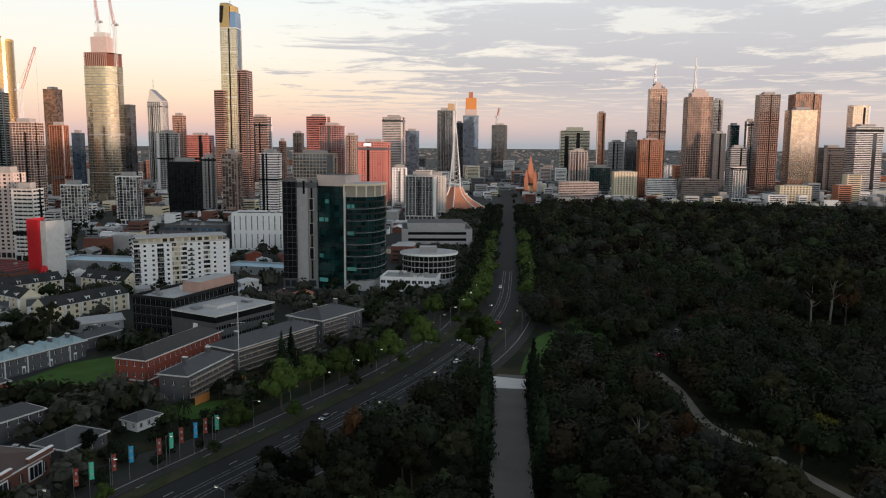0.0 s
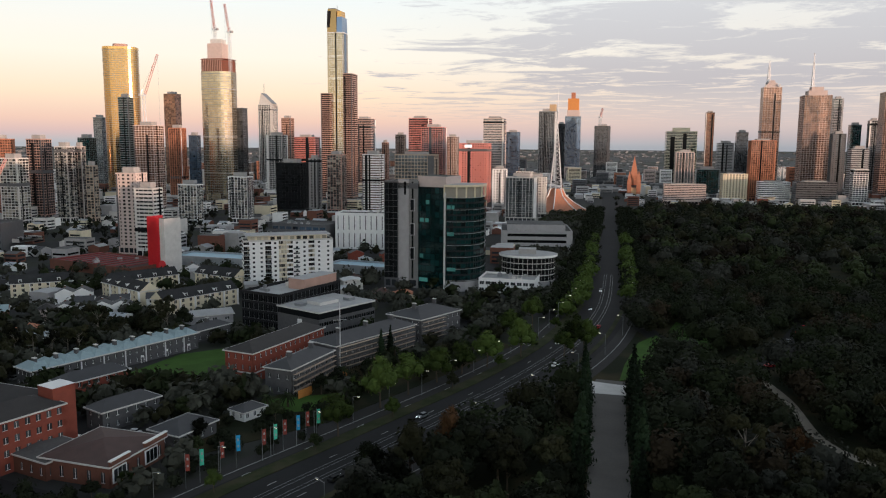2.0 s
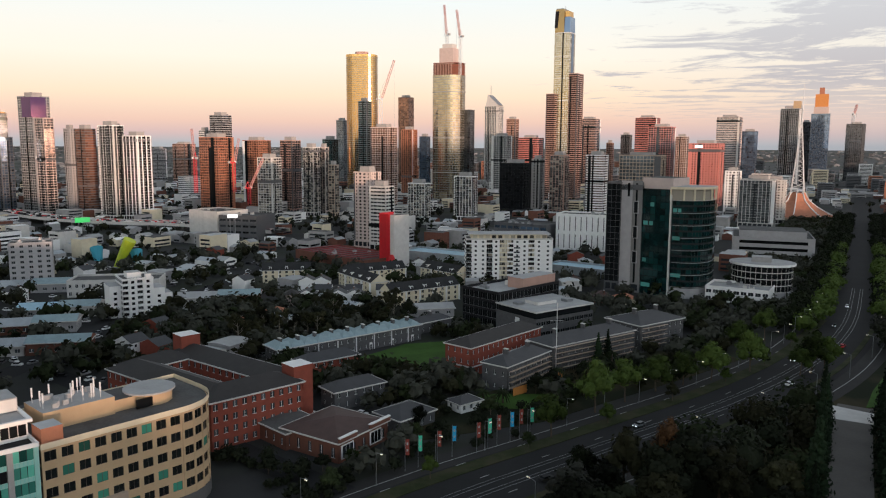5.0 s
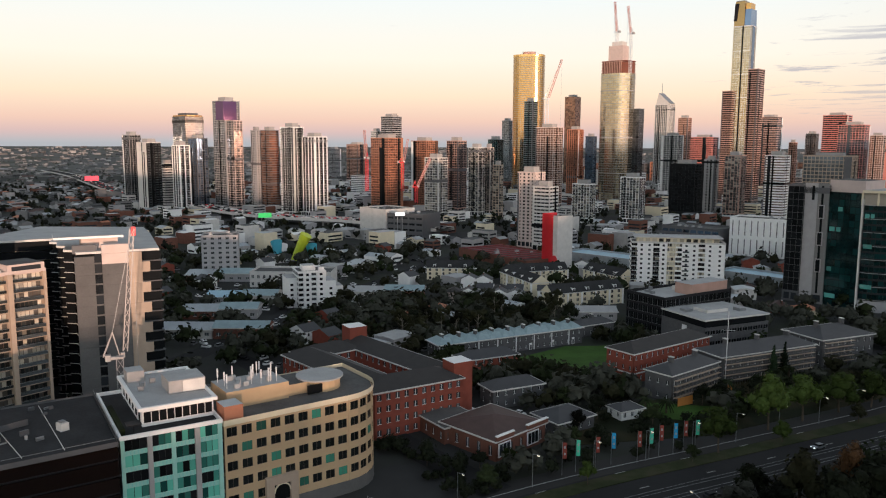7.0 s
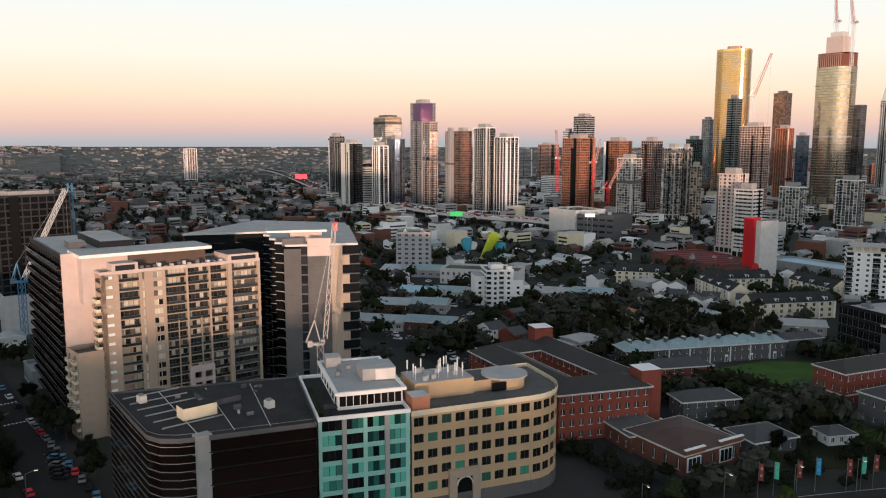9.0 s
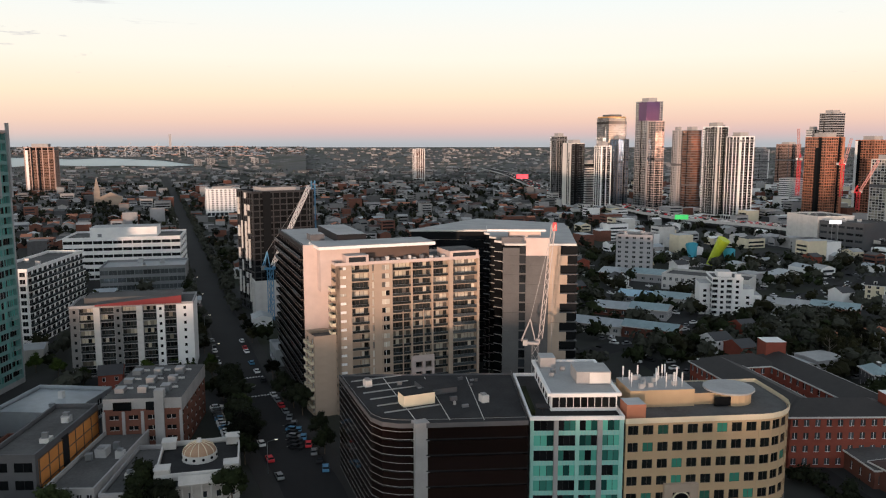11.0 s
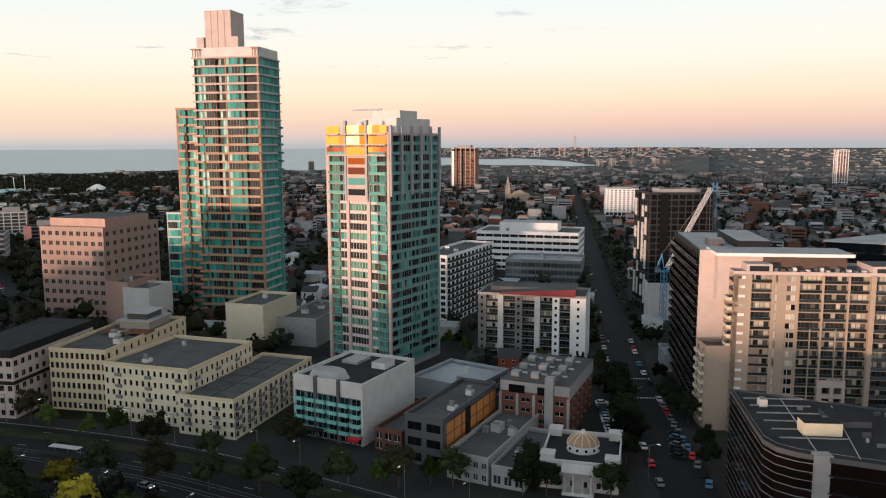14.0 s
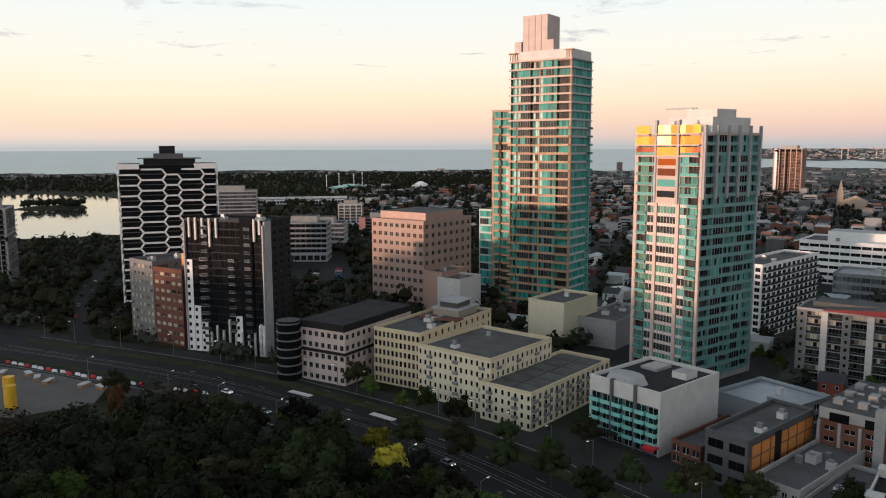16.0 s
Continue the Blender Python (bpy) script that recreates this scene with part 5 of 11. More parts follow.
# small street buildings
ob = building("restaurant_block", "black fronted low building with orange wall panels", (-206, -28.5), front((-206, -28.5), 68, 11.9), 37, 13.4, 3, "dark_grey", {0: (6, 4.4, 2.4, 0.8, "glass_black", "black_metal")}, clutter=3)
op = Shape().box(5.85, 6.1, -17, 17.8, 2.5, 12.4, "orange_panel")
op.box(5.9, 6.3, -4.5, -1.2, 5, 13, "black_metal")
part("wall_panel", op, ob, "orange timber wall panels")
fr = Shape()
for i in range(8):
    fr.box(6.1, 6.25, -17.1 + i * 5, -16.8 + i * 5, 2.4, 12.6, "dark_brown")
for z in (2.3, 5.6, 9.0, 12.4):
    fr.box(6.1, 6.25, -17, 18, z, z + 0.25, "dark_brown")
part("panel_frame", fr, ob)
building("shop_building", "low pale shop with a parapet and flat roof", (-196.5, -16), front((-196.5, -16), 68, 12), 40, 6.6, 2, "concrete", {0: (2.6, 1.2, 1.7, 0.8, W_, F_)}, clutter=4)
building("shop_building", "low dark brown shop beside a hotel", (-214, -38.5), front((-214, -38.5), 68, 9), 30, 6.0, 2, "brick_brown", {0: (3, 2, 2, 0.5, W_, F_)}, clutter=5)
building("shop_building", "grey shop with a flat roof near a corner", (-192, -4), front((-192, -4), 70, 9), 30, 5.0, 1, "grey_stone", {0: (3, 2, 2.4, 0.7, W_, F_)}, clutter=3)
bk = building("office_block", "brick and glass office block with a pale roof frame", (-231, -2), front((-231, -2), 72, 21), 34, 12.6, 4, "brick_brown",
              {0: (5, 2.6, 1.3, 1.0, "glass_black", "pale_concrete"), 1: (6, 2.6, 1.3, 1.0, "glass_black", "pale_concrete")}, clutter=5)
part("upper_storey", Shape().box(-10.8, 10.8, -16.8, 16.8, 12.4, 16.6, "concrete", "roof_felt").box(-8, -3, -17.2, -16.7, 13.2, 15.6, "glass_black").box(1, 6, -17.2, -16.7, 13.2, 15.6, "glass_black").box(3.4, 6, -17.6, -15, 0, 19, "concrete"), bk)
for u in (-10.6, -5.2, 0, 5.2, 10.6):
    part("column", Shape().box(u - 0.4, u + 0.4, -17.5, -16.9, 0, 13, "concrete"), bk)
for k in range(9):
    u, v = -9 + (k % 3) * 6.4, -12 + (k // 3) * 9
    part("roof_unit", Shape().box(u, u + 2.6, v, v + 3.4 - k % 2, 16.6, 18.0 + 0.3 * (k % 3), "steel_grey").box(u - 1, u + 4, v + 4.2, v + 4.7, 16.6, 17.1, "pale_concrete"), bk)

# domed hall
dh = building("domed_hall", "white classical hall with a copper dome", (-192.5, 8.5), front((-192.5, 8.5), 80, 20), 22, 7.0, 2, "hall_stone",
              {0: (3.6, 1.2, 1.7, 0.9, W_, F_), 1: (3.6, 1.1, 1.7, 0.9, W_, F_), 3: (3.6, 1.1, 1.7, 0.9, W_, F_)}, single=True, clutter=0, cornice="pale_concrete", roof="dark_roof")
part("drum", Shape().tube(0, 1, 4.5, 4.4, 6.6, 8.4, "pale_concrete", 24), dh)
dm = Shape()
for i in range(6):
    a0, a1 = radians(i * 15), radians((i + 1) * 15)
    dm.tube(0, 1, 4.2 * math.cos(a0), max(4.2 * math.cos(a1), 0.3), 8.4 + 2.6 * math.sin(a0), 8.4 + 2.6 * math.sin(a1), "copper_band", 24)
part("dome", dm, dh, "ribbed orange copper dome")
for k in range(12):
    q = k * math.pi / 6
    rib = Shape()
    for i in range(5):
        a0, a1 = radians(i * 17), radians((i + 1) * 17)
        rib.beam((4.25 * math.cos(a0) * math.cos(q), 1 + 4.25 * math.cos(a0) * math.sin(q), 8.45 + 2.6 * math.sin(a0)), (4.25 * math.cos(a1) * math.cos(q), 1 + 4.25 * math.cos(a1) * math.sin(q), 8.45 + 2.6 * math.sin(a1)), 0.12, "cream")
    part("dome_rib", rib, dh)
    q += math.pi / 12
    part("round_window", Shape().beam((4.3 * math.cos(q), 1 + 4.3 * math.sin(q), 7.6), (4.56 * math.cos(q), 1 + 4.56 * math.sin(q), 7.6), 0.4, "glass_black", n=8), dh)
part("finial", Shape().tube(0, 1, 0.8, 0.5, 10.9, 12.0, "pale_concrete", 8), dh)
part("pediment", Shape().gable(-4, 4, -14.4, -11.1, 6.2, 1.7, "hall_stone", "hall_stone", 0.2), dh)
part("portico_step", Shape().box(-4, 4, -14.4, -11.2, 0, 0.8, "pale_concrete"), dh)
part("portico_beam", Shape().box(-4, 4, -14.2, -11.2, 5.6, 6.2, "hall_stone"), dh)
cl = Shape().tube(0, 0, 0.32, 0.26, 0, 4.8, "hall_stone", 10).mesh("column")
for u in (-3.4, -1.2, 1.2, 3.4):
    part("column", cl, dh, at=(u, -13.9, 0.8))
cp = Shape().box(-1.7, 1.7, -1.7, 1.7, 0, 1.9, "hall_stone").box(-1.9, 1.9, -1.9, 1.9, 1.9, 2.15, "pale_concrete").mesh("corner_pavilion")
for u in (-8.2, 8.2):
    for v in (-9.2, 9.2):
        part("corner_pavilion", cp, dh, at=(u, v, 7.0))

# dark bronze glass office with a rounded corner
def bronze_office():
    t = thing("office_block", "dark bronze glass office with a rounded corner", "building", Matrix())
    P = [(-196, 56.5), (-172, 54.6), (-161.5, 53.9), (-157.6, 55.2), (-155, 58.2), (-153, 63), (-145, 85.5), (-178.5, 99.5)]
    for i in range(7):
        part("glazing", Shape().prism([(px, py) for px, py in P], i * 3.7 + 0.5, i * 3.7 + 3.7, "glass_bronze_dark", cap=False), t)
        part("spandrel", Shape().prism(grown(P, 0.12), i * 3.7 + 0.22, i * 3.7 + 0.5, "black_metal"), t)
        for e in (0.0, 1.85):
            ln = Shape()
            for a, b in zip(grown(P, 0.16)[:6], grown(P, 0.16)[1:6]):
                ln.face([(*a, i * 3.7 + 0.4 + e), (*b, i * 3.7 + 0.4 + e), (*b, i * 3.7 + 0.52 + e), (*a, i * 3.7 + 0.52 + e)], "grey_stone")
            part("metal_line", ln, t)
    part("roof", Shape().prism([(px, py) for px, py in P], 25.5, 25.9, "dark_roof"), t)
    part("parapet", Shape().prism(grown(P, 0.1), 25.3, 26.4, "dark_grey", cap=False), t)
    part("column", Shape().box(-155.2, -152.6, 61.2, 64.6, 0, 26.6, "concrete"), t)
    for i in range(6):
        part("roof_strip", Shape().box(-190 + i * 5.2, -189.7 + i * 5.2, 58, 72, 25.9, 26.15, "concrete"), t)
    part("plant_room", Shape().box(-169.5, -165.5, 63.5, 71.5, 25.9, 28.7, "cream", "dark_roof"), t)
    part("plant_screen", Shape().box(-180, -171, 72, 80, 25.9, 27.3, "dark_grey", "dark_roof"), t)
    for x, y in ((-163, 82), (-186, 60)):
        part("roof_unit", Shape().box(x, x + 2.2, y, y + 1.8, 25.9, 27.6, "pale_concrete").box(x + 0.4, x + 1.6, y + 0.3, y + 1.4, 27.6, 28, "steel_grey"), t)
    rg = random.Random(8)
    for i in range(14):
        x, y = rg.uniform(-184, -158), rg.uniform(62, 88)
        a = rg.uniform(0.4, 0.9)
        part("roof_unit", Shape().box(x, x + a, y, y + a * rg.uniform(0.7, 3.0), 25.9, 25.9 + rg.uniform(0.4, 1.3), rg.choice(("steel_grey", "concrete", "dark_grey"))), t)
    for i in range(3):
        k = 0.24 + i * 0.24
        p0, p1 = Vector((-196, 56.5)).lerp(Vector((-178.5, 99.5)), k), Vector((-157, 55.6)).lerp(Vector((-145, 85.5)), k)
        part("roof_rib", Shape().beam((p0.x + 2, p0.y, 26.0), (p1.x - 2, p1.y, 26.0), 0.09, "pale_concrete"), t, "pale roof joint strip")
    for (x0, y0), (x1, y1) in zip(P, P[1:]):
        part("roof_rail", Shape().beam((x0, y0, 27.2), (x1, y1, 27.2), 0.05, "steel_grey"), t)
    return t


def grown(P, k):
    cx, cy = sum(p[0] for p in P) / len(P), sum(p[1] for p in P) / len(P)
    return [(x + (x - cx) / math.hypot(x - cx, y - cy) * k, y + (y - cy) / math.hypot(x - cx, y - cy) * k) for x, y in P]


M["glass_bronze_dark"] = glass("glass_bronze_dark", (0.012, 0.007, 0.006), 0.07, 0.0, 0.5, spec=0.22)
bronze_office()

# green glass office with terrace and set-back top
MINTS = ("glass_mint", "glass_mint", "glass_green", "glass_black")
go_cols = [(0, 0.8, "pier", "mint_tile", 0.1)]
for a, b, k in ((0.8, 5.4, "w"), (5.4, 6.4, "c"), (6.4, 10.4, "w"), (10.4, 11.3, "m"), (11.3, 15.4, "w"), (15.4, 16.5, "c"), (16.5, 20.5, "w"), (20.5, 21.47, "m")):
    go_cols.append((a, b, "win", "mint_tile", 0.3, MINTS, "black_metal", "teal_panel") if k == "w" else (a, b, "pier", "concrete" if k == "c" else "mint_tile", 0.45 if k == "c" else 0.1))
go_side = [(0, 33.8, "win", "concrete", 0.3, ("glass_green", "glass_black"), "steel_grey")]
go, go_fh = bay_tower("office_block", "green glass office with a set-back white top storey", -158.0, 103.4, 21.47, 33.8, 25.6, 67.3, 7, {0: go_cols, 1: go_side, 3: go_side}, ("concrete", "glass_green"), 0.4, (), 5, 51, inset=0.7, roof="dark_roof", coping="white_paint")
part("top_storey", Shape().box(-5.2, 10.5, -11, 16, 25.7, 29.6, "white_paint", "pale_roof"), go)
for i in range(9):
    part("top_window", Shape().box(-4.8 + i * 1.68, -3.3 + i * 1.68, -11.15, -10.95, 26.6, 29.0, "glass_black"), go)
for i in range(6):
    part("side_window", Shape().box(-5.3, -5.15, -9 + i * 4, -7.4 + i * 4, 26.6, 29.0, "glass_black"), go)
part("roof_edge", kerb_ring(8.6, 14.4, 0.8, 29.6, 30.3, "white_paint"), go, at=(2.6, 2.2, 0))
part("roof_deck", Shape().box(-5.2, 10.4, -11.4, 15.8, 29.6, 29.9, "pale_roof"), go)
part("plant_room", Shape().box(2.2, 10.6, -4, 4, 29.9, 33.0, "concrete", "pale_roof"), go)
part("plant_panel", Shape().box(5.4, 10.4, -4.2, -4.0, 30.1, 32.8, "pale_concrete"), go, "white metal plant screen")
part("stair_house", Shape().box(-4.6, -0.6, 10, 15, 29.9, 32.6, "concrete", "pale_roof"), go)
for u, v in ((-3.5, 2), (-2.6, 5.0), (0.2, 7.5), (3.4, 9.0), (7.0, 8.0)):
    part("roof_unit", Shape().box(u, u + 1.2, v, v + 1.0, 29.9, 31.0, "steel_grey"), go)
part("terrace_planter", Shape().box(-10.2, -9.2, -14, 4, 25.7, 27.0, "leaf_mid"), go, "potted hedge on the terrace")
part("awning", Shape().box(-9.0, -6.0, -15.6, -12.6, 27.9, 28.1, "black_metal").box(-7.6, -7.4, -14.2, -14.0, 25.7, 27.9, "black_metal"), go, "dark terrace umbrella")


# ochre office with a rounded end
def ochre_office():
    a, rot, L = (-138.6, 107.6), 71.5, 44.0
    t = thing("office_block", "ochre rendered office with a rounded end and arched entrance", "building", pose(a[0], a[1], 0, 0, 0, rot))
    R, D, fh, n = 12.0, 26.0, 4.1, 6
    plan = [(0, 0), (L - R, 0)] + [(L - R + R * math.sin(radians(i * 15)), R - R * math.cos(radians(i * 15))) for i in range(1, 7)] + [(L, D), (0, D)]
    part("core", Shape().prism([(x + (0.5 if x < 1 else -0.5), y + (0.5 if y < D / 2 else -0.5)) for x, y in plan], -1, n * fh, "dark_grey", "roof_felt"), t)
    # bays along the front and round the end
    bays = [((i + 0.5) * 3.55, 0.0, 0.0) for i in range(9)]
    bays += [(L - R + R * math.sin(radians(q)), R - R * math.cos(radians(q)), q) for q in (8, 23, 38, 53, 68, 83)]
    bays += [(L, R + 2 + 3.2 * i, 90.0) for i in range(4)]
    wm = window_mesh(2.5, 2.25, "dark_brown", "glass_green_mix")
    bw = Shape()
    w2, sl, wh = 1.25, 1.05, 2.25
    for side in ((-1.8, -w2), (w2, 1.8)):
        bw.box(side[0], side[1], 0, 0.5, 0, fh, "ochre")
    bw.box(-w2, w2, 0, 0.5, 0, sl, "ochre").box(-w2, w2, 0, 0.5, sl + wh, fh, "ochre")
    bm = bw.mesh("wall_bay")
    for f in range(n):
        st = part("storey", Shape().prism(plan, f * fh + fh - 0.12, f * fh + fh + 0.06, "ochre"), t)
        for x, y, q in bays:
            if f < 2 and 11 < x < 18 and q == 0:
                continue
            m = pose(x, y, f * fh, 0, 0, q)
            part("wall_bay", bm, st, at=m)
            part("window", wm, st, at=m @ pose(0, 0.2, sl))
    part("cornice", Shape().prism([(x * 1.012 - 0.2, y * 1.02 - 0.3) for x, y in plan], n * fh - 0.2, n * fh + 1.1, "cream", "roof_felt", cap=False), t)
    part("roof", Shape().prism([(x * 0.99 + 0.2, y * 0.98 + 0.3) for x, y in plan], n * fh, n * fh + 0.25, "roof_felt"), t)
    ar = Shape().box(9.4, 17.6, -0.9, 0.4, 0, 1.2, "ochre").box(9.4, 11.4, -0.9, 0.4, 1.2, 9.6, "beige").box(15.6, 17.6, -0.9, 0.4, 1.2, 9.6, "beige").box(11.4, 15.6, -0.9, 0.4, 7.6, 9.6, "beige")
    for i in range(8):
        a0, a1 = radians(i * 22.5), radians((i + 1) * 22.5)
        c = Vector((13.5, -0.7, 5.5))
        ar.beam(c + Vector((2.1 * math.cos(a0), 0, 2.1 * math.sin(a0))), c + Vector((2.1 * math.cos(a1), 0, 2.1 * math.sin(a1))), 0.22, "cream")
    part("entrance_arch", ar, t)
    part("entrance_glazing", Shape().box(11.4, 15.6, -0.2, 0.0, 0, 7.6, "glass_black"), t)
    part("base_course", Shape().prism([(x * 1.006 - 0.1, y - 0.25) for x, y in plan], -0.5, 3.4, "raw_concrete", cap=False), t)
    UP = (0, 0, 2.1)
    part("plant_room", Shape().box(4, 20, 9, 20, 22.5, 27, "ochre", "pale_roof").box(20, 26.5, 10, 19, 22.5, 25.6, "ochre", "roof_felt").box(0.5, 5, 1, 6, 22.5, 26.4, "terracotta", "tin_roof"), t, at=UP)
    part("roof_drum", Shape().tube(30.5, 13, 5.4, 5.4, 22.6, 25.6, "ochre", 20, "roof_felt").tube(30.5, 13, 6.2, 6.2, 25.6, 26.0, "pale_roof", 20), t, at=UP)
    part("roof_window", Shape().box(24.6, 28.6, 7.6, 8.1, 23, 25.2, "glass_black"), t, at=UP)
    rng = random.Random(5)
    for i in range(14):
        x, y = rng.uniform(5, 19), rng.uniform(10, 19)
        part("antenna", Shape().beam((x, y, 27), (x, y, 30.4), 0.07, "steel_white").box(x - 0.16, x + 0.16, y - 0.12, y + 0.12, 28.4, 30.6, "steel_white"), t, "white mobile antenna on a pole", at=UP)
    for i in range(10):
        x, y = rng.uniform(5, 17), rng.uniform(10, 18)
        part("roof_unit", Shape().box(x, x + 1.2, y, y + 0.9, 27, 28.1, "pale_roof"), t, at=UP)
    part("rear_wing", Shape().box(-1, 16, 20, 34, 0, 24, "pale_concrete", "roof_felt"), t)
    return t


M["glass_green_mix"] = glass("glass_green_mix", (0.010, 0.013, 0.013), 0.08, 0.1, 0.6, tint=(0.06, 0.30, 0.21), share=(0.84, 0.93))
ochre_office()

# beige apartments with stacked balconies
FLATS = ("dim_room", "dim_room", "glass_curtain", "dim_room", "glass_flat")
B_ = "beige"
ap_cols = [(0, 5.1, "wall", B_, (1.4, 3.4, 1.4, 2.3, ("glass_curtain", "white_paint"))), (5.1, 11.1, "niche", B_, 0.3, 1.5, FLATS, "dim_room"), (11.1, 14.8, "wall", B_, (0.9, 1.6, 0.5, 2.7, ("glass_curtain",))),
           (14.8, 18.5, "wall", B_, (0.5, 3.2, 0.7, 2.4, ("glass_curtain", "glass_flat", "glass_black"))), (18.5, 18.9, "pier", B_, 0.25), (18.9, 25.4, "niche", B_, 0.3, 1.5, FLATS, "dim_room"), (25.4, 25.9, "pier", B_, 0.25),
           (25.9, 32.7, "niche", B_, 0.3, 1.5, FLATS, "dim_room"), (32.7, 33.2, "pier", B_, 0.25), (33.2, 38.7, "niche", B_, 0.3, 1.5, FLATS, "dim_room"), (38.7, 40.1, "pier", B_, 1.0),
           (40.1, 49.1, "niche", B_, 0.3, 1.5, FLATS, "dim_room"), (49.1, 50, "pier", B_, 0.6)]
ap_end = [(0, 4, "wall", B_, (1.2, 2.6, 1.0, 2.2, ("glass_black",))), (4, 9, "niche", B_, 0.3, 1.4, FLATS, "dim_room"), (9, 14, "wall", B_, (1.6, 3.2, 1.0, 2.2, ("glass_black",))), (14, 20, "niche", B_, 0.3, 1.4, FLATS, "dim_room")]
ap, ap_fh = bay_tower("apartment_block", "beige apartment block with stacked balconies", -245.4, 93.2, 50, 20, 49.4, 87.4, 17, {0: ap_cols, 3: ap_end}, (B_, "glass_dark"), 0.6,
                      [(3, 16.6, balcony_mesh(4.6, 1.3, "cream", "cream", 0.95), 1, 14), (0, 44.6, balcony_mesh(8.6, 0.7, B_, "glass_grey", 0.95), 1, 15)], 6, 49, inset=1.9, coping="pink_stone")
for u, h in ((-6.3, 46), (0.65, 46), (7.95, 46)):
    part("mullion_pier", Shape().box(u - 3.3, u - 3.0, -10.3, -9.9, 8, 33, B_), ap)
for u0, u1, z0, z1 in ((0.2, 8.2, 9.0, 9.6), (0.2, 8.2, 12.0, 13.2), (0.2, 8.2, 15.4, 17.4), (0.2, 1.6, 9.6, 12.0), (4.0, 5.0, 9.6, 12.0), (7.4, 8.2, 9.6, 12.0), (0.2, 1.6, 13.2, 15.4), (4.0, 5.0, 13.2, 15.4), (7.4, 8.2, 13.2, 15.4)):
    part("bay_frame", Shape().box(u0, u1, -11.2, -9.95, z0, z1, "pink_stone"), ap, "pale frame over the lower balconies")
part("penthouse", Shape().box(-21.5, -14, -9.8, -4, 49.4, 52.4, "pink_stone", "pale_roof").box(-20.6, -15, -9.95, -9.8, 49.8, 51.9, "glass_dark"), ap)
part("end_bay_top", Shape().box(14.2, 24.9, -9.9, 2, 49.4, 52.2, "pink_stone", "roof_felt").box(15.4, 23.8, -10.05, -9.9, 49.9, 51.6, "glass_dark"), ap)
part("roof_house", Shape().box(-15, 9, -4.0, 7, 49.4, 54.2, "dark_brown", "roof_felt"), ap, "dark clad roof storey")
part("roof_wall", Shape().box(-28.5, -15.2, -3.6, 8, 40, 54.2, "pink_stone"), ap, "sunlit pink end wall")
part("roof_slab", Shape().box(-29.5, 10.5, -6.2, 9.2, 54.2, 55.2, "white_paint", "pale_roof"), ap, "broad white roof slab")
rg = random.Random(12)
for i in range(14):
    u = -13 + i * 1.9 + rg.uniform(-0.4, 0.4)
    part("roof_unit", Shape().box(u, u + rg.uniform(0.7, 1.3), -8.4, -7.0, 49.5, 50.4 + rg.uniform(0, 0.9), rg.choice(("steel_grey", "pale_concrete", "dark_grey"))), ap)
building("apartment_block", "low beige side wing of an apartment block", (-247, 60), (-237, 60.4), 24, 26, 9, "beige", {0: (5, 2, 1.6, 0.9, W_, F_, (1, 0, 3.4, 1.0, "beige", "cream"))}, clutter=0)

# big dark apartments behind
da = building("apartment_block", "dark apartment slab with a pink end wall", (-306, 64.5), (-249, 60.8), 24, 53.5, 16, "black_metal",
              {0: (4.2, 3.4, 2.3, 0.4, "glass_black", "black_metal", (1, 0, 4.0, 1.5, "dark_brown", "glass_black"))}, clutter=2, roof="pale_roof")
part("end_wall", Shape().box(28.2, 29.0, -12.4, 12.4, 0, 55, "pink_stone"), da, "pale pink rendered end wall")
part("roof_deck", Shape().box(-27.5, 27, -11, 11, 53.6, 54.4, "pale_roof"), da)
part("roof_house", Shape().box(-14, 20, 1, 11.2, 54.4, 57.0, "black_metal", "pale_roof"), da)
part("lift_house", Shape().box(6, 13, -7, -2, 54.4, 56.6, "dark_grey", "pale_roof"), da)


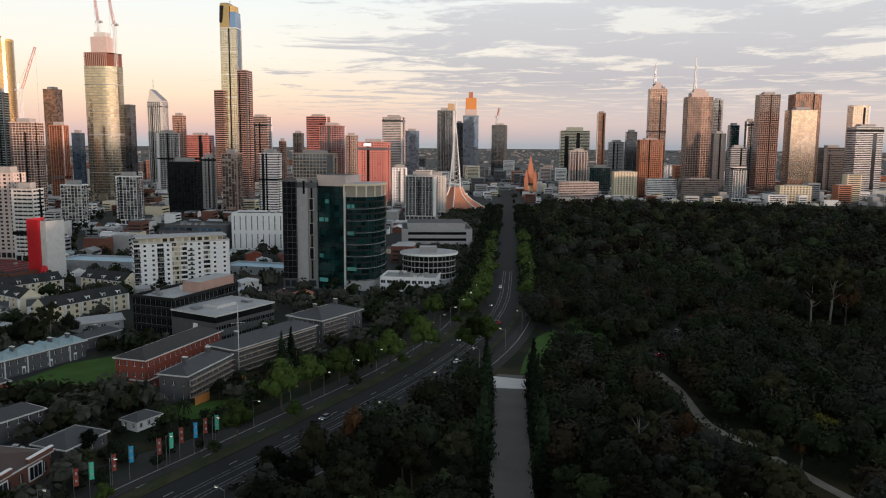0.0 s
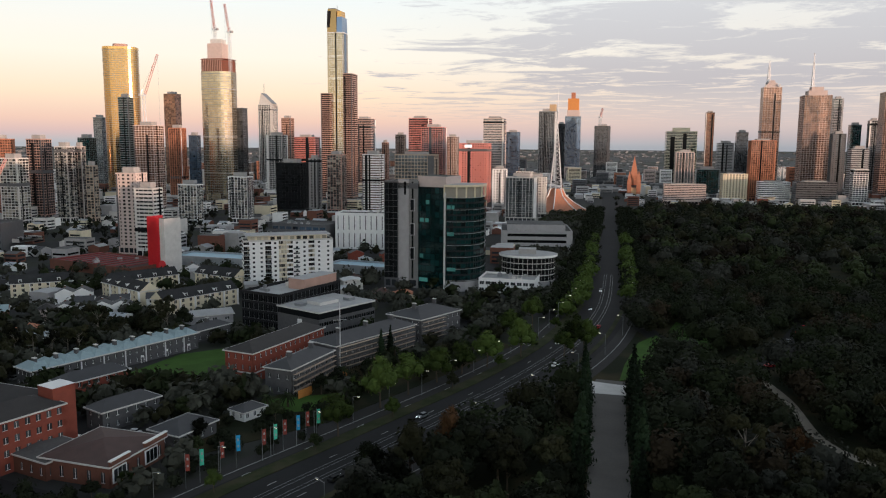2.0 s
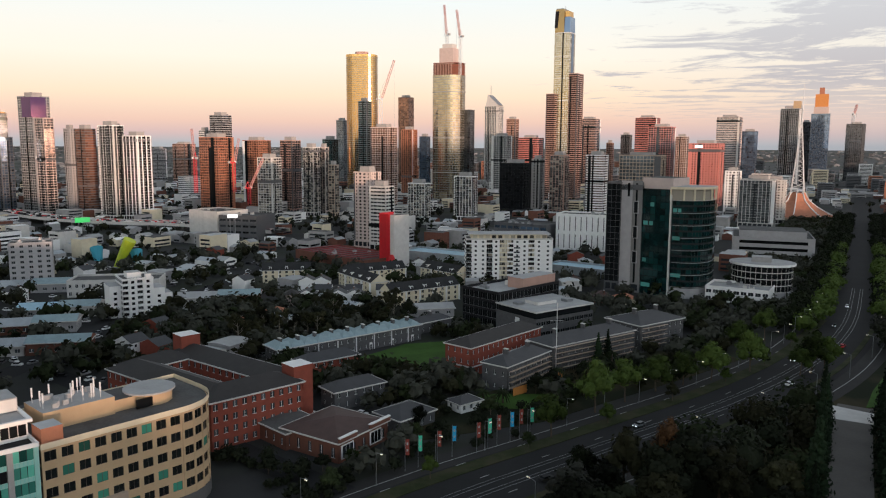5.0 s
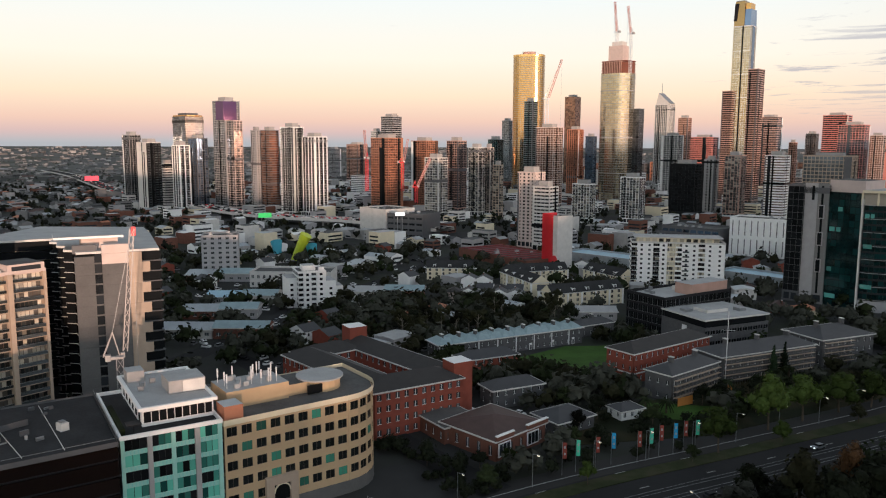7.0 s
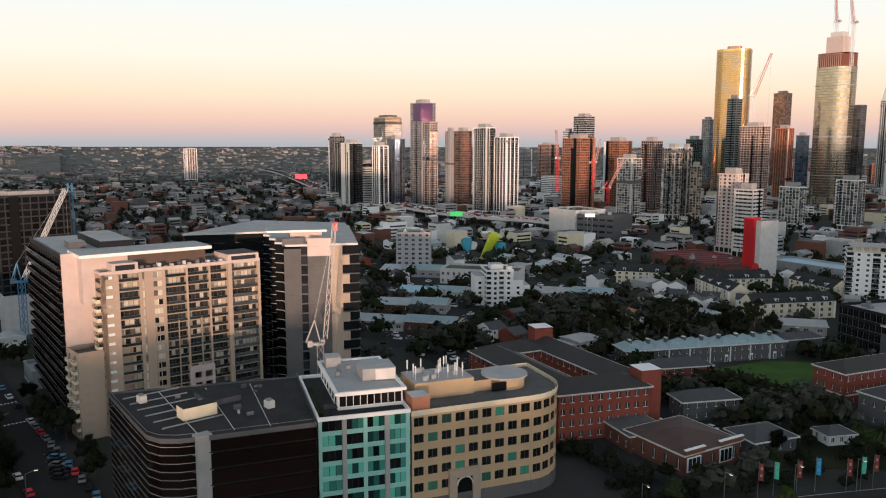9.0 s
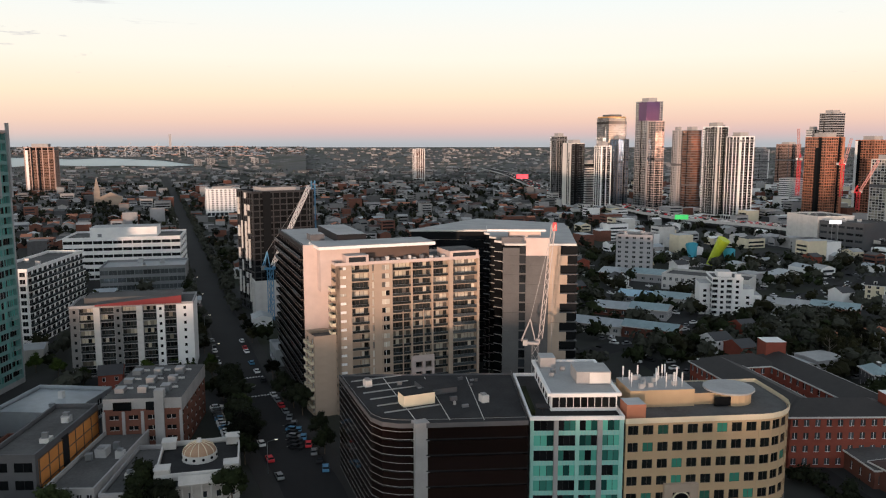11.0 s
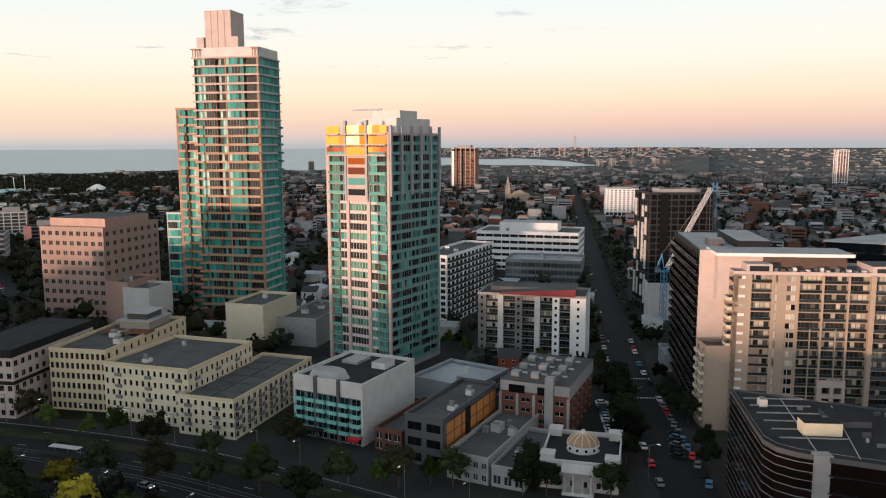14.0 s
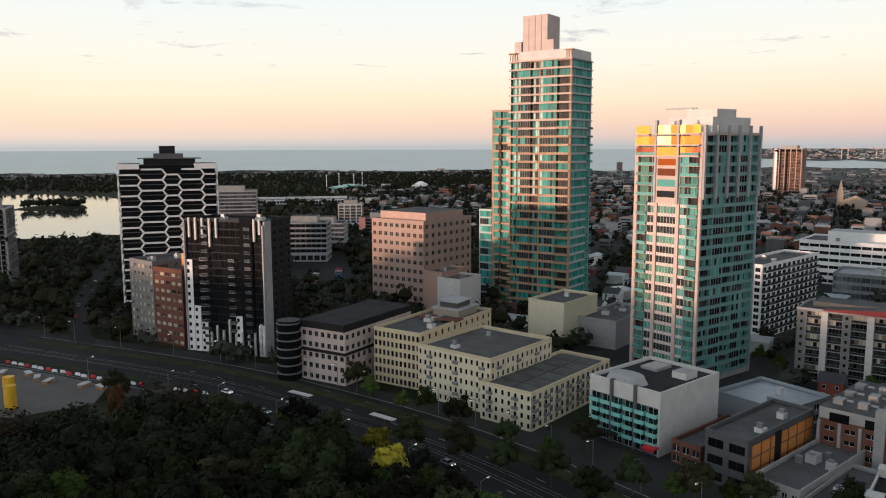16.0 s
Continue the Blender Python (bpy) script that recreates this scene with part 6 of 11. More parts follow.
def zigzag_block():
    """A long dark front, and a wing towards the street whose flank steps in teeth."""
    t = thing("apartment_block", "large dark apartment block with zigzag white balcony edges", "building", Matrix())
    A, B, D, I = Vector((-285, 113)), Vector((-272, 141)), Vector((-233, 127)), Vector((-222.5, 148.5))
    n1 = Vector((-0.34, -0.94)) * 2.2
    P = [A, B] + [B + (D - B) * k + n1 * o for k, o in ((0.22, 1), (0.27, 0), (0.5, 1), (0.55, 0), (0.78, 1), (0.83, 0))] + [D, I, Vector((-259, 169.5)), Vector((-282, 182)), Vector((-316, 158))]
    P = [(q.x, q.y) for q in P]
    h, n = 53.4, 16
    fh = h / n
    for i in range(n):
        part("glazing", Shape().prism(P, i * fh + 0.2, (i + 1) * fh, "glass_black", cap=False), t)
        part("balcony_edge", Shape().prism(grown(P, 1.0), i * fh, i * fh + 0.2, "pale_concrete"), t)
        part("balustrade", Shape().prism(grown(P, 0.9), i * fh + 0.2, i * fh + 1.15, "glass_black", cap=False), t)
    part("roof", Shape().prism(grown(P, 1.0), h, h + 0.7, "pale_concrete", "pale_roof"), t)
    L = (I - D).length
    m = pose(D.x, D.y, 0, 0, 0, math.degrees(math.atan2(I.y - D.y, I.x - D.x)))
    for u0, u1, z1, out, k in ((-0.6, 5.0, 52.6, 1.6, "raw_concrete"), (7.2, 15.0, 56.2, 2.2, "raw_concrete")):
        for i in range(17):
            z = i * fh
            if z < z1 - 1:
                part("wall_panel", Shape().box(u0, u1, -out, 0.6, z + 0.04, min(z + fh, z1), k if i < 15 or out < 2 else "pink_stone"), t, at=m)
    for i in range(n):
        z = i * fh
        part("window", Shape().box(5.0, 7.2, -1.1, 0.3, z + 0.5, z + fh, "glass_dark").box(5.0, 7.2, -1.3, 0.3, z, z + 0.5, "raw_concrete"), t, at=m)
        cutx = 19.0 if i % 2 else 21.4
        part("ochre_panel", Shape().box(15.0, cutx, -1.9, 0.4, z + 0.03, z + fh, "beige"), t, at=m)
        part("slot_balcony", Shape().box(cutx, L + 0.9, -1.5, 0.4, z + 0.9, z + fh, "glass_black").box(cutx, L + 1.2, -1.8, 0.4, z + 0.03, z + 0.3, "dark_grey"), t, at=m)
    part("roof_house", Shape().box(2, 13, 8, 18, h, 57.6, "pink_stone", "pale_roof"), t, at=m)
    part("roof_slab", Shape().box(-6, 14.5, 5, 20, 57.6, 58.3, "white_paint", "pale_roof"), t, at=m)
    part("roof_screen", Shape().box(-1, 6, 1, 3, h, h + 2.6, "dark_grey"), t, at=m)
    return t


zigzag_block()

# apartments with a red roof slab
DARKS = ("dim_room", "glass_black", "dim_room", "glass_flat")
rr_cols, u = [], 0.0
for w, kind in ((3.2, "w"), (5.2, "n"), (2.2, "p"), (5.0, "n"), (2.6, "w"), (5.4, "n"), (2.2, "p"), (5.0, "n"), (2.8, "w"), (4.4, "n"), (6.23, "w")):
    if kind == "n":
        rr_cols.append((u, u + w, "niche", "grey_stone", 0.25, 1.5, DARKS, "dim_room"))
    elif kind == "w":
        rr_cols.append((u, u + w, "wall", "white_paint" if u > 30 else "grey_render", (w / 2 - 0.5, w / 2 + 0.5, 0.9, 2.1, ("glass_black",))))
    else:
        rr_cols.append((u, u + w, "pier", "pale_concrete", 0.35))
    u += w
rr, rr_fh = bay_tower("apartment_block", "grey and white apartment block with a red roof slab", -321.3, 11.05, 44.23, 20, 27.0, 79.6, 9, {0: rr_cols, 1: [(0, 9, "wall", "white_paint", (6.4, 7.6, 0.9, 2.1, ("glass_black",))), (9, 20, "wall", "white_paint", None)]}, ("raw_concrete", "dim_room"), 0.5, (), 4, 61, coping="grey_stone")
part("roof_house", Shape().box(-18, 14, -4, 8, 27, 29.6, "raw_concrete", "roof_felt"), rr)
part("roof_slab", Shape().face([(-13, -11, 28.2), (18, -11, 30.6), (18, 4, 30.6), (-13, 4, 28.2)], "roof_felt").face([(-13, -11, 27.6), (18, -11, 27.6), (18, -11, 30.6), (-13, -11, 28.2)], "dark_red"), rr, "sloping red roof slab")
# white offices behind
wo_ = building("office_block", "white office block with dark ribbon windows", (-551, -23), (-537, 48), 40, 27, 6, "white_paint", {0: (6, 5.6, 2.0, 1.0, "glass_black", "steel_grey"), 1: (8, 7, 2, 1, "glass_black", "steel_grey")}, clutter=4)
part("plant_room", Shape().box(-22, 20, -8, 12, 26.6, 33, "white_paint", "pale_roof"), wo_)
building("office_block", "low grey glass showroom before white offices", (-500, -2), (-492, 46), 30, 14, 3, "steel_grey", {0: (5, 4.6, 2.8, 0.6, "glass_grey", "steel_grey")}, clutter=3, roof="tin_roof")
building("apartment_block", "white apartment block with black balconies", (-378, -46), (-372, -30), 60, 34, 11, "white_paint", {0: (4, 2.4, 2, 0.4, "glass_black", "steel_grey"), 1: (5, 3.4, 2.1, 0.4, "glass_black", "steel_grey", (1, 0, 4, 1.2, "white_paint", "glass_grey"))}, clutter=2)
building("site_block", "pale concrete podium of a building site", (-392, 70), (-391, 88), 34, 18, 4, "pale_concrete", {}, clutter=1)
building("shop_building", "blue-roofed low workshop on the cross street", (-318, 62), (-300, 61), 22, 6, 1, "tin_roof", {0: (5, 3, 2.4, 0.6, W_, F_)}, roof="tin_roof", clutter=2)

# honeycomb tower
def honeycomb():
    x, y, rot = -305.5, -325, 137.0
    t = thing("apartment_tower", "white honeycomb-fronted round-cornered apartment tower", "building", pose(x, y, 0, 0, 0, rot))
    w, d, h = 47.5, 26.0, 79.0
    part("glazing", Shape().box(-w / 2, w / 2, -d / 2, d / 2, 0, h, "glass_black", "roof_felt"), t)
    sl = Shape().box(-w / 2 - 0.6, w / 2 + 0.6, -d / 2 - 0.6, d / 2 + 0.6, 0, 0.3, "dark_grey").mesh("floor_slab")
    ch, k, rad = 5.5, 1.0, 0.62
    for i in range(1, 28):
        part("floor_slab", sl, t, at=(0, 0, i * ch / 2))
    edges = (0.0, 9.4, 21.7, 29.4, 40.9, w)

    def cell(a, b, last):
        c = Shape().beam((a + k, 0, ch / 2), (b - k, 0, ch / 2), rad, "white_paint")
        if not last:
            c.beam((b - k, 0, ch / 2), (b + k, 0, 0), rad, "white_paint").beam((b + k, 0, 0), (b - k, 0, -ch / 2), rad, "white_paint")
        return c.mesh("lattice_cell")

    for i in range(5):
        cm = cell(edges[i] - w / 2 - (1.0 if i == 0 else 0), edges[i + 1] - w / 2 + (1.0 if i == 4 else 0), i == 4)
        for j in range(14 if i % 2 else 13):
            part("lattice_cell", cm, t, at=(0, -d / 2 - 0.9, 2.6 + j * ch + (0 if i % 2 else ch / 2)))
    sm = Shape().beam((-d / 2 - 0.9, 0, 0), (d / 2, 0, 0), rad, "white_paint").beam((-d / 2 - 0.4, 0, 0), (-d / 2 + 1.6, 0, ch / 2), rad * 0.8, "white_paint").beam((-d / 2 + 1.6, 0, ch / 2), (-d / 2 - 0.4, 0, ch), rad * 0.8, "white_paint").mesh("side_lattice")
    for u in (-w / 2 - 0.9, w / 2 + 0.9):
        for j in range(14):
            part("side_lattice", sm, t, at=pose(u, 0, 2.6 + j * ch, 0, 0, 90))
    for u0, u1 in ((-w / 2 - 0.9, -w / 2 + 9.6), (w / 2 - 10.6, w / 2 + 0.9)):
        part("parapet", Shape().box(u0, u1, -d / 2 - 1.3, d / 2, h - 2.0, h + 0.8, "white_paint", "roof_felt"), t)
    part("roof_house", Shape().box(-12, 14, -8, 8, h, h + 3.5, "black_metal").box(-7, 8, -6, 6, h + 3.5, h + 6, "dark_grey").box(-4, 4, -4, 4, h + 6, h + 10, "black_metal").box(-15, 17, -9.5, 9.5, h + 3.2, h + 3.7, "dark_grey"), t)
    return t


honeycomb()
bg_ = building("apartment_tower", "black glass apartment tower with white panel edges", (-243.5, -251), (-249.3, -212.5), 22, 57, 17, "black_metal",
               {0: (3.1, 2.95, 3.0, 0.2, "glass_black", "black_metal", (7, 3, 3.0, 1.2, "dark_grey", "glass_grey")), 1: (5.5, 2, 1.8, 0.9, "glass_black", "dark_grey")}, clutter=2)
for u in (-19.4, 19.4):
    part("panel_edge", Shape().box(u - 0.3, u + 0.3, -12, -10.8, 0, 56, "grey_stone"), bg_)
part("end_panel", Shape().box(19.2, 20.0, -11, -6, 0, 57.6, "grey_stone"), bg_, "grey concrete edge panel")
for i, u in enumerate((-16.8, -13.6, -10.2, -6.6, -3.2, 15.2, 17.8)):
    part("top_fin", Shape().box(u - 0.4, u + 0.4, -11.8, -10.9, (50, 49, 50, 46, 50, 49, 52)[i], 58.4, "pale_concrete"), bg_, "white vertical fin at the top")
for i in range(9):
    u = -7.6 + i * 3.1
    part("foot_fin", Shape().box(u - 0.35, u + 0.35, -11.8, -10.9, 0, (9, 12, 10, 15, 9, 10, 9, 10, 14)[i], "pale_concrete"), bg_, "white vertical fin at the foot")
part("glass_stair", Shape().box(8.4, 14.2, -11.6, -10.9, 12, 58.8, "glass_black", "dark_grey"), bg_, "black glass bay")
lw = Shape().box(-0.55, 0.55, -0.15, 0.1, 0, 1.5, "glass_black").mesh("window")
lp = Shape().box(-1.55, 1.55, -0.1, 0.1, 0, 3.35, "white_paint").mesh("wall_panel")
for i in range(12):
    for u, top in ((-17.6, 12), (-14.2, 6), (-10.8, 4), (6.6, 5), (17.6, 4)):
        if i < top:
            part("wall_panel", lp, bg_, at=(u, -11.3, i * 3.35))
            part("window", lw, bg_, at=(u - 0.5, -11.4, i * 3.35 + 0.9))
gb = balcony_mesh(3.0, 1.2, "grey_stone", "glass_grey", 0.95)
for i in range(3, 13):
    for u in (-10.4, 4.0):
        part("balcony", gb, bg_, at=(u, -11.0, i * 3.35))
building("apartment_block", "cream and grey apartment block on the corner", (-252, -296), (-247.5, -276), 24, 36, 10, "grey_render", {0: (3.2, 1.6, 1.7, 0.8, "glass_flat", "sandstone"), 1: (5, 1.4, 1.5, 1, W_, F_)}, clutter=3)
br = building("apartment_block", "red-brown apartment block with pale window strips", (-247.5, -275.5), (-245.5, -256), 22, 34, 9, "brick_brown", {0: (4, 2.6, 1.5, 0.9, "glass_flat", "grey_stone")}, clutter=3)
part("roof_tank", Shape().box(-4, 2, 0, 6, 34, 40, "orange_panel"), br, "orange boxed plant on the roof")
# offices behind the black glass tower
tower("office_block", "pale grey office slab beside the park", -566, -522, 50, 24, 47, 128, "grey_stone", "glass_grey", "band", 4, 3.6)
tower("office_block", "dark glass office with white roof edges", -489, -374, 36, 26, 30, 118, "grey_stone", "glass_black", "band", 4, 3.6)
tower("office_block", "grey office with a broad flat roof", -560, -410, 42, 30, 22, 118, "grey_stone", "glass_grey", "band", 4, 3.6)
tower("office_block", "plain white block beyond a car park", -706, -478, 26, 20, 26, 120, "pale_concrete", "glass_grey", "grid", 6, 4)
pp = tower("office_block", "dark grey block with pink painted ends", -652, -405, 40, 24, 19, 120, "dark_grey", "glass_black", "band", 5, 3.8)
for u in (-18.5, 16.5):
    part("panel", Shape().box(u - 3, u + 3, -13, -12.3, 1, 20, "pale_red"), pp, "pink painted wall panel")
tower("hall", "long low white-roofed hall among trees", -985, -765, 150, 30, 9, 128, "white_paint", "glass_grey", "band", 8, 4, top=0, roof="pale_roof")
tower("apartment_tower", "dark balconied apartment tower by the lake park", -301, -478, 30, 24, 51, 47, "grey_stone", "glass_black", "balcony", 4, 3.1)

# white apartments, black glass offices, red blade
N_ = ("glass_black", "glass_flat", "glass_grey")
cd_cols, u = [], 0.0
for w, k in ((3.6, "n"), (5.0, "w"), (4.2, "w"), (4.0, "n"), (4.4, "w"), (2.4, "g"), (2.4, "g"), (4.0, "n"), (4.6, "w"), (4.6, "w"), (4.2, "n"), (5.2, "w"), (6.2, "w")):
    if k == "n":
        cd_cols.append((u, u + w, "niche", "white_paint", 0.9, 1.4, N_, None))
    elif k == "g":
        cd_cols.append((u, u + w, "win", "cream", 0.35, ("glass_curtain", "glass_flat"), "white_paint"))
    else:
        cd_cols.append((u, u + w, "wall", "white_paint", (w / 2 - 0.7, w / 2 + 0.7, 0.9, 2.2, ("glass_black", "glass_grey"))))
    u += w
cd, cd_fh = bay_tower("apartment_block", "white twin apartment block with punched windows", -159.6, 466.8, 54.8, 18, 29, 25.5, 10, {0: cd_cols, 1: [(0, 6, "wall", "white_paint", (2, 4, 0.9, 2.2, ("glass_black",))), (6, 12, "niche", "white_paint", 0.9, 1.3, N_, None), (12, 18, "wall", "white_paint", None)]},
                      ("white_paint", "glass_grey"), 0.4, [(0, 14.8, balcony_mesh(3.8, 0.8, "white_paint", "glass_grey", 0.95), 1, 8), (0, 32.0, balcony_mesh(3.8, 0.8, "white_paint", "glass_grey", 0.95), 1, 8), (0, 1.8, balcony_mesh(3.8, 0.8, "white_paint", "glass_grey", 0.95), 1, 8)], 4, 57, coping="pale_concrete")
part("penthouse", Shape().box(-24, 24, -6.5, 7, 29, 32.2, "cream", "roof_felt"), cd)
for i in range(12):
    part("penthouse_window", Shape().box(-23 + i * 4, -20.4 + i * 4, -6.6, -6.48, 29.6, 31.6, "glass_flat"), cd)
part("roof_slab", Shape().box(-26, 26, -8.6, 8.6, 32.2, 32.7, "pale_concrete", "pale_roof"), cd)
bo = curtain_poly("office_block", "black-green glass office with a rounded banded end", -56.5, 480, [(1.6, -18.6), (8, -18.4), (13, -16), (17, -11.5), (19.4, -5), (19.8, 3), (18, 14), (1.6, 15)], 57, -10, "glass_teal_dark", "black_metal", 3.6, 2.4, band=0.3)
part("slab", Shape().prism([(-19, -13.5), (0, -17.4), (0, 15), (-18, 16)], -1, 63, "glass_black", "roof_felt"), bo)
for i in range(17):
    for j in range(6):
        u0, u1 = -18.6 + j * 3.1, -15.7 + j * 3.1
        part("pane", Shape().face([(u0, -13.62 - (u0 + 19) * 0.205, i * 3.7), (u1, -13.62 - (u1 + 19) * 0.205, i * 3.7), (u1, -13.62 - (u1 + 19) * 0.205, i * 3.7 + 3.45), (u0, -13.62 - (u0 + 19) * 0.205, i * 3.7 + 3.45)], "glass_teal_dark"), bo)
for i in range(1, 9):
    part("floor_line", Shape().prism([(0.2, -19.0), (8.2, -18.75), (13.3, -16.3), (17.3, -11.7), (19.75, -5.1), (20.1, 3), (18.2, 14), (0.2, 14)], i * 7.2 - 0.75, i * 7.2 - 0.55, "grey_stone"), bo)
for u, v, z, w in ((2.2, -18.75, 50.2, 2.2), (5.0, -18.68, 50.2, 1.8), (2.4, -18.75, 34.0, 4.2), (2.2, -18.75, 12.4, 5.6)):
    part("lit_pane", Shape().box(u, u + w, v - 0.12, v, z, z + 2.2, "glass_sea"), bo, "lighter green pane")
for u, z, w in ((-16.8, 41.5, 3.0), (-13.0, 41.5, 2.4), (-16.8, 19.3, 2.6), (-17.0, 4.4, 5.8), (-12.6, 52.6, 2.4)):
    v = -13.62 - (u + 19) * 0.205
    part("lit_pane", Shape().face([(u, v - 0.1, z), (u + w, v - 0.1 - w * 0.205, z), (u + w, v - 0.1 - w * 0.205, z + 2.4), (u, v - 0.1, z + 2.4)], "glass_sea"), bo, "lighter green pane")
part("fin", Shape().box(0.4, 1.2, -19.6, -17.2, 0, 60, "pale_concrete"), bo, "pale grey vertical fin")
part("top_box", Shape().prism([(-18.4, -12.8), (1, -16.8), (3, 8), (-17, 13)], 63, 69.5, "pink_stone", "roof_felt"), bo, "pink stone plant storey")
crown = [(0.5, -19.8), (8.5, -19.6), (14, -17), (18.2, -12), (20.8, -5), (21, 3), (19, 12), (0.5, 12)]
part("crown_glazing", Shape().prism([(q[0] * 0.9, q[1] * 0.9) for q in crown], 57, 63.4, "glass_room", "roof_felt"), bo)
part("crown_roof", Shape().prism(crown, 63.4, 64.8, "cream", "pale_roof"), bo, "cream ring roof")
for q in crown[:7]:
    part("crown_column", Shape().box(q[0] * 0.96 - 0.4, q[0] * 0.96 + 0.4, q[1] * 0.96 - 0.4, q[1] * 0.96 + 0.4, 57, 63.4, "cream"), bo)
sb = tower("office_block", "brown-grey concrete slab beside black glass", -81.5, 479, 12.4, 20, 66, -8, "grey_render", "glass_black", "blank", 6, 3.7, top=0)
for z in (18, 33, 48):
    part("box_window", Shape().box(1.6, 4.6, -11.2, -10.0, z, z + 7.5, "grey_stone").box(2.0, 4.2, -11.26, -11.2, z + 0.4, z + 7.1, "glass_black"), sb, "tall framed window box")
part("wall_strip", Shape().box(-6.2, 0.6, -10.55, -10.05, 0, 67.4, "grey_stone", "roof_felt").box(-2.4, -1.0, -10.62, -10.55, 58, 66, "glass_black"), sb, "grey stone wall strip")
tower("office_block", "dark glass slab with a concrete edge", -92.2, 477.5, 8.6, 18, 66, -8, "dark_grey", "glass_black", "curtain", 3, 3.7, top=0)
curtain_poly("office_block", "round white-roofed glass office", -9, 492, [(17 * math.cos(radians(a)), 14 * math.sin(radians(a))) for a in range(0, 360, 20)], 19, 0, "glass_black", "pale_concrete", 3.6, 3.2, base=4, crown=Shape().prism([(18.5 * math.cos(radians(a)), 15.5 * math.sin(radians(a))) for a in range(0, 360, 20)], 19, 20.4, "white_paint", "pale_roof").box(-6, 5, -4, 5, 20.4, 23.5, "concrete", "pale_roof"))
building("office_block", "low white office with a flat roof by the boulevard", (-38, 462), (-4, 458), 24, 8, 2, "white_paint", {0: (4, 2.8, 2, 0.8, W_, F_)}, roof="pale_roof", clutter=5)
building("theatre", "grey stone theatre with a stepped flat roof", (-35, 656.6), (25, 660.3), 62, 16, 3, "grey_stone", {0: (60, 50, 2.5, 1, "glass_black", "grey_stone")}, roof="roof_felt", clutter=9)
roof_box("grey flat upper roof of a theatre", -7, 690, 15.6, 50, 38, 5, 3.5, "grey_stone", "roof_felt")
rd = thing("blade_building", "red blade wall beside a grey block", "building", pose(-259.5, 497, 0, 0, 0, -22))
part("blade", Shape().box(-5.6, -4.4, -6, 6, 0, 39, "red_paint").box(-5.6, 4.6, -6.4, -5.4, 0, 38.6, "red_paint"), rd, "bright red ribbed blade wall")
ribs = Shape()
for i in range(12):
    ribs.box(-5.4 + i * 0.85, -5.1 + i * 0.85, -6.8, -6.4, 0, 38.8, "red_paint")
part("blade_rib", ribs, rd)
part("block", Shape().box(4.7, 9.6, -5, 9, 0, 38, "pale_concrete", "roof_felt").box(4.8, 9.6, -5.2, -5, 0, 37, "pale_concrete"), rd)
part("disc", Shape().beam((10, -8.4, 7), (10, -8.0, 7), 3.2, "red_paint", n=16), rd, "red disc on a white panel")
building("depot", "low dark red sheds under the tower", (-345, 500), (-268, 470), 44, 6, 1, "brick_brown", {}, roof="brown_tile", clutter=4)
shr = Shape()
for i in range(9):
    shr.box(-38 + i * 8.5, -35.5 + i * 8.5, -20, 20, 6, 6.5, "dark_red")
solid("roof_beam", shr, pose(-300, 505, 0.6, 0, 0, -21), "red roof beams over low sheds", "roof", kind="stuff")
building("depot", "long low pale blue roofed depot", (-270, 533), (-205, 522), 26, 6, 1, "tin_roof", {}, roof="blue_roof", clutter=0)
building("depot", "low blue roofed shed beside a black office", (-150, 520), (-100, 508), 22, 5, 1, "tin_roof", {}, roof="blue_roof", clutter=0)
building("hall", "white ribbed hall with vertical fins", (-176, 640), (-128, 640), 26, 30, 2, "white_paint", {0: (5, 0.8, 12, 1.4, W_, F_)}, clutter=3)
building("hall", "dark glazed gallery block", (-120, 600), (-70, 610), 34, 16, 3, "dark_grey", {0: (6, 5, 3, 1, "glass_black", "black_metal")}, clutter=5)
building("hall", "dark blue school block with flat roof", (-232, 640), (-182, 632), 34, 20, 4, "dark_grey", {0: (6, 5, 2.4, 1, "glass_blue", "black_metal")}, clutter=5)
wb = building("data_block", "pale concrete exhibition block with a dark half", (-517, 575), (-476, 566), 36, 25, 4, "pale_concrete", {}, clutter=3)
building("data_block", "dark concrete block with a lit sign", (-474, 566), (-436, 572), 36, 22, 4, "dark_grey", {0: (8, 6, 2, 1, W_, "dark_grey")}, clutter=3)

# barracks
def hip(s, w, d, z, rise, m, over=0.5):
    return s.gable(-w / 2, w / 2, -d / 2, d / 2, z, rise, m, m, over, hip=d / 2)


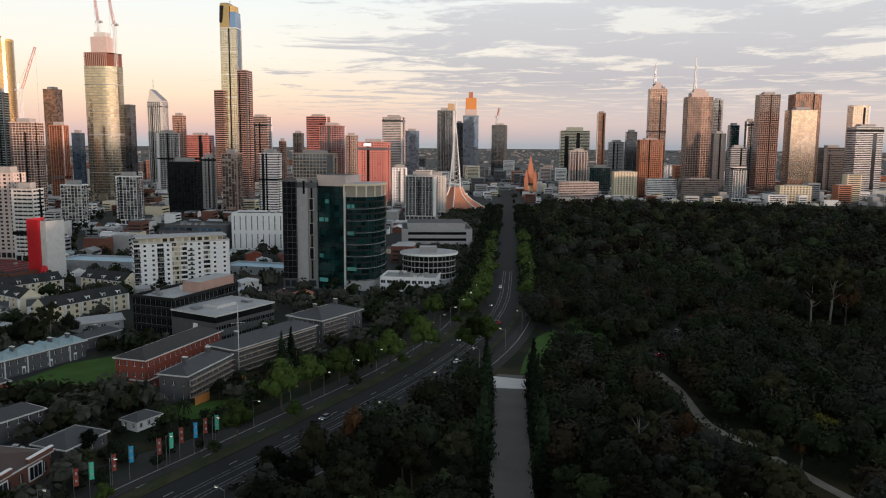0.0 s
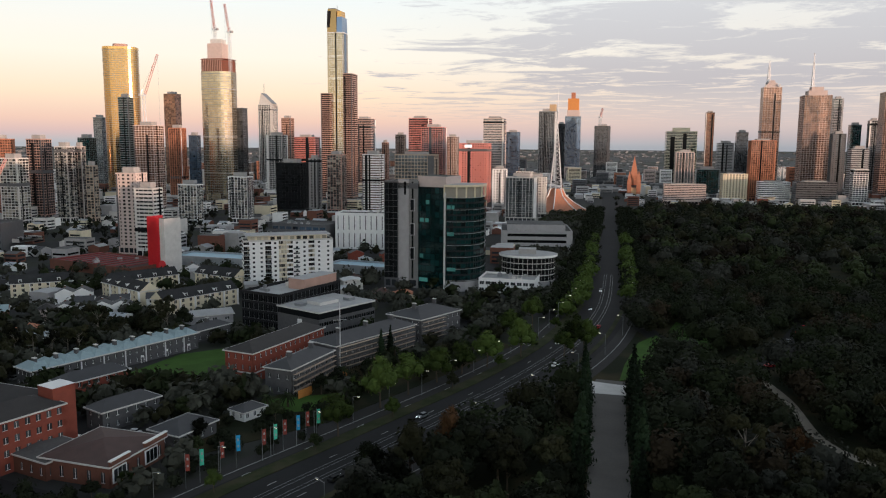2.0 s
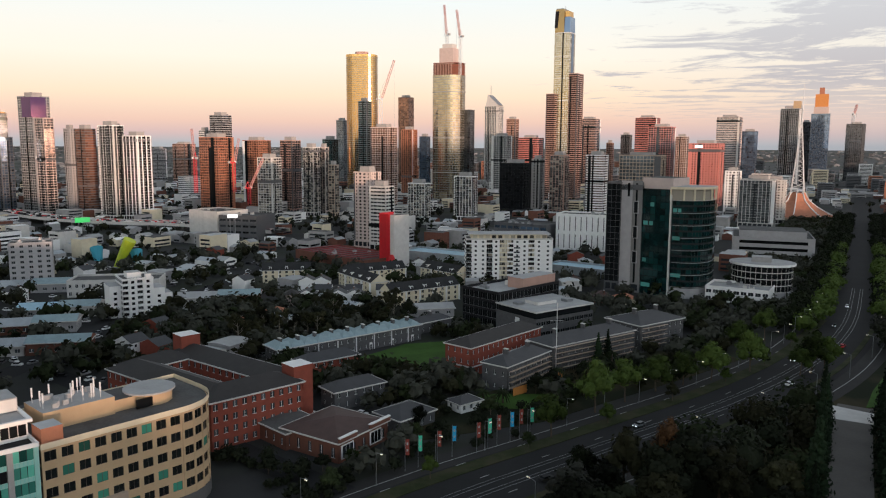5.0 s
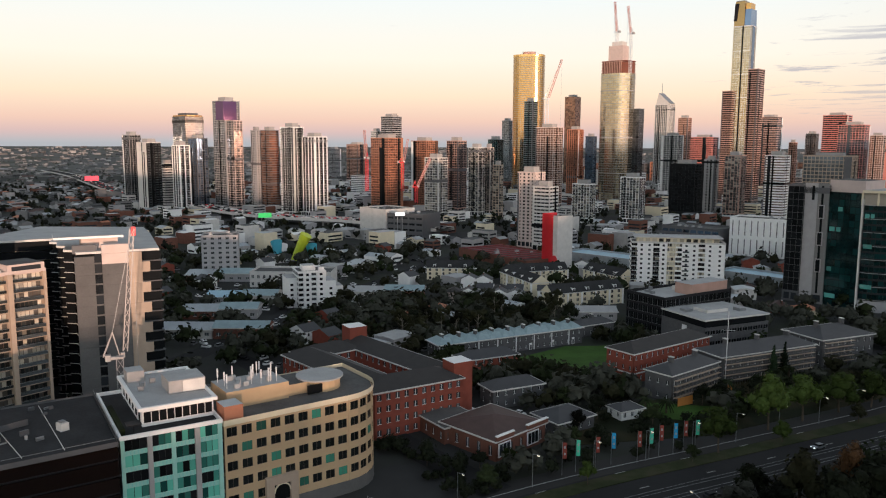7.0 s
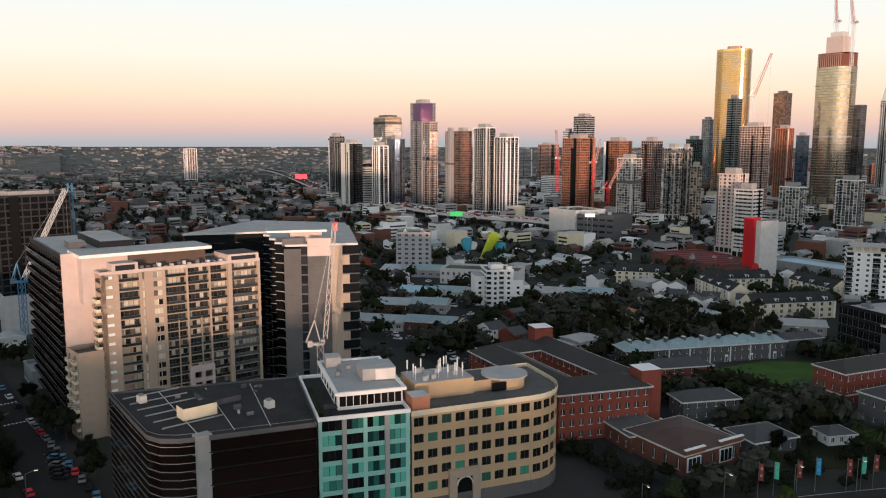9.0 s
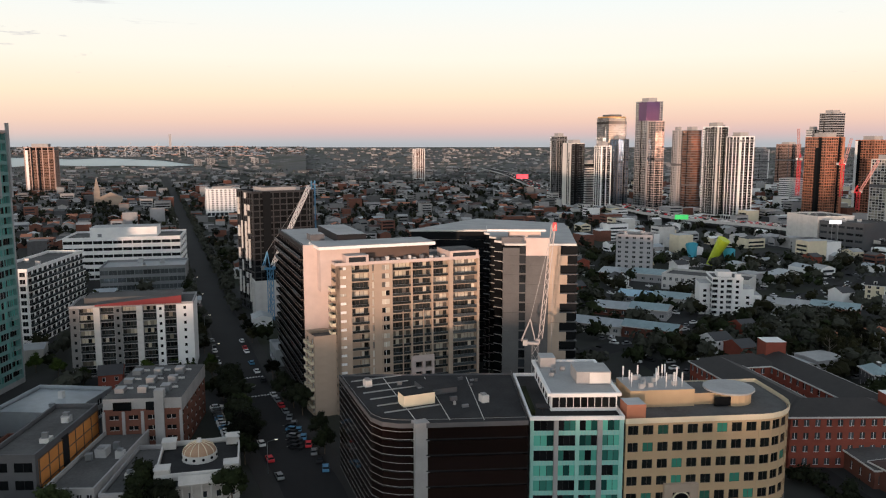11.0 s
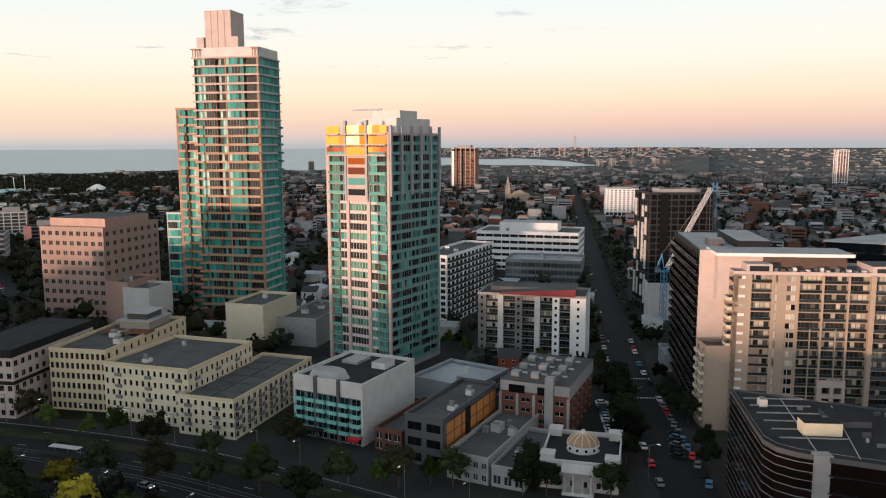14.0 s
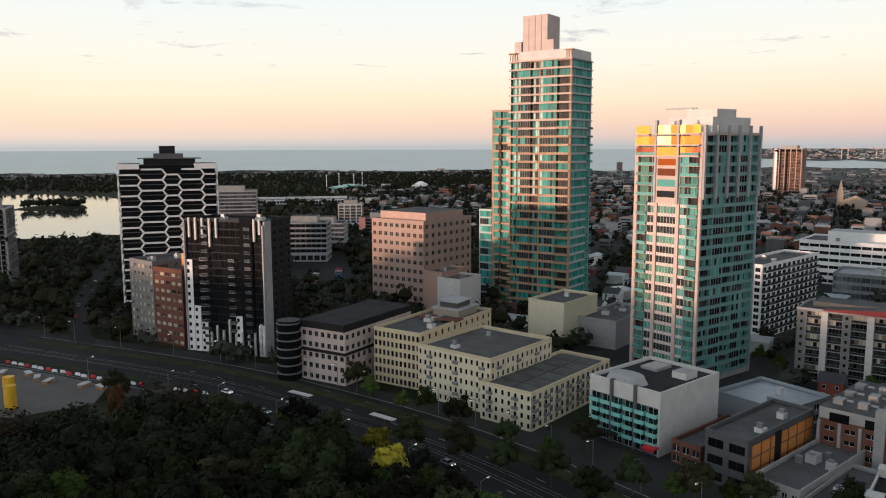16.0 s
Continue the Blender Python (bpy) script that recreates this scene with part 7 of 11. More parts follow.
def barracks(name, label, a, rot, w, d, h, floors, wall, roof, rise, bay=3.4, win=(1.1, 1.6, 1.0), glz="glass_grey", frame="white_paint", sides_on=(0, 1, 3), chimneys=0, gable=False):
    b = front(a, rot, w)
    t = building(name, label, a, b, d, h, floors, wall, {k: (bay, *win, glz, frame) for k in sides_on}, parapet=0.05, clutter=0)
    s = Shape()
    s.gable(-w / 2, w / 2, -d / 2, d / 2, h + 0.05, rise, roof, wall if gable else roof, 0.5, 0 if gable else d / 2)
    part("roof", s, t)
    for i in range(chimneys):
        u = -w / 2 + (i + 0.5) * w / chimneys
        part("chimney", Shape().box(u - 0.5, u + 0.5, -0.9, 0.9, h + rise * 0.5, h + rise + 1.6, wall).box(u - 0.6, u + 0.6, -1, 1, h + rise + 1.6, h + rise + 1.85, "pale_concrete"), t)
    ev = Shape().box(-w / 2 - 0.55, w / 2 + 0.55, -d / 2 - 0.6, -d / 2 - 0.4, h - 0.3, h + 0.12, "pale_concrete").box(-w / 2 - 0.55, w / 2 + 0.55, d / 2 + 0.4, d / 2 + 0.6, h - 0.3, h + 0.12, "pale_concrete")
    part("eave", ev.box(-w / 2 - 0.75, -w / 2 - 0.55, -d / 2 - 0.6, d / 2 + 0.6, h - 0.3, h + 0.12, "pale_concrete").box(w / 2 + 0.55, w / 2 + 0.75, -d / 2 - 0.6, d / 2 + 0.6, h - 0.3, h + 0.12, "pale_concrete"), t)
    return t


# pale townhouse terraces beyond the barracks
for a, rot, w, d, h in (((-190, 364), 61, 46, 11, 8.6), ((-246, 416), 52, 38, 11, 8.2), ((-253, 413), -33.7, 44, 11, 8.2), ((-300, 398), 34, 30, 11, 8), ((-216, 455), -24, 34, 12, 8)):
    tr = barracks("townhouse_terrace", "cream townhouse terrace with a dark pitched roof and dormers", a, rot, w, d, h, 3, "cream", "dark_roof", 4.4, 4.6, (1.5, 1.7, 0.7), "glass_black", "pale_concrete", (0,), gable=True)
    k = int(w / 9)
    for j in range(k):
        u = -w / 2 + (j + 0.5) * w / k
        part("dormer", Shape().box(u - 0.9, u + 0.9, -d / 2 + 0.6, -1.5, h + 0.2, h + 2.4, "white_paint", "dark_roof").box(u - 0.55, u + 0.55, -d / 2 + 0.54, -d / 2 + 0.6, h + 0.9, h + 2.0, "glass_black"), tr, "white gabled dormer")
        part("party_wall", Shape().box(u + w / k / 2 - 0.2, u + w / k / 2 + 0.2, -d / 2 - 1.2, -d / 2, 0, h, "white_paint"), tr)

lr = barracks("barracks_row", "long bluestone barracks row with a pale slate roof", (-180, 247), 63.0, 72, 11, 7.0, 2, "bluestone", "blue_slate", 1.4, 3.1, (0.9, 1.5, 0.9), chimneys=9)
for i in range(12):
    u = -33 + i * 6
    zr = Shape()
    k = [(u - 3, -5.9, 7.1), (u + 3, -5.9, 7.1), (u + 3, 5.9, 7.1), (u - 3, 5.9, 7.1)]
    r0, r1 = (u, -2.4, 9.3), (u, 2.4, 9.3)
    zr.face([k[0], k[1], r0], "blue_slate").face([k[1], k[2], r1, r0], "blue_slate").face([k[2], k[3], r1], "blue_slate").face([k[3], k[0], r0, r1], "blue_slate")
    part("roof_hip", zr, lr)
for u in (-26, -14.5, 8.5, 20, 31):
    part("door", Shape().box(u - 0.7, u + 0.7, -5.62, -5.5, 0, 3.0, "white_paint").box(u - 0.5, u + 0.5, -5.66, -5.62, 0.1, 2.2, "dark_grey"), lr, "white panelled door")
for i in range(8):
    part("downpipe", Shape().box(-36 + i * 9.2, -35.5 + i * 9.2, -5.7, -5.4, 0, 6.3, "steel_white"), lr)
barracks("barracks_annex", "small bluestone annex with a slate roof", (-152, 320), 66.5, 20, 9, 5, 1, "bluestone", "slate", 2.2, 4, chimneys=1)
barracks("barracks_block", "red brick barracks wing with a dark hipped roof", (-146, 168), 67, 31, 14, 14.6, 4, "red_brick", "dark_tile", 3.0, 3.2, (1.5, 1.9, 0.9), frame="white_paint")
barracks("barracks_block", "long red brick barracks range with a dark roof", (-199.5, 181), -13.7, 53, 14, 14.6, 4, "red_brick", "dark_tile", 3.0, 3.2, (1.5, 1.9, 0.9), frame="white_paint")
barracks("barracks_block", "red brick rear range with a dark hipped roof", (-197, 206), -13.7, 52, 13, 14.2, 4, "red_brick", "dark_tile", 3.0, 3.4, (1.5, 1.9, 0.9), frame="white_paint")
barracks("barracks_block", "red brick link range closing a court", (-190, 184), 76, 22, 12, 14.2, 4, "red_brick", "dark_tile", 2.8, 3.4, (1.5, 1.9, 0.9), frame="white_paint")
roof_box("white-topped red brick stair tower", -139, 201, 0, 7, 7, 18.5, 67, "red_brick", "white_paint", "stair_tower", "tower")
roof_box("white-railed red brick roof tower", -194, 212, 0, 7, 7, 20, 67, "red_brick", "white_paint", "stair_tower", "tower")
barracks("barracks_block", "dark slate-roofed bluestone block", (-132, 212), 62, 20, 9, 6.5, 2, "bluestone", "slate", 2.6, 3.6)
barracks("barracks_block", "narrow red brick range with skylights", (-160, 236), 62, 24, 9, 6.5, 2, "red_brick", "slate", 2.6, 3.6)
barracks("gatehouse", "low brown brick hall with a brown hipped roof", (-108.5, 176), 80, 22, 22, 6.0, 1, "brick_brown", "brown_tile", 2.4, 4.2, (1.4, 3.0, 1.2), frame="white_paint")
barracks("gatehouse", "small brown brick entrance wing with white trim", (-150, 186), -20, 24, 14, 5.2, 1, "brick_brown", "roof_felt", 0.8, 4, (1.2, 2.2, 1.2), frame="white_paint")
barracks("gatehouse", "dark slate-roofed low hall", (-103, 203), 70, 15, 12, 4.2, 1, "bluestone", "slate", 2.6, 4)
barracks("cottage", "white walled cottage with a dark roof", (-93, 227), 62, 9, 7, 3.2, 1, "white_paint", "slate", 1.8, 3)
gh = bpy.data.objects["gatehouse"]
for u in (-7.5, 5.0):
    part("tall_window", Shape().box(u - 2.6, u + 2.6, -11.3, -11.05, 1.0, 5.0, "white_paint").box(u - 2.2, u - 0.9, -11.36, -11.3, 1.4, 4.7, "glass_dark").box(u - 0.65, u + 0.65, -11.36, -11.3, 1.4, 4.7, "glass_dark").box(u + 0.9, u + 2.2, -11.36, -11.3, 1.4, 4.7, "glass_dark"), gh, "white framed triple window")
part("stepped_parapet", Shape().box(-11.3, -4, -11.8, -11.1, 6.2, 7.4, "brick_brown").box(-11.4, -3.9, -11.9, -11.0, 7.4, 7.7, "white_paint"), gh, "brick parapet with white coping")
part("stepped_parapet", Shape().box(2, 11.3, -11.8, -11.1, 6.2, 7.4, "brick_brown").box(1.9, 11.4, -11.9, -11.0, 7.4, 7.7, "white_paint"), gh, "brick parapet with white coping")
mu = barracks("barracks_block", "red brick three-storey museum with a dark roof", (-105.2, 266.6), 72.6, 47, 13, 11.4, 3, "red_brick", "dark_tile", 2.8, 3.2, (1.0, 1.7, 1.0), frame="white_paint")
part("stone_band", Shape().box(-23.6, 23.6, -6.7, -6.5, 3.5, 4.0, "pale_concrete").box(-23.7, -23.5, -6.5, 6.5, 3.5, 4.0, "pale_concrete"), mu)
sc = barracks("barracks_block", "bluestone barracks with scaffolding and slate roof", (-86.5, 254.5), 75, 29, 11, 9.5, 2, "bluestone", "slate", 2.6, 3.6, chimneys=2)
s2 = barracks("barracks_block", "bluestone central barracks wrapped in scaffolding", (-78.5, 285), 60, 48, 14, 10.5, 2, "bluestone", "slate", 3.0, 3.6, chimneys=3)
s3 = barracks("barracks_block", "bluestone end pavilion with a hipped slate roof", (-53, 333), 59, 29, 20, 11, 3, "bluestone", "slate", 3.4, 3.6, chimneys=2)
def scaffold(label, a, rot, w, h):
    t = thing("scaffold", label, "scaffold", pose(a[0], a[1], 0, 0, 0, rot))
    po = Shape()
    for i in range(int(w / 2.4) + 1):
        for y in (0, -1.2):
            po.beam((i * 2.4, y, 0), (i * 2.4, y, h), 0.05, "steel_grey")
    part("standard", po, t)
    for k in range(int(h / 2)):
        part("deck", Shape().box(0, w, -1.2, 0, 2 + k * 2 - 0.06, 2 + k * 2, "beige"), t)
        part("guard_rail", Shape().beam((0, -1.2, 3 + k * 2), (w, -1.2, 3 + k * 2), 0.04, "steel_grey"), t)
    return t
scaffold("steel scaffolding along a bluestone wall", (-77.6, 284.4), 60, 46, 11)
scaffold("steel scaffolding on a pavilion wall", (-52.2, 332.4), 59, 16, 11)
scaffold("steel scaffolding on a low bluestone wing", (-85.7, 254.2), 75, 28, 9)
for a, w, h in (((-85, 252), 8, 3.2), ((-79, 270), 11, 3.2), ((-68, 298), 9, 3.0)):
    t = thing("hoarding", "orange plywood hoarding round building works", "hoarding", pose(*a, 0, 0, 0, 66))
    for i in range(int(w / 1.2)):
        part("panel", Shape().box(i * 1.2, i * 1.2 + 1.17, -2.2, -2.1, 0, h, "orange_panel"), t)
    part("rail", Shape().box(0, w, -2.1, -2.0, 1, 1.15, "beige"), t)
fp = thing("flagpole", "tall white flagpole with a yardarm", "flagpole", pose(-77, 285, 0))
part("pole", Shape().beam((0, 0, 0), (0, 0, 28), 0.22, "steel_white", 0.1, 8), fp)
part("yard", Shape().beam((-2.4, -1, 21), (2.4, 1, 21), 0.08, "steel_white"), fp)
# modern offices behind the barracks
building("office_block", "black glass office with a flat grey roof", (-122, 344.5), front((-122, 344.5), 68, 47), 24, 17.2, 4, "black_metal", {0: (3, 2.8, 3.2, 0.6, "glass_black", "steel_grey"), 1: (3, 2.8, 3.2, 0.6, "glass_black", "steel_grey"), 3: (3, 2.8, 3.2, 0.6, "glass_black", "steel_grey")}, clutter=6, roof="pale_roof")
roof_box("brown brick plant room on a flat office roof", -116, 378, 16.8, 26, 10, 5, 68, "brown_stone", "pale_roof")
mo = building("office_block", "grey precast office with a glazed attic and flat roof", (-99, 330.6), front((-99, 330.6), 60, 37), 28, 9.6, 2, "bluestone", {0: (3, 2.6, 1.8, 1.6, "glass_black", "steel_grey")}, clutter=0, roof="pale_roof", parapet=0.1)
part("attic", Shape().box(-17.6, 17.6, -13.2, 13.2, 9.3, 12.6, "glass_black").box(-18.8, 18.8, -14.3, 14.3, 12.6, 13.3, "pale_concrete", "pale_roof"), mo, "glazed attic storey under a flat roof")
part("roof_unit", Shape().box(-8, 4, -4, 5, 13.3, 14.8, "pale_concrete", "pale_roof").box(-15, -11, 2, 6, 13.3, 14.4, "steel_grey").box(9, 13, -6, -2, 13.3, 14.6, "steel_grey"), mo)
part("emblem", Shape().prism([(-18.9, -3), (-18.5, -3), (-18.5, 0), (-18.9, 0)], 5.4, 8.6, "white_paint", shrink=0.85), mo, "white shield emblem")
barracks("shed", "low pale shed with a ridged roof beside the barracks", (-172, 348), 35, 24, 12, 4.4, 1, "grey_stone", "pale_roof", 2.0, 6, (2, 1.4, 1.6), gable=True)
# white apartments and small blocks in the western streets
ws_cols = [(0, 3.0, "niche", "white_paint", 0.95, 1.2, ("glass_black", "glass_grey"), None), (3.0, 7.0, "wall", "white_paint", (1.2, 2.8, 0.9, 2.3, ("glass_black",))), (7.0, 10.0, "niche", "white_paint", 0.95, 1.4, ("glass_black", "glass_grey"), None), (10.0, 15, "wall", "white_paint", (1.6, 3.2, 0.9, 2.3, ("glass_black",)))]
ws, _ = bay_tower("apartment_block", "white stepped apartment block with small balconies", -304, 296, 15, 18, 19.5, 57, 7, {0: ws_cols, 1: [(0, 9, "wall", "white_paint", (3, 5, 0.9, 2.2, ("glass_black",))), (9, 18, "wall", "white_paint", (3, 5, 0.9, 2.2, ("glass_black",)))]}, ("white_paint", "glass_grey"), 0.3,
                  [(0, 1.5, balcony_mesh(2.8, 0.9, "white_paint", "white_paint", 0.9), 0, 6), (0, 8.5, balcony_mesh(2.8, 0.9, "white_paint", "white_paint", 0.9), 0, 6)], 3, 59, coping="white_paint")
for u0, u1, v0, v1, h in ((-13, -7.6, -5, 9, 16.4), (7.6, 13.5, -7, 8, 14.2), (13.5, 18, -4, 8, 10.6)):
    part("side_wing", Shape().box(u0, u1, v0, v1, 0, h, "white_paint", "pale_roof"), ws)
    for k in range(int(h / 2.9)):
        part("wing_window", Shape().box((u0 + u1) / 2 - 0.8, (u0 + u1) / 2 + 0.8, v0 - 0.06, v0 + 0.1, 1.0 + k * 2.75, 2.3 + k * 2.75, "glass_black"), ws)
part("roof_house", Shape().box(-4, 3, -3, 5, 19.5, 22.4, "white_paint", "pale_roof"), ws)
part("roof_turret", Shape().box(4, 6.6, -8, -5, 19.5, 22.0, "white_paint", "pale_roof"), ws)
building("office_block", "grey narrow tower block with a pale roof box", (-432, 322), (-416, 340), 18, 26, 8, "grey_stone", {0: (5, 2, 1.5, 1, W_, "grey_stone")}, clutter=3)
building("warehouse", "pale low brick hall with arched parapet", (-372, 312), (-330, 340), 22, 9, 2, "pale_concrete", {0: (3.6, 1.4, 2, 1, W_, F_)}, clutter=2)
for i, (a, b, d, m) in enumerate((((-305, 202), (-264, 231), 14, "tin_roof"), ((-330, 232), (-300, 256), 16, "tin_roof"), ((-350, 262), (-318, 285), 18, "blue_roof"), ((-300, 320), (-262, 345), 16, "pale_roof"), ((-420, 300), (-385, 325), 22, "tin_roof"))):
    w = math.hypot(b[0] - a[0], b[1] - a[1])
    for j in range(2):
        q = math.degrees(math.atan2(b[1] - a[1], b[0] - a[0]))
        k = front(a, q, j * w / 2)
        barracks("warehouse", "low workshop shed with a ridged metal roof", k, q, w / 2 - 0.4, d - 2 * j, 4.2 + j, 1, ("pale_concrete", "brick_brown", "grey_stone")[(i + j) % 3], (m, "blue_slate")[j], 2.2, 5, (2.0, 1.6, 1.4), gable=True)


def horn(x, y, rot, h, m, label):
    """A leaning sound tube by the freeway."""
    t = thing("tunnel_sculpture", label, "sculpture", pose(x, y, 0, 0, 0, rot), "roadside sculptures")
    s = Shape()
    for i in range(8):
        a, b = i / 8, (i + 1) / 8
        s.beam((a * h * 0.55, 0, a * h), (b * h * 0.55, 0, b * h), 2.2 + a * 2.4, m, 2.2 + b * 2.4, 10)
    part("shell", s, t)
    part("foot", Shape().tube(0, 0, 2.6, 2.6, -1, 0.8, "concrete", 10), t)
    return t


M["lime"] = mat("lime", (0.45, 0.55, 0.03), 0.5, var=0.3)
M["cyan"] = mat("cyan", (0.02, 0.28, 0.38), 0.5, var=0.2)
horn(-432, 405, 20, 20, "lime", "yellow-green leaning tube sculpture beside the freeway")
horn(-452, 408, 150, 12, "cyan", "blue leaning tube sculpture beside the freeway")
horn(-421, 415, 150, 11, "cyan", "small blue tube sculpture beside the freeway")

# ---- city towers ----
tower("office_tower", "pale banded office tower beyond the park", 780.9, 1451.4, 47.9, 40.7, 127.4, -5, "white_paint", "glass_dark", "band", 4, 3.6)
tower("office_tower", "pale glazed upper tower behind a banded office block", 811.4, 1537.4, 31.4, 26.7, 171.0, -5, "pale_concrete", "glass_rose", "grid", 4, 3.6, top=0)
tower("office_tower", "mirror glass office tower reflecting the dawn", 630.8, 1387.8, 43.2, 36.7, 154.0, -5, "steel_grey", "glass_rose", "curtain", 4, 3.6, sign=None)
tower("office_tower", "brown granite office tower with dark glazing", 694.2, 1515.2, 47.1, 40.0, 189.8, -5, "brown_stone", "glass_bronze", "fins", 4, 3.6)
tower("office_tower", "brown concrete tower with a close window grid", 616.2, 1498.4, 36.5, 31.0, 187.3, -5, "brown_stone", "glass_dark", "grid", 3.5, 3.6)
tower("office_tower", "stepped stone and glass tower with a lattice mast", 522.7, 1618.8, 49.8, 42.3, 189.4, -5, "pink_stone", "glass_bronze", "grid", 5, 3.6, top=9)
tower("office_tower", "grey tower standing behind a stepped stone tower", 644.6, 1851.9, 20.4, 17.3, 197.4, -5, "grey_stone", "glass_grey", "band", 4, 3.6)
tower("office_tower", "green glazed office block among towers", 628.1, 1698.6, 20.4, 17.3, 135.7, -5, "steel_grey", "glass_teal_dark", "curtain", 4, 3.6)
tower("office_tower", "dark glazed office block with pale panels", 534.4, 1521.1, 22.9, 19.5, 114.3, -5, "dark_grey", "glass_grey", "punched", 6, 3.6)
tower("office_tower", "grey office block with ribbon windows near the park", 525.9, 1399.1, 27.0, 22.9, 87.5, -5, "grey_stone", "glass_dark", "ribbon", 4, 3.6)
tower("office_tower", "slim grey office tower behind a brown tower", 639.7, 1638.6, 16.6, 14.1, 142.5, -5, "grey_stone", "glass_dark", "grid", 4, 3.6)
tower("office_tower", "stone and red glass tower with a pinnacled crown", 467.6, 1726.0, 36.1, 30.7, 212.7, -5, "pink_stone", "glass_bronze", "grid", 5, 3.6, top=8)
tower("office_tower", "orange concrete hotel block with narrow windows", 357.0, 1352.6, 37.7, 32.0, 99.8, -5, "terracotta", "glass_bronze", "fins", 3.5, 3.6, top=3)
tower("apartment_tower", "slim dark apartment tower with rounded corners", 434.4, 2167.0, 21.2, 18.0, 179.8, -5, "dark_brown", "glass_bronze", "band", 4, 3.6)
tower("office_tower", "dark glazed office tower with a sloping top", 398.5, 1663.8, 22.1, 18.8, 118.8, -5, "dark_grey", "glass_dark", "curtain", 4, 3.6)
tower("office_tower", "grey office slab behind the city hotels", 391.3, 1773.3, 33.0, 28.1, 97.8, -5, "grey_stone", "glass_grey", "ribbon", 4, 3.6)
tower("office_tower", "cream office tower with a lit crown", 317.8, 1904.8, 67.8, 57.6, 124.6, -5, "cream", "glass_teal_dark", "band", 4, 3.6, top=9)
tower("office_tower", "pink stone office block over low shops", 240.3, 1393.2, 29.8, 25.3, 79.2, -5, "pink_stone", "glass_grey", "fins", 5, 3.6)
tower("office_tower", "green glazed low office block", 287.8, 1439.4, 37.6, 32.0, 49.4, -5, "steel_grey", "glass_teal_dark", "curtain", 4, 3.6)
tower("office_tower", "low pink market hall near the station", 216.9, 1248.9, 61.7, 30.9, 30.8, -5, "pink_stone", "glass_dark", "ribbon", 5, 3.6, top=2)
tower("office_tower", "cream low civic building near the park edge", 310.3, 1333.0, 38.1, 32.4, 45.1, -5, "cream", "glass_dark", "punched", 5, 3.6, top=2)
tower("office_tower", "grey low office with dark ribbon glazing", 411.3, 1254.5, 57.1, 28.6, 36.9, -5, "dark_grey", "glass_dark", "ribbon", 5, 3.6, top=2)
tower("office_tower", "white square office block by the park edge", 482.6, 1273.0, 20.9, 17.8, 55.7, -5, "white_paint", "glass_grey", "grid", 4, 3.6, top=2)
tower("office_tower", "long white office range beside the park", 362.6, 1295.7, 46.2, 23.1, 34.5, -5, "white_paint", "glass_dark", "ribbon", 4, 3.6, top=2)
tower("office_tower", "sandstone treasury block with tall windows", 554.5, 1227.5, 48.1, 19.2, 28.6, -5, "cream", "glass_dark", "punched", 5, 3.6, top=2)
tower("office_tower", "dark low office block beyond the gardens", 765.4, 1542.4, 37.8, 32.1, 89.0, -5, "dark_grey", "glass_dark", "ribbon", 4, 3.6)
tower("apartment_tower", "dark unfinished tower with a crane above it", 149.8, 2112.2, 40.6, 34.5, 142.1, -5, "dark_grey", "glass_dark", "balcony", 4, 3.6)
tower("office_tower", "blue glass tower with an orange unfinished crown", 82.1, 2389.4, 46.4, 39.4, 177.2, -5, "steel_grey", "glass_blue", "curtain", 4, 3.6, top=0)
tower("office_tower", "dark ribbed glass tower with a yellow top", 7.0, 1919.9, 43.0, 36.5, 171.3, -5, "steel_grey", "glass_dark", "fins", 4, 3.6)
tower("office_tower", "narrow dark tower between glass towers", 40.8, 2058.6, 19.8, 16.8, 145.9, -5, "dark_grey", "glass_dark", "curtain", 4, 3.6)
tower("office_tower", "white and pink twin-slab office tower", -110.1, 1718.4, 44.5, 37.8, 147.0, -5, "pink_stone", "glass_grey", "band", 4, 3.6)
tower("office_tower", "dark office tower beside a pink slab", -71.6, 1762.6, 29.0, 24.6, 119.0, -5, "dark_grey", "glass_blue", "curtain", 4, 3.6)
tower("office_tower", "red granite office tower with square windows", -108.2, 1217.4, 44.2, 37.6, 91.6, -5, "red_granite", "glass_dark", "punched", 4, 3.6, sign=(0, 0.2, 0.45, 6, 2))
tower("office_tower", "red granite office slab with a stepped top", -180.5, 1265.6, 35.0, 29.8, 117.2, -5, "red_granite", "glass_dark", "grid", 4, 3.6)
tower("office_tower", "dark red office tower with a flat crown", -240.8, 1501.2, 38.3, 32.6, 139.4, -5, "red_granite", "glass_dark", "band", 4, 3.6)
tower("office_tower", "pink stone tower between red slabs", -189.1, 1600.8, 23.0, 19.6, 106.1, -5, "pink_stone", "glass_bronze", "grid", 4, 3.6)
tower("office_tower", "narrow dark office tower by a red slab", -303.9, 1632.0, 18.5, 15.7, 110.2, -5, "dark_grey", "glass_dark", "fins", 4, 3.6)
tower("apartment_tower", "white lattice-fronted apartment block", -60.1, 1057.1, 17.9, 15.2, 56.6, -5, "white_paint", "glass_dark", "punched", 4, 3.6)
tower("apartment_tower", "grey apartment slab with dark balconies", -25.4, 916.4, 35.3, 30.0, 52.0, -5, "pale_concrete", "glass_grey", "balcony", 4, 3.1)
tower("apartment_tower", "pale apartment slab beside a grey slab", -8.4, 970.1, 21.5, 18.3, 49.8, -5, "pale_concrete", "glass_room", "punched", 4, 3.1)
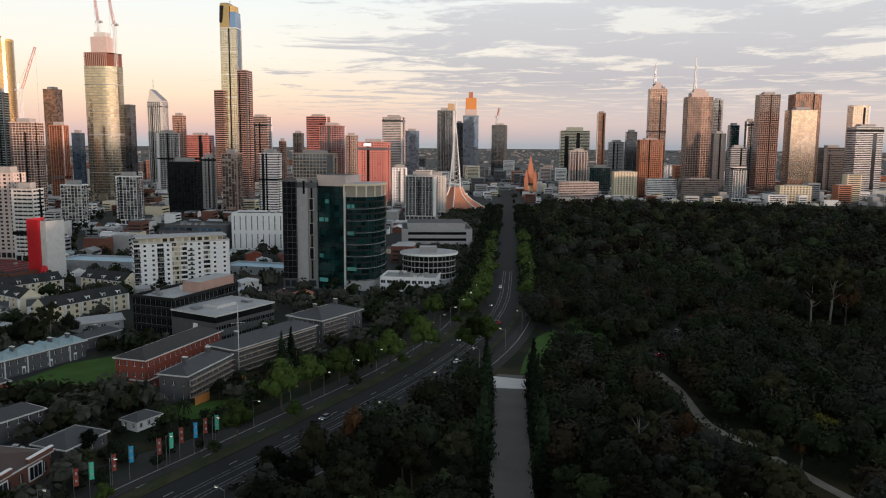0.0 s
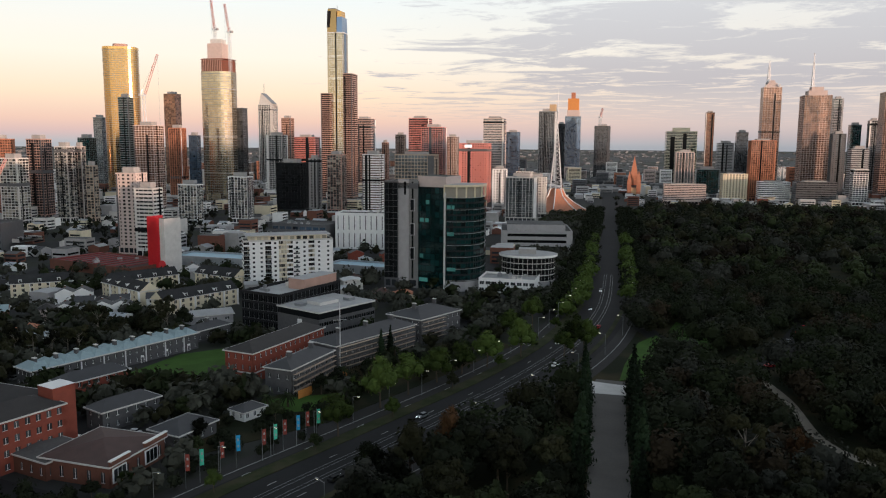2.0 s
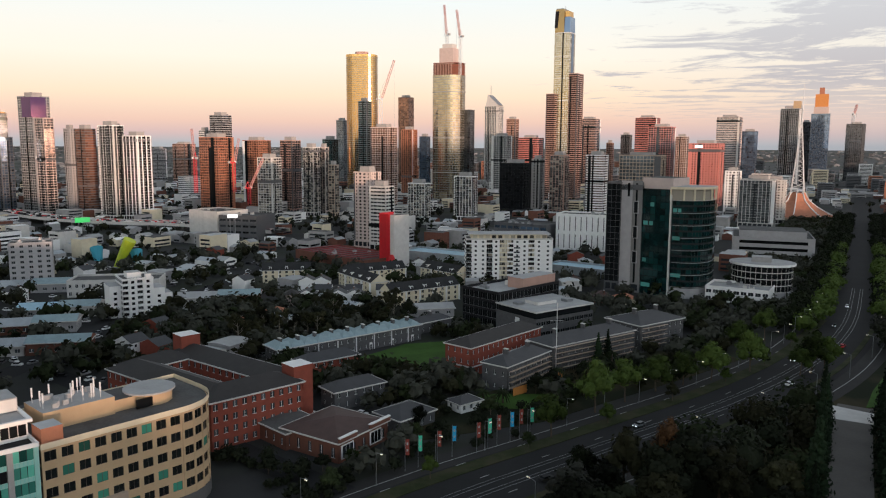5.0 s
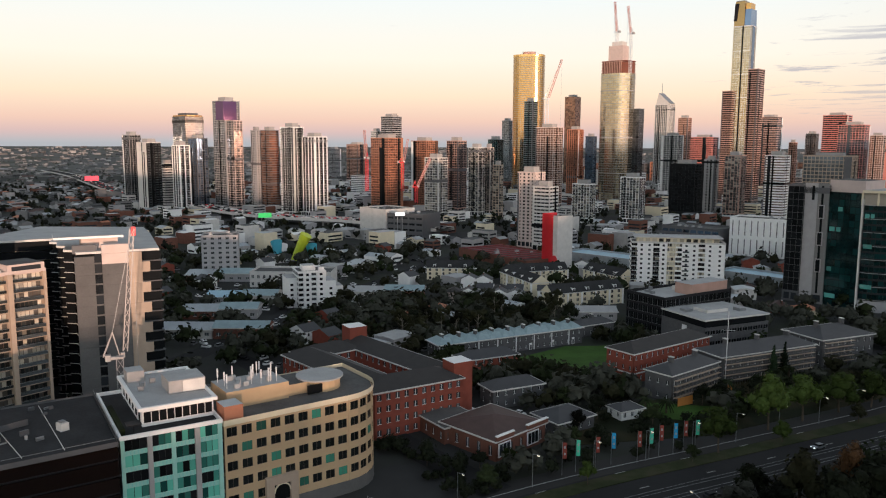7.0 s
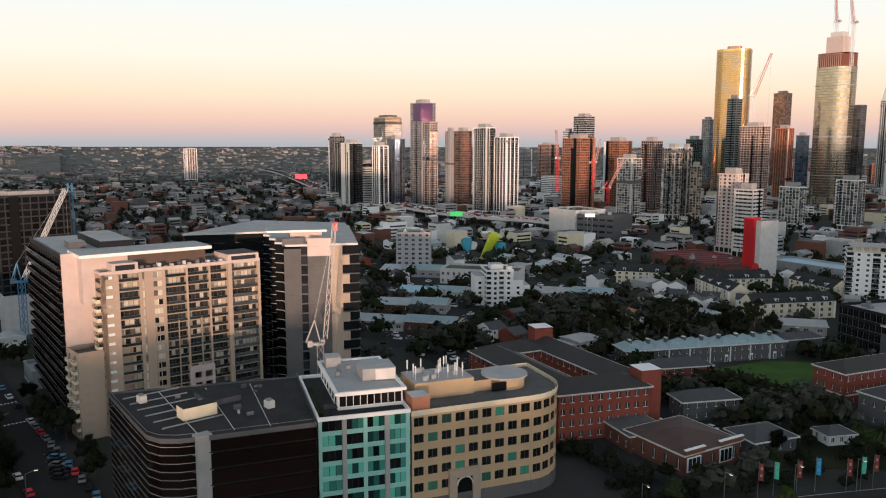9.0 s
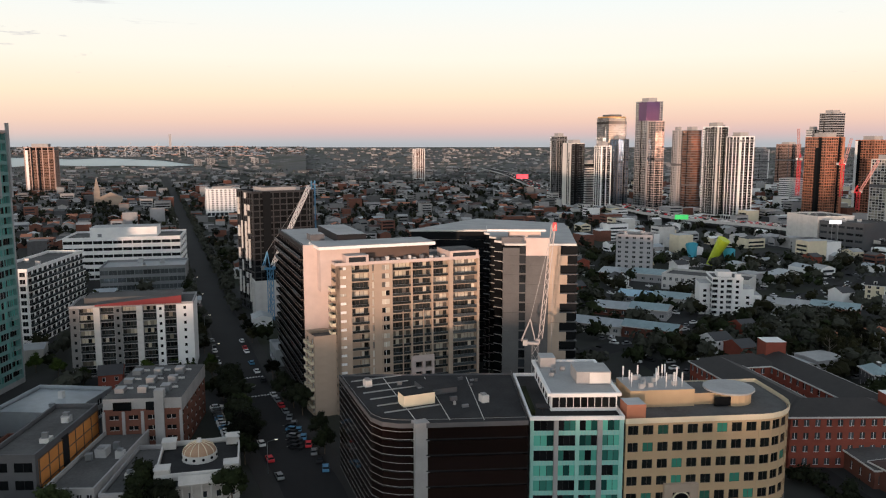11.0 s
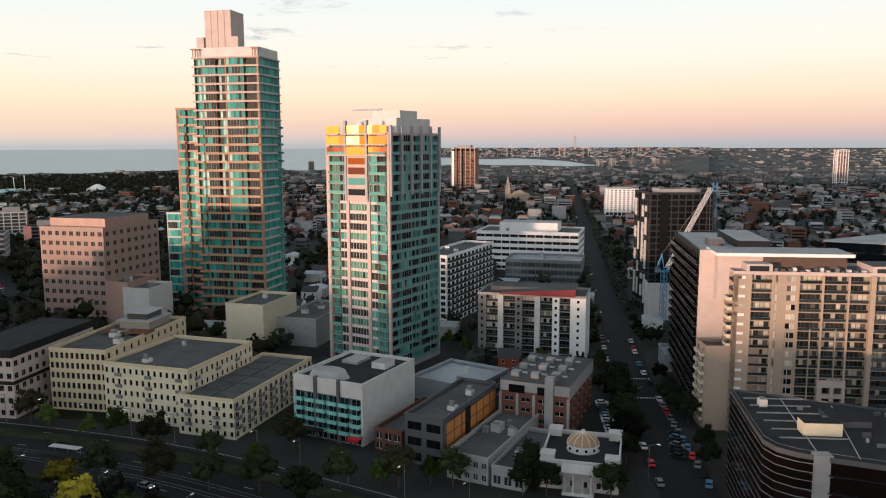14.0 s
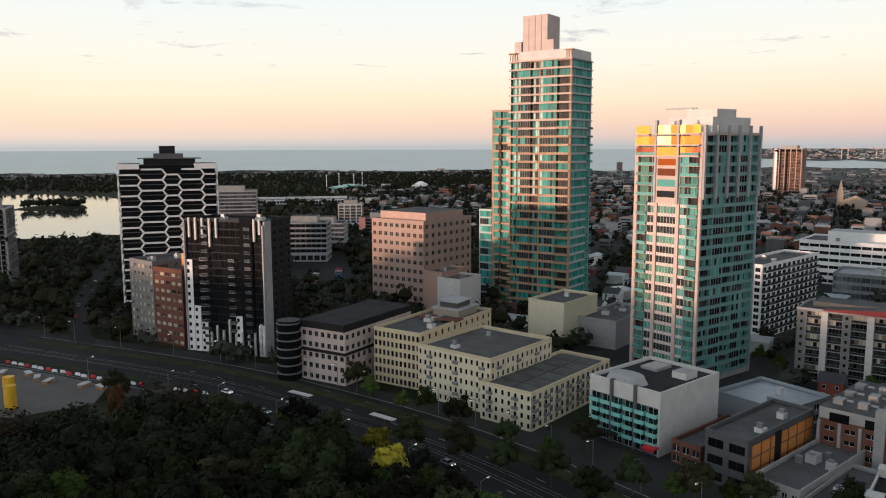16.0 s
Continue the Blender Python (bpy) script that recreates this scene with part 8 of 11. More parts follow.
tower("office_tower", "beige panelled office block with a close window grid", -126.0, 764.0, 39.5, 19.8, 78.9, -5, "beige", "glass_grey", "grid", 3.2, 3.5, top=3)
tower("office_tower", "brown office tower with a flat dark crown", -392.1, 1675.9, 37.9, 32.2, 144.4, -5, "brown_stone", "glass_dark", "band", 4, 3.6)
tower("apartment_tower", "brown apartment tower with recessed balconies", -265.5, 975.9, 19.9, 16.9, 75.5, -5, "brown_stone", "glass_room", "balcony", 4, 3.1)
tower("apartment_tower", "white striped apartment tower with open balconies", -204.8, 919.4, 21.5, 18.3, 76.6, -5, "white_paint", "glass_bronze", "ribbon", 4, 3.1)
tower("office_tower", "black glass office block with a plain face", -321.8, 967.2, 32.8, 27.9, 64.9, -5, "black_metal", "glass_black", "curtain", 4, 3.6)
tower("office_tower", "grey concrete core of an unfinished block", -296.9, 983.8, 13.2, 11.2, 70.2, -5, "concrete", "glass_dark", "punched", 6, 3.6)
tower("office_tower", "pale office tower with a pointed crown", -589.0, 1614.5, 31.3, 26.6, 171.4, -5, "pale_concrete", "glass_grey", "fins", 4, 3.6, top=0)
tower("office_tower", "beige gridded office block", -472.0, 1336.3, 28.9, 24.6, 104.3, -5, "pale_concrete", "glass_grey", "grid", 5, 3.6)
tower("apartment_tower", "brown slim tower with a crane beside it", -500.0, 1479.2, 19.4, 16.5, 138.8, -5, "brown_stone", "glass_bronze", "band", 4, 3.6)
tower("office_tower", "dark red office block behind a glass tower", -447.2, 1434.1, 38.2, 32.5, 101.8, -5, "red_granite", "glass_dark", "ribbon", 4, 3.6)
tower("office_tower", "dark glazed slab with a pink stone flank", -442.3, 1103.6, 9.9, 14.9, 140.1, -5, "dark_grey", "glass_dark", "curtain", 4, 3.6, top=0)
tower("apartment_tower", "white apartment slab with grey balconies", -338.0, 833.8, 23.1, 13.9, 51.9, -5, "white_paint", "glass_room", "balcony", 4, 3.1)
tower("apartment_tower", "white and grey apartment slab with balconies", -385.2, 808.0, 22.2, 13.3, 43.9, -5, "white_paint", "glass_room", "balcony", 4, 3.1)
tower("apartment_tower", "brown and cream apartment block in a row", -320.5, 1267.1, 12.4, 10.5, 81.0, -5, "brown_stone", "glass_room", "grid", 4, 3.6)
tower("office_tower", "grey office block low behind a striped tower", -284.4, 1376.8, 10.6, 9.0, 92.7, -5, "brown_stone", "glass_bronze", "grid", 4, 3.6)
tower("office_tower", "dark slim office tower with a plain top", -764.7, 1536.5, 26.1, 22.2, 189.1, -5, "dark_brown", "glass_bronze", "curtain", 4, 3.6)
tower("apartment_tower", "brown gridded apartment tower lit by the dawn", -516.9, 968.8, 28.8, 24.5, 111.3, -5, "pink_stone", "glass_bronze", "grid", 4, 3.2)
tower("apartment_tower", "orange-edged apartment tower with dark bays", -535.2, 1086.9, 18.4, 15.6, 110.5, -5, "terracotta", "glass_bronze", "fins", 4, 3.2)
tower("office_tower", "blue-grey office tower behind apartments", -576.3, 1230.9, 14.7, 12.5, 101.9, -5, "dark_grey", "glass_blue", "curtain", 4, 3.6)
tower("office_tower", "grey glazed tower half hidden by a gold tower", -832.6, 1379.5, 17.7, 15.0, 135.9, -5, "grey_stone", "glass_grey", "curtain", 4, 3.6)
tower("apartment_tower", "teal glazed apartment tower before a gold tower", -570.0, 1009.5, 14.6, 12.4, 150.1, -5, "steel_grey", "glass_teal_dark", "band", 4, 3.2)
tower("apartment_tower", "pale tower with white and pink bays", -527.5, 801.8, 15.2, 12.9, 83.8, -5, "pale_concrete", "glass_room", "balcony", 4, 3.1)
tower("apartment_tower", "pink apartment tower with pale balconies", -523.4, 823.6, 9.0, 7.6, 83.8, -5, "pink_stone", "glass_room", "balcony", 4, 3.1)
tower("apartment_tower", "low beige apartment tower in a cluster", -497.9, 804.3, 9.3, 7.9, 63.1, -5, "beige", "glass_room", "grid", 4, 3.1)
tower("apartment_tower", "green glazed apartment tower in a cluster", -668.3, 1070.9, 19.2, 16.3, 95.9, -5, "steel_grey", "glass_teal_dark", "curtain", 4, 3.6)
tower("apartment_tower", "red-brown apartment tower with dark windows", -578.2, 831.3, 19.5, 16.6, 92.1, -5, "brown_stone", "glass_dark", "grid", 3.5, 3.2)
tower("apartment_tower", "grey apartment tower with white frames", -559.0, 760.1, 20.8, 17.7, 71.6, -5, "pale_concrete", "glass_room", "grid", 4, 3.1)
tower("apartment_tower", "red glazed tower with a glinting top", -645.4, 850.9, 27.7, 23.5, 92.1, -5, "terracotta", "glass_bronze", "grid", 4, 3.2)
tower("apartment_tower", "orange-lit unfinished tower with open floors", -642.2, 766.9, 31.0, 26.3, 95.2, -5, "terracotta", "glass_bronze", "grid", 3.5, 3.2)
tower("office_tower", "grey tower rising behind an unfinished tower", -839.7, 1014.8, 26.2, 22.3, 133.0, -5, "grey_stone", "glass_dark", "band", 4, 3.6)
tower("office_tower", "low slab beside a grey tower", -886.5, 1031.2, 15.1, 12.8, 109.5, -5, "pale_concrete", "glass_grey", "ribbon", 4, 3.6)
tower("office_tower", "brown round-topped office block far off", -1291.5, 1428.6, 39.5, 33.6, 86.7, -5, "brown_stone", "glass_bronze", "band", 5, 3.6)
tower("office_tower", "grey far office block near the docks", -1394.1, 1456.5, 24.6, 20.9, 75.0, -5, "grey_stone", "glass_dark", "ribbon", 5, 3.6)
tower("office_tower", "white stepped terrace office by the docks", -878.7, 982.6, 27.8, 23.6, 34.5, -5, "white_paint", "glass_grey", "ribbon", 5, 3.6, top=2)
tower("apartment_tower", "black and white striped apartment slab", -705.6, 663.0, 25.3, 15.2, 107.5, -5, "white_paint", "glass_black", "balcony", 4.6, 3.1)
tower("apartment_tower", "black and white twin apartment slab", -679.5, 675.6, 22.8, 19.4, 96.0, -5, "white_paint", "glass_black", "fins", 5.6, 3.1)
tower("apartment_tower", "dark apartment tower with a pale edge", -770.7, 685.7, 17.6, 15.0, 104.3, -5, "dark_grey", "glass_bronze", "band", 4, 3.1)
tower("apartment_tower", "grey narrow tower beside a dark tower", -793.5, 683.3, 11.0, 9.3, 104.5, -5, "grey_stone", "glass_grey", "punched", 4, 3.1)
tower("apartment_tower", "tall grey and pink apartment tower", -810.0, 661.9, 15.5, 13.2, 116.6, -5, "pink_stone", "glass_dark", "grid", 4, 3.1, top=0)
tower("apartment_tower", "tall grey apartment tower with a purple glass top", -840.9, 674.1, 27.2, 23.1, 143.0, -5, "grey_stone", "glass_grey", "grid", 4, 3.1)
tower("apartment_tower", "white ribbed apartment tower", -863.0, 617.6, 17.3, 14.7, 85.1, -5, "white_paint", "glass_dark", "fins", 6, 3.1)
tower("apartment_tower", "blue-topped dark apartment tower", -859.5, 641.4, 19.3, 16.4, 94.0, -5, "dark_grey", "glass_blue", "grid", 4, 3.1)
tower("apartment_tower", "dark apartment tower with a golden glass crown", -946.2, 690.7, 33.1, 28.1, 124.7, -5, "dark_grey", "glass_grey", "band", 4, 3.1, top=0)
tower("apartment_tower", "white-walled apartment tower with a black front", -894.9, 592.5, 23.7, 20.1, 88.6, -5, "pale_concrete", "glass_black", "blank", 4, 3.1, plan2=("balcony", "black_metal", 5))
tower("apartment_tower", "grey diamond-patterned apartment tower", -1023.8, 650.3, 20.1, 17.1, 99.2, -5, "grey_stone", "glass_black", "balcony", 4, 3.1)
tower("office_tower", "grey striped office block between towers", -914.5, 630.6, 16.8, 14.3, 60.5, -5, "pale_concrete", "glass_dark", "ribbon", 4, 3.6)
tower("apartment_tower", "pale stepped apartment tower with punched windows", -328.1, 584.5, 17.6, 15.0, 64.4, -5, "pink_stone", "glass_dark", "punched", 4, 3.0)
tower("apartment_tower", "pale apartment slab with a stepped roof", -305.9, 569.0, 15.9, 13.5, 53.4, -5, "pale_concrete", "glass_dark", "ribbon", 4, 3.0)
tower("apartment_tower", "white far apartment tower with grey bands", -1753.9, 716.0, 26.1, 22.2, 75.7, -5, "white_paint", "glass_bronze", "fins", 6, 3.1, top=2)
tower("apartment_tower", "pink-lit concrete apartment slab far off", -1594.5, -90.6, 56.6, 48.1, 82.6, -5, "rose_precast", "glass_bronze", "fins", 10, 3.1, top=6)
tower("apartment_tower", "white far apartment block with flat roof", -988.2, 140.6, 31.0, 40.3, 33.4, -5, "white_paint", "glass_grey", "punched", 5, 3.1, top=3)
tower("apartment_tower", "dark patterned apartment tower with white panels", -415.5, 86.2, 25.5, 33.1, 63.5, 8, "charcoal", "glass_black", "grid", 3.5, 3.1, top=2)


def on_roof(label, name, shape, note=""):
    """A part added to a tower that is known by its label."""
    t = next(o for o in scene.collection.objects if o.get("label") == label)
    return part(name, shape, t, note)


rg = random.Random(23)
for i in range(19):
    for u in (-9.6, -4.0, 2.2, 7.4):
        if rg.random() < 0.62:
            on_roof("dark patterned apartment tower with white panels", "white_panel", Shape().box(u - 1.0, u + 1.0, -17.3, -16.6, 6 + i * 3, 8.9 + i * 3, "pale_concrete"))
w0 = Shape()
w0.face([(-15, -13, 170), (15, -13, 170), (15, -13, 174), (-9, -13, 196)], "pale_concrete").face([(15, 13, 170), (-15, 13, 170), (-9, 13, 196), (15, 13, 174)], "pale_concrete").face([(-15, 13, 170), (-15, -13, 170), (-9, -13, 196), (-9, 13, 196)], "pale_concrete").face([(-9, -13, 196), (15, -13, 174), (15, 13, 174), (-9, 13, 196)], "steel_grey").beam((-8, 0, 190), (-8, 0, 216), 0.5, "steel_grey")
on_roof("pale office tower with a pointed crown", "crown", w0, "sloping crown with a needle")
on_roof("stepped stone and glass tower with a lattice mast", "crown", Shape().box(-17, 17, -15, 15, 188, 199, "pink_stone").box(-11, 11, -10, 10, 199, 206, "pink_stone"))
on_roof("stone and red glass tower with a pinnacled crown", "crown", Shape().box(-13, 13, -11, 11, 208, 215, "pink_stone").prism([(-11, -9.5), (11, -9.5), (11, 9.5), (-11, 9.5)], 215, 228, "pink_stone", shrink=0.4).box(-15, -12, -13, -10, 208, 219, "pale_concrete").box(12, 15, -13, -10, 208, 219, "pale_concrete").box(-7, 7, -13.2, -12, 190, 213, "steel_grey"))
on_roof("blue glass tower with an orange unfinished crown", "crown", Shape().box(-18, 18, -16, 16, 176, 196, "pink_stone").box(-16, 16, -14, 14, 196, 230, "orange_panel").box(-7, 5, -7, 7, 230, 248, "terracotta"), "orange netting round top floors")
on_roof("dark ribbed glass tower with a yellow top", "roof_wrap", Shape().box(3, 18, -13, 10, 168, 188, "ochre").box(-14, 3, -12, 10, 168, 178, "grey_stone"), "yellow scaffold wrap")
on_roof("dark apartment tower with a golden glass crown", "crown", Shape().box(-15, 15, -14, 14, 110, 127, "glass_gold").box(-10, 12, -9, 9, 127, 130, "dark_grey"), "golden mirrored top storeys")
on_roof("tall grey apartment tower with a purple glass top", "crown", Shape().box(-2, 16, -14.6, 5, 118, 142, "glass_violet"), "purple glass top storeys")


# ---- plants ----
def leaves(rng, blobs, n, size, m, core=True, droop=0.0, mesh_name="crown"):
    """Small leaf clumps scattered over lobes; a dark inner mass fills each lobe."""
    s = Shape()
    tot = sum(b[3] * b[4] for b in blobs)
    for bx, by, bz, r, rz in blobs:
        k = max(6, int(n * r * rz / tot))
        if core:
            u, v = 9, 5
            ring = []
            for j in range(v + 1):
                ph = -math.pi / 2 + math.pi * j / v
                ring.append([(bx + 0.72 * r * math.cos(ph) * math.cos(2 * math.pi * i / u), by + 0.72 * r * math.cos(ph) * math.sin(2 * math.pi * i / u), bz + 0.72 * rz * math.sin(ph)) for i in range(u)])
            for j in range(v):
                for i in range(u):
                    s.face((ring[j][i], ring[j][(i + 1) % u], ring[j + 1][(i + 1) % u], ring[j + 1][i]), m)
        for _ in range(k):
            d = Vector((rng.gauss(0, 1), rng.gauss(0, 1), rng.gauss(0.25, 1))).normalized()
            q = rng.uniform(0.72, 1.1)
            p = Vector((bx + d.x * r * q, by + d.y * r * q, bz + d.z * rz * q))
            a = size * rng.uniform(0.6, 1.35)
            nrm = (d + Vector((rng.gauss(0, 0.36), rng.gauss(0, 0.36), rng.gauss(0.1, 0.36)))).normalized()
            t = nrm.cross(Vector((rng.gauss(0, 1), rng.gauss(0, 1), rng.gauss(0, 1)))).normalized()
            w = nrm.cross(t)
            s.face([p + t * a, p + w * a * 0.62 - Vector((0, 0, droop * a)), p - t * a * 0.9, p - w * a * 0.62 - Vector((0, 0, droop * a))], m)
    return s.mesh(mesh_name)


def trunk(rng, h, r, limbs, bark, spread, up):
    s = Shape()
    lean = Vector((rng.uniform(-0.06, 0.06), rng.uniform(-0.06, 0.06), 1))
    top = lean * h
    s.beam((0, 0, -0.4), top * 0.5, r, bark, r * 0.7, 7)
    s.beam(top * 0.5, top, r * 0.7, bark, r * 0.25, 6)
    ends = [top]
    for i in range(limbs):
        a = 2 * math.pi * i / limbs + rng.uniform(-0.4, 0.4)
        b = top * rng.uniform(0.4, 0.75)
        e = b + Vector((math.cos(a) * spread, math.sin(a) * spread, up * rng.uniform(0.6, 1.1)))
        mid = (b + e) / 2 + Vector((0, 0, -0.08 * spread))
        s.beam(b, mid, r * 0.38, bark, r * 0.26, 5).beam(mid, e, r * 0.26, bark, r * 0.1, 5)
        ends.append(e)
    return s.mesh("trunk"), ends


PROTO = {}


def tree_kind(key, label, make, count=3):
    PROTO[key] = (label, [make(random.Random(17 * k + len(key))) for k in range(count)])


def broad(leaf_m, h, spread, n=520, size=0.75, bark="bark"):
    def make(rng):
        tm, ends = trunk(rng, h * 0.62, h * 0.022, 6, bark, spread * 0.6, h * 0.2)
        blobs = [(0, 0, h * 0.66, spread * 0.62, h * 0.26)]
        for e in ends[1:]:
            blobs.append((e.x, e.y, e.z + h * 0.03, spread * rng.uniform(0.3, 0.46), h * rng.uniform(0.12, 0.2)))
        for _ in range(4):
            a, q = rng.uniform(0, 6.3), rng.uniform(0.15, 0.45) * spread
            blobs.append((math.cos(a) * q, math.sin(a) * q, h * rng.uniform(0.74, 0.9), spread * rng.uniform(0.22, 0.36), h * rng.uniform(0.08, 0.13)))
        return tm, leaves(rng, blobs, n, size, leaf_m)
    return make


def gum(leaf_m, h, spread, n=620):
    def make(rng):
        tm, ends = trunk(rng, h * 0.8, h * 0.018, 7, "pale_bark", spread * 0.75, h * 0.26)
        blobs = []
        for e in ends:
            for _ in range(2):
                blobs.append((e.x + rng.gauss(0, 0.7), e.y + rng.gauss(0, 0.7), e.z + rng.uniform(-0.5, 1.2), spread * rng.uniform(0.2, 0.34), h * rng.uniform(0.05, 0.09)))
        return tm, leaves(rng, blobs, n, 0.6, leaf_m, droop=0.4)
    return make


def cypress(h):
    def make(rng):
        tm = Shape().beam((0, 0, -0.3), (0, 0, h * 0.5), 0.28, "bark", 0.12, 6).mesh("trunk")
        blobs = [(rng.gauss(0, 0.12), rng.gauss(0, 0.12), h * q, 2.9 * (1 - q) ** 0.9 * rng.uniform(0.9, 1.15) + 0.15, h * 0.09) for q in (0.08, 0.18, 0.28, 0.38, 0.48, 0.58, 0.68, 0.78, 0.88, 0.96)]
        return tm, leaves(rng, blobs, 560, 0.42, "leaf_cypress")
    return make


def palm(h):
    def make(rng):
        s = Shape().beam((0, 0, -0.3), (0, 0, h), 0.45, "bark", 0.36, 8)
        c = Shape()
        for i in range(34):
            a, e = rng.uniform(0, 6.3), rng.uniform(-0.5, 1.2)
            d = Vector((math.cos(a), math.sin(a), 0))
            p = Vector((0, 0, h))
            for k in range(4):
                q = p + d * 0.95 + Vector((0, 0, e * 0.6 - k * 0.42))
                w = Vector((-d.y, d.x, 0)) * (0.5 - 0.09 * k)
                c.face([p + w, p - w, q - w * 0.8, q + w * 0.8], "leaf_mid")
                p = q
        return s.mesh("trunk"), c.mesh("crown")
    return make


tree_kind("dark", "dark green broad-crowned park tree", broad("leaf_dark", 14, 6.4, 820, 0.50))
tree_kind("mid", "mid green spreading park tree", broad("leaf_mid", 12, 5.6, 740, 0.47))
tree_kind("olive", "olive green dense park tree", broad("leaf_olive", 13, 5.8, 740, 0.47))
tree_kind("grey", "grey-green soft-leaved park tree", broad("leaf_grey", 12, 5.8, 740, 0.45))
tree_kind("bright", "bright green young street plane tree", broad("leaf_bright", 10, 4.2, 800, 0.36))
tree_kind("rust", "rust brown autumn eucalypt", broad("leaf_rust", 19, 4.8, 1000, 0.38, "pale_bark"))
tree_kind("gum", "tall eucalypt with a pale trunk", gum("leaf_olive", 19, 5.6))
tree_kind("gold", "golden yellow shrub-like tree", broad("leaf_yellow", 7, 4.2, 460, 0.5), 1)
tree_kind("cypress", "narrow dark cypress beside the avenue", cypress(15), 2)
tree_kind("conifer", "pointed dark conifer before the barracks", cypress(13), 1)
tree_kind("palm", "squat palm with a thick trunk", palm(5), 2)
tree_kind("shrub", "small rounded dark green shrub", broad("leaf_dark", 4.5, 2.6, 220, 0.45), 2)
BUILT = []
TREES = [0]


def plant(key, x, y, s=1.0, z=0.1, label=None):
    lab, protos = PROTO[key]
    rng = random.Random(int(abs(x * 31 + y * 57)))
    tm, cm = protos[rng.randrange(len(protos))]
    ob = new("tree", tm)
    ob.matrix_world = pose(x, y, z, 0, 0, rng.uniform(0, 360)) @ Matrix.Diagonal((s, s, s * rng.uniform(0.9, 1.12), 1))
    tagged(ob, label or lab, "tree", "park and street trees")
    cr = new("crown", cm)
    cr.parent = ob
    TREES[0] += 1
    BUILT.append((x, y, 2.5))
    return ob


def inside(x, y, poly):
    c, j = False, len(poly) - 1
    for i in range(len(poly)):
        (x0, y0), (x1, y1) = poly[i], poly[j]
        if (y0 > y) != (y1 > y) and x < (x1 - x0) * (y - y0) / (y1 - y0) + x0:
            c = not c
        j = i
    return c


def near_line(x, y, pts, w):
    for (x0, y0), (x1, y1) in zip(pts, pts[1:]):
        dx, dy = x1 - x0, y1 - y0
        t = max(0.0, min(1.0, ((x - x0) * dx + (y - y0) * dy) / (dx * dx + dy * dy)))
        if math.hypot(x - x0 - t * dx, y - y0 - t * dy) < w:
            return True
    return False


AVENUE = [(10, -60), (15, 80), (18.2, 190), (25, 275), (30, 292)]
DRIVE = [(46, 395), (62, 330), (82, 312), (104, 345), (124, 385), (140, 425), (152, 452), (170, 480)]
PATHS = [(84, 300), (86.4, 273.7), (85.1, 238.9), (92.2, 220.3), (98.3, 200.5), (104, 184)]
FREEWAY = [(-2300, 1180), (-1861, 1020), (-1203, 738), (-926, 656), (-733, 600), (-633, 596), (-565, 612), (-430, 600)]
YARDRD = [(-250, 60), (-262, 170), (-300, 300), (-330, 420), (-350, 520)]
SIDEST = [(-300, -95), (-345, -60), (-420, -40), (-600, -20), (-1000, 5), (-1600, 40), (-2400, 80)]
LAWNS = [(114, 219, 5), (195, 520, 14), (170, 372, 10), (-138, 284, 30), (46, 328, 15), (34, 310, 15), (46, 348, 14), (68, 362, 13), (188, 372, 12), (176, 350, 11), (196, 356, 9), (210, 430, 12), (228, 448, 12), (-84, 247, 10), (108, 208, 4.5), (103, 198, 4), (-440, -325, 34), (-405, -298, 24), (-478, -350, 26)]
PARKSIDE = [(-214, -276), (-250, -332), (-306, -399), (-343, -435), (-397, -491), (-480, -570), (-560, -660)]
LAKE_RING = [polar(z, r) for z, r in ((138.0, 850), (140.2, 790), (144, 785), (152, 790), (162, 920), (162, 1600), (150, 1740), (144, 1700), (140.5, 1580), (138, 1300))]
YARD = [(-190, -306), (-193, -268), (-192, -236), (-174, -226), (-150, -240), (-160, -275), (-168, -306)]


def blocked(x, y, gap):
    if near_line(x, y, BOULEVARD, 21 + gap * 0.4) or near_line(x, y, AVENUE, 10.5 + gap * 0.4) or any(near_line(x * q, y * q, DRIVE[1:5], 5 + gap * 0.4) for q in (1.0, 1.05)) or any(near_line(x * q, y * q, PATHS, 2.8 + gap * 0.35) for q in (1.0, 1.035, 1.07, 1.105, 1.14)):
        return True
    if near_line(x, y, PARKST, 9 + gap * 0.5) or near_line(x, y, YARDRD, 7 + gap * 0.4) or near_line(x, y, SIDEST, 7 + gap * 0.4) or near_line(x, y, PARKSIDE, 5.5 + gap * 0.4) or near_line(x, y, FREEWAY, 24):
        return True
    if any(math.hypot(x - a, y - b) < r + gap * 0.4 for a, b, r in LAWNS) or inside(x, y, YARD) or inside(x, y, LAKE_RING):
        return True
    return False


class Cells:
    """A coarse grid of taken places."""

    def __init__(self):
        self.g = {}

    def add(self, x, y, r):
        self.g.setdefault((int(x // 40), int(y // 40)), []).append((x, y, r))

    def free(self, x, y, r):
        cx, cy = int(x // 40), int(y // 40)
        for i in (-1, 0, 1):
            for j in (-1, 0, 1):
                for a, b, q in self.g.get((cx + i, cy + j), ()):
                    if (x - a) ** 2 + (y - b) ** 2 < (r + q) ** 2:
                        return False
        return True


taken = Cells()
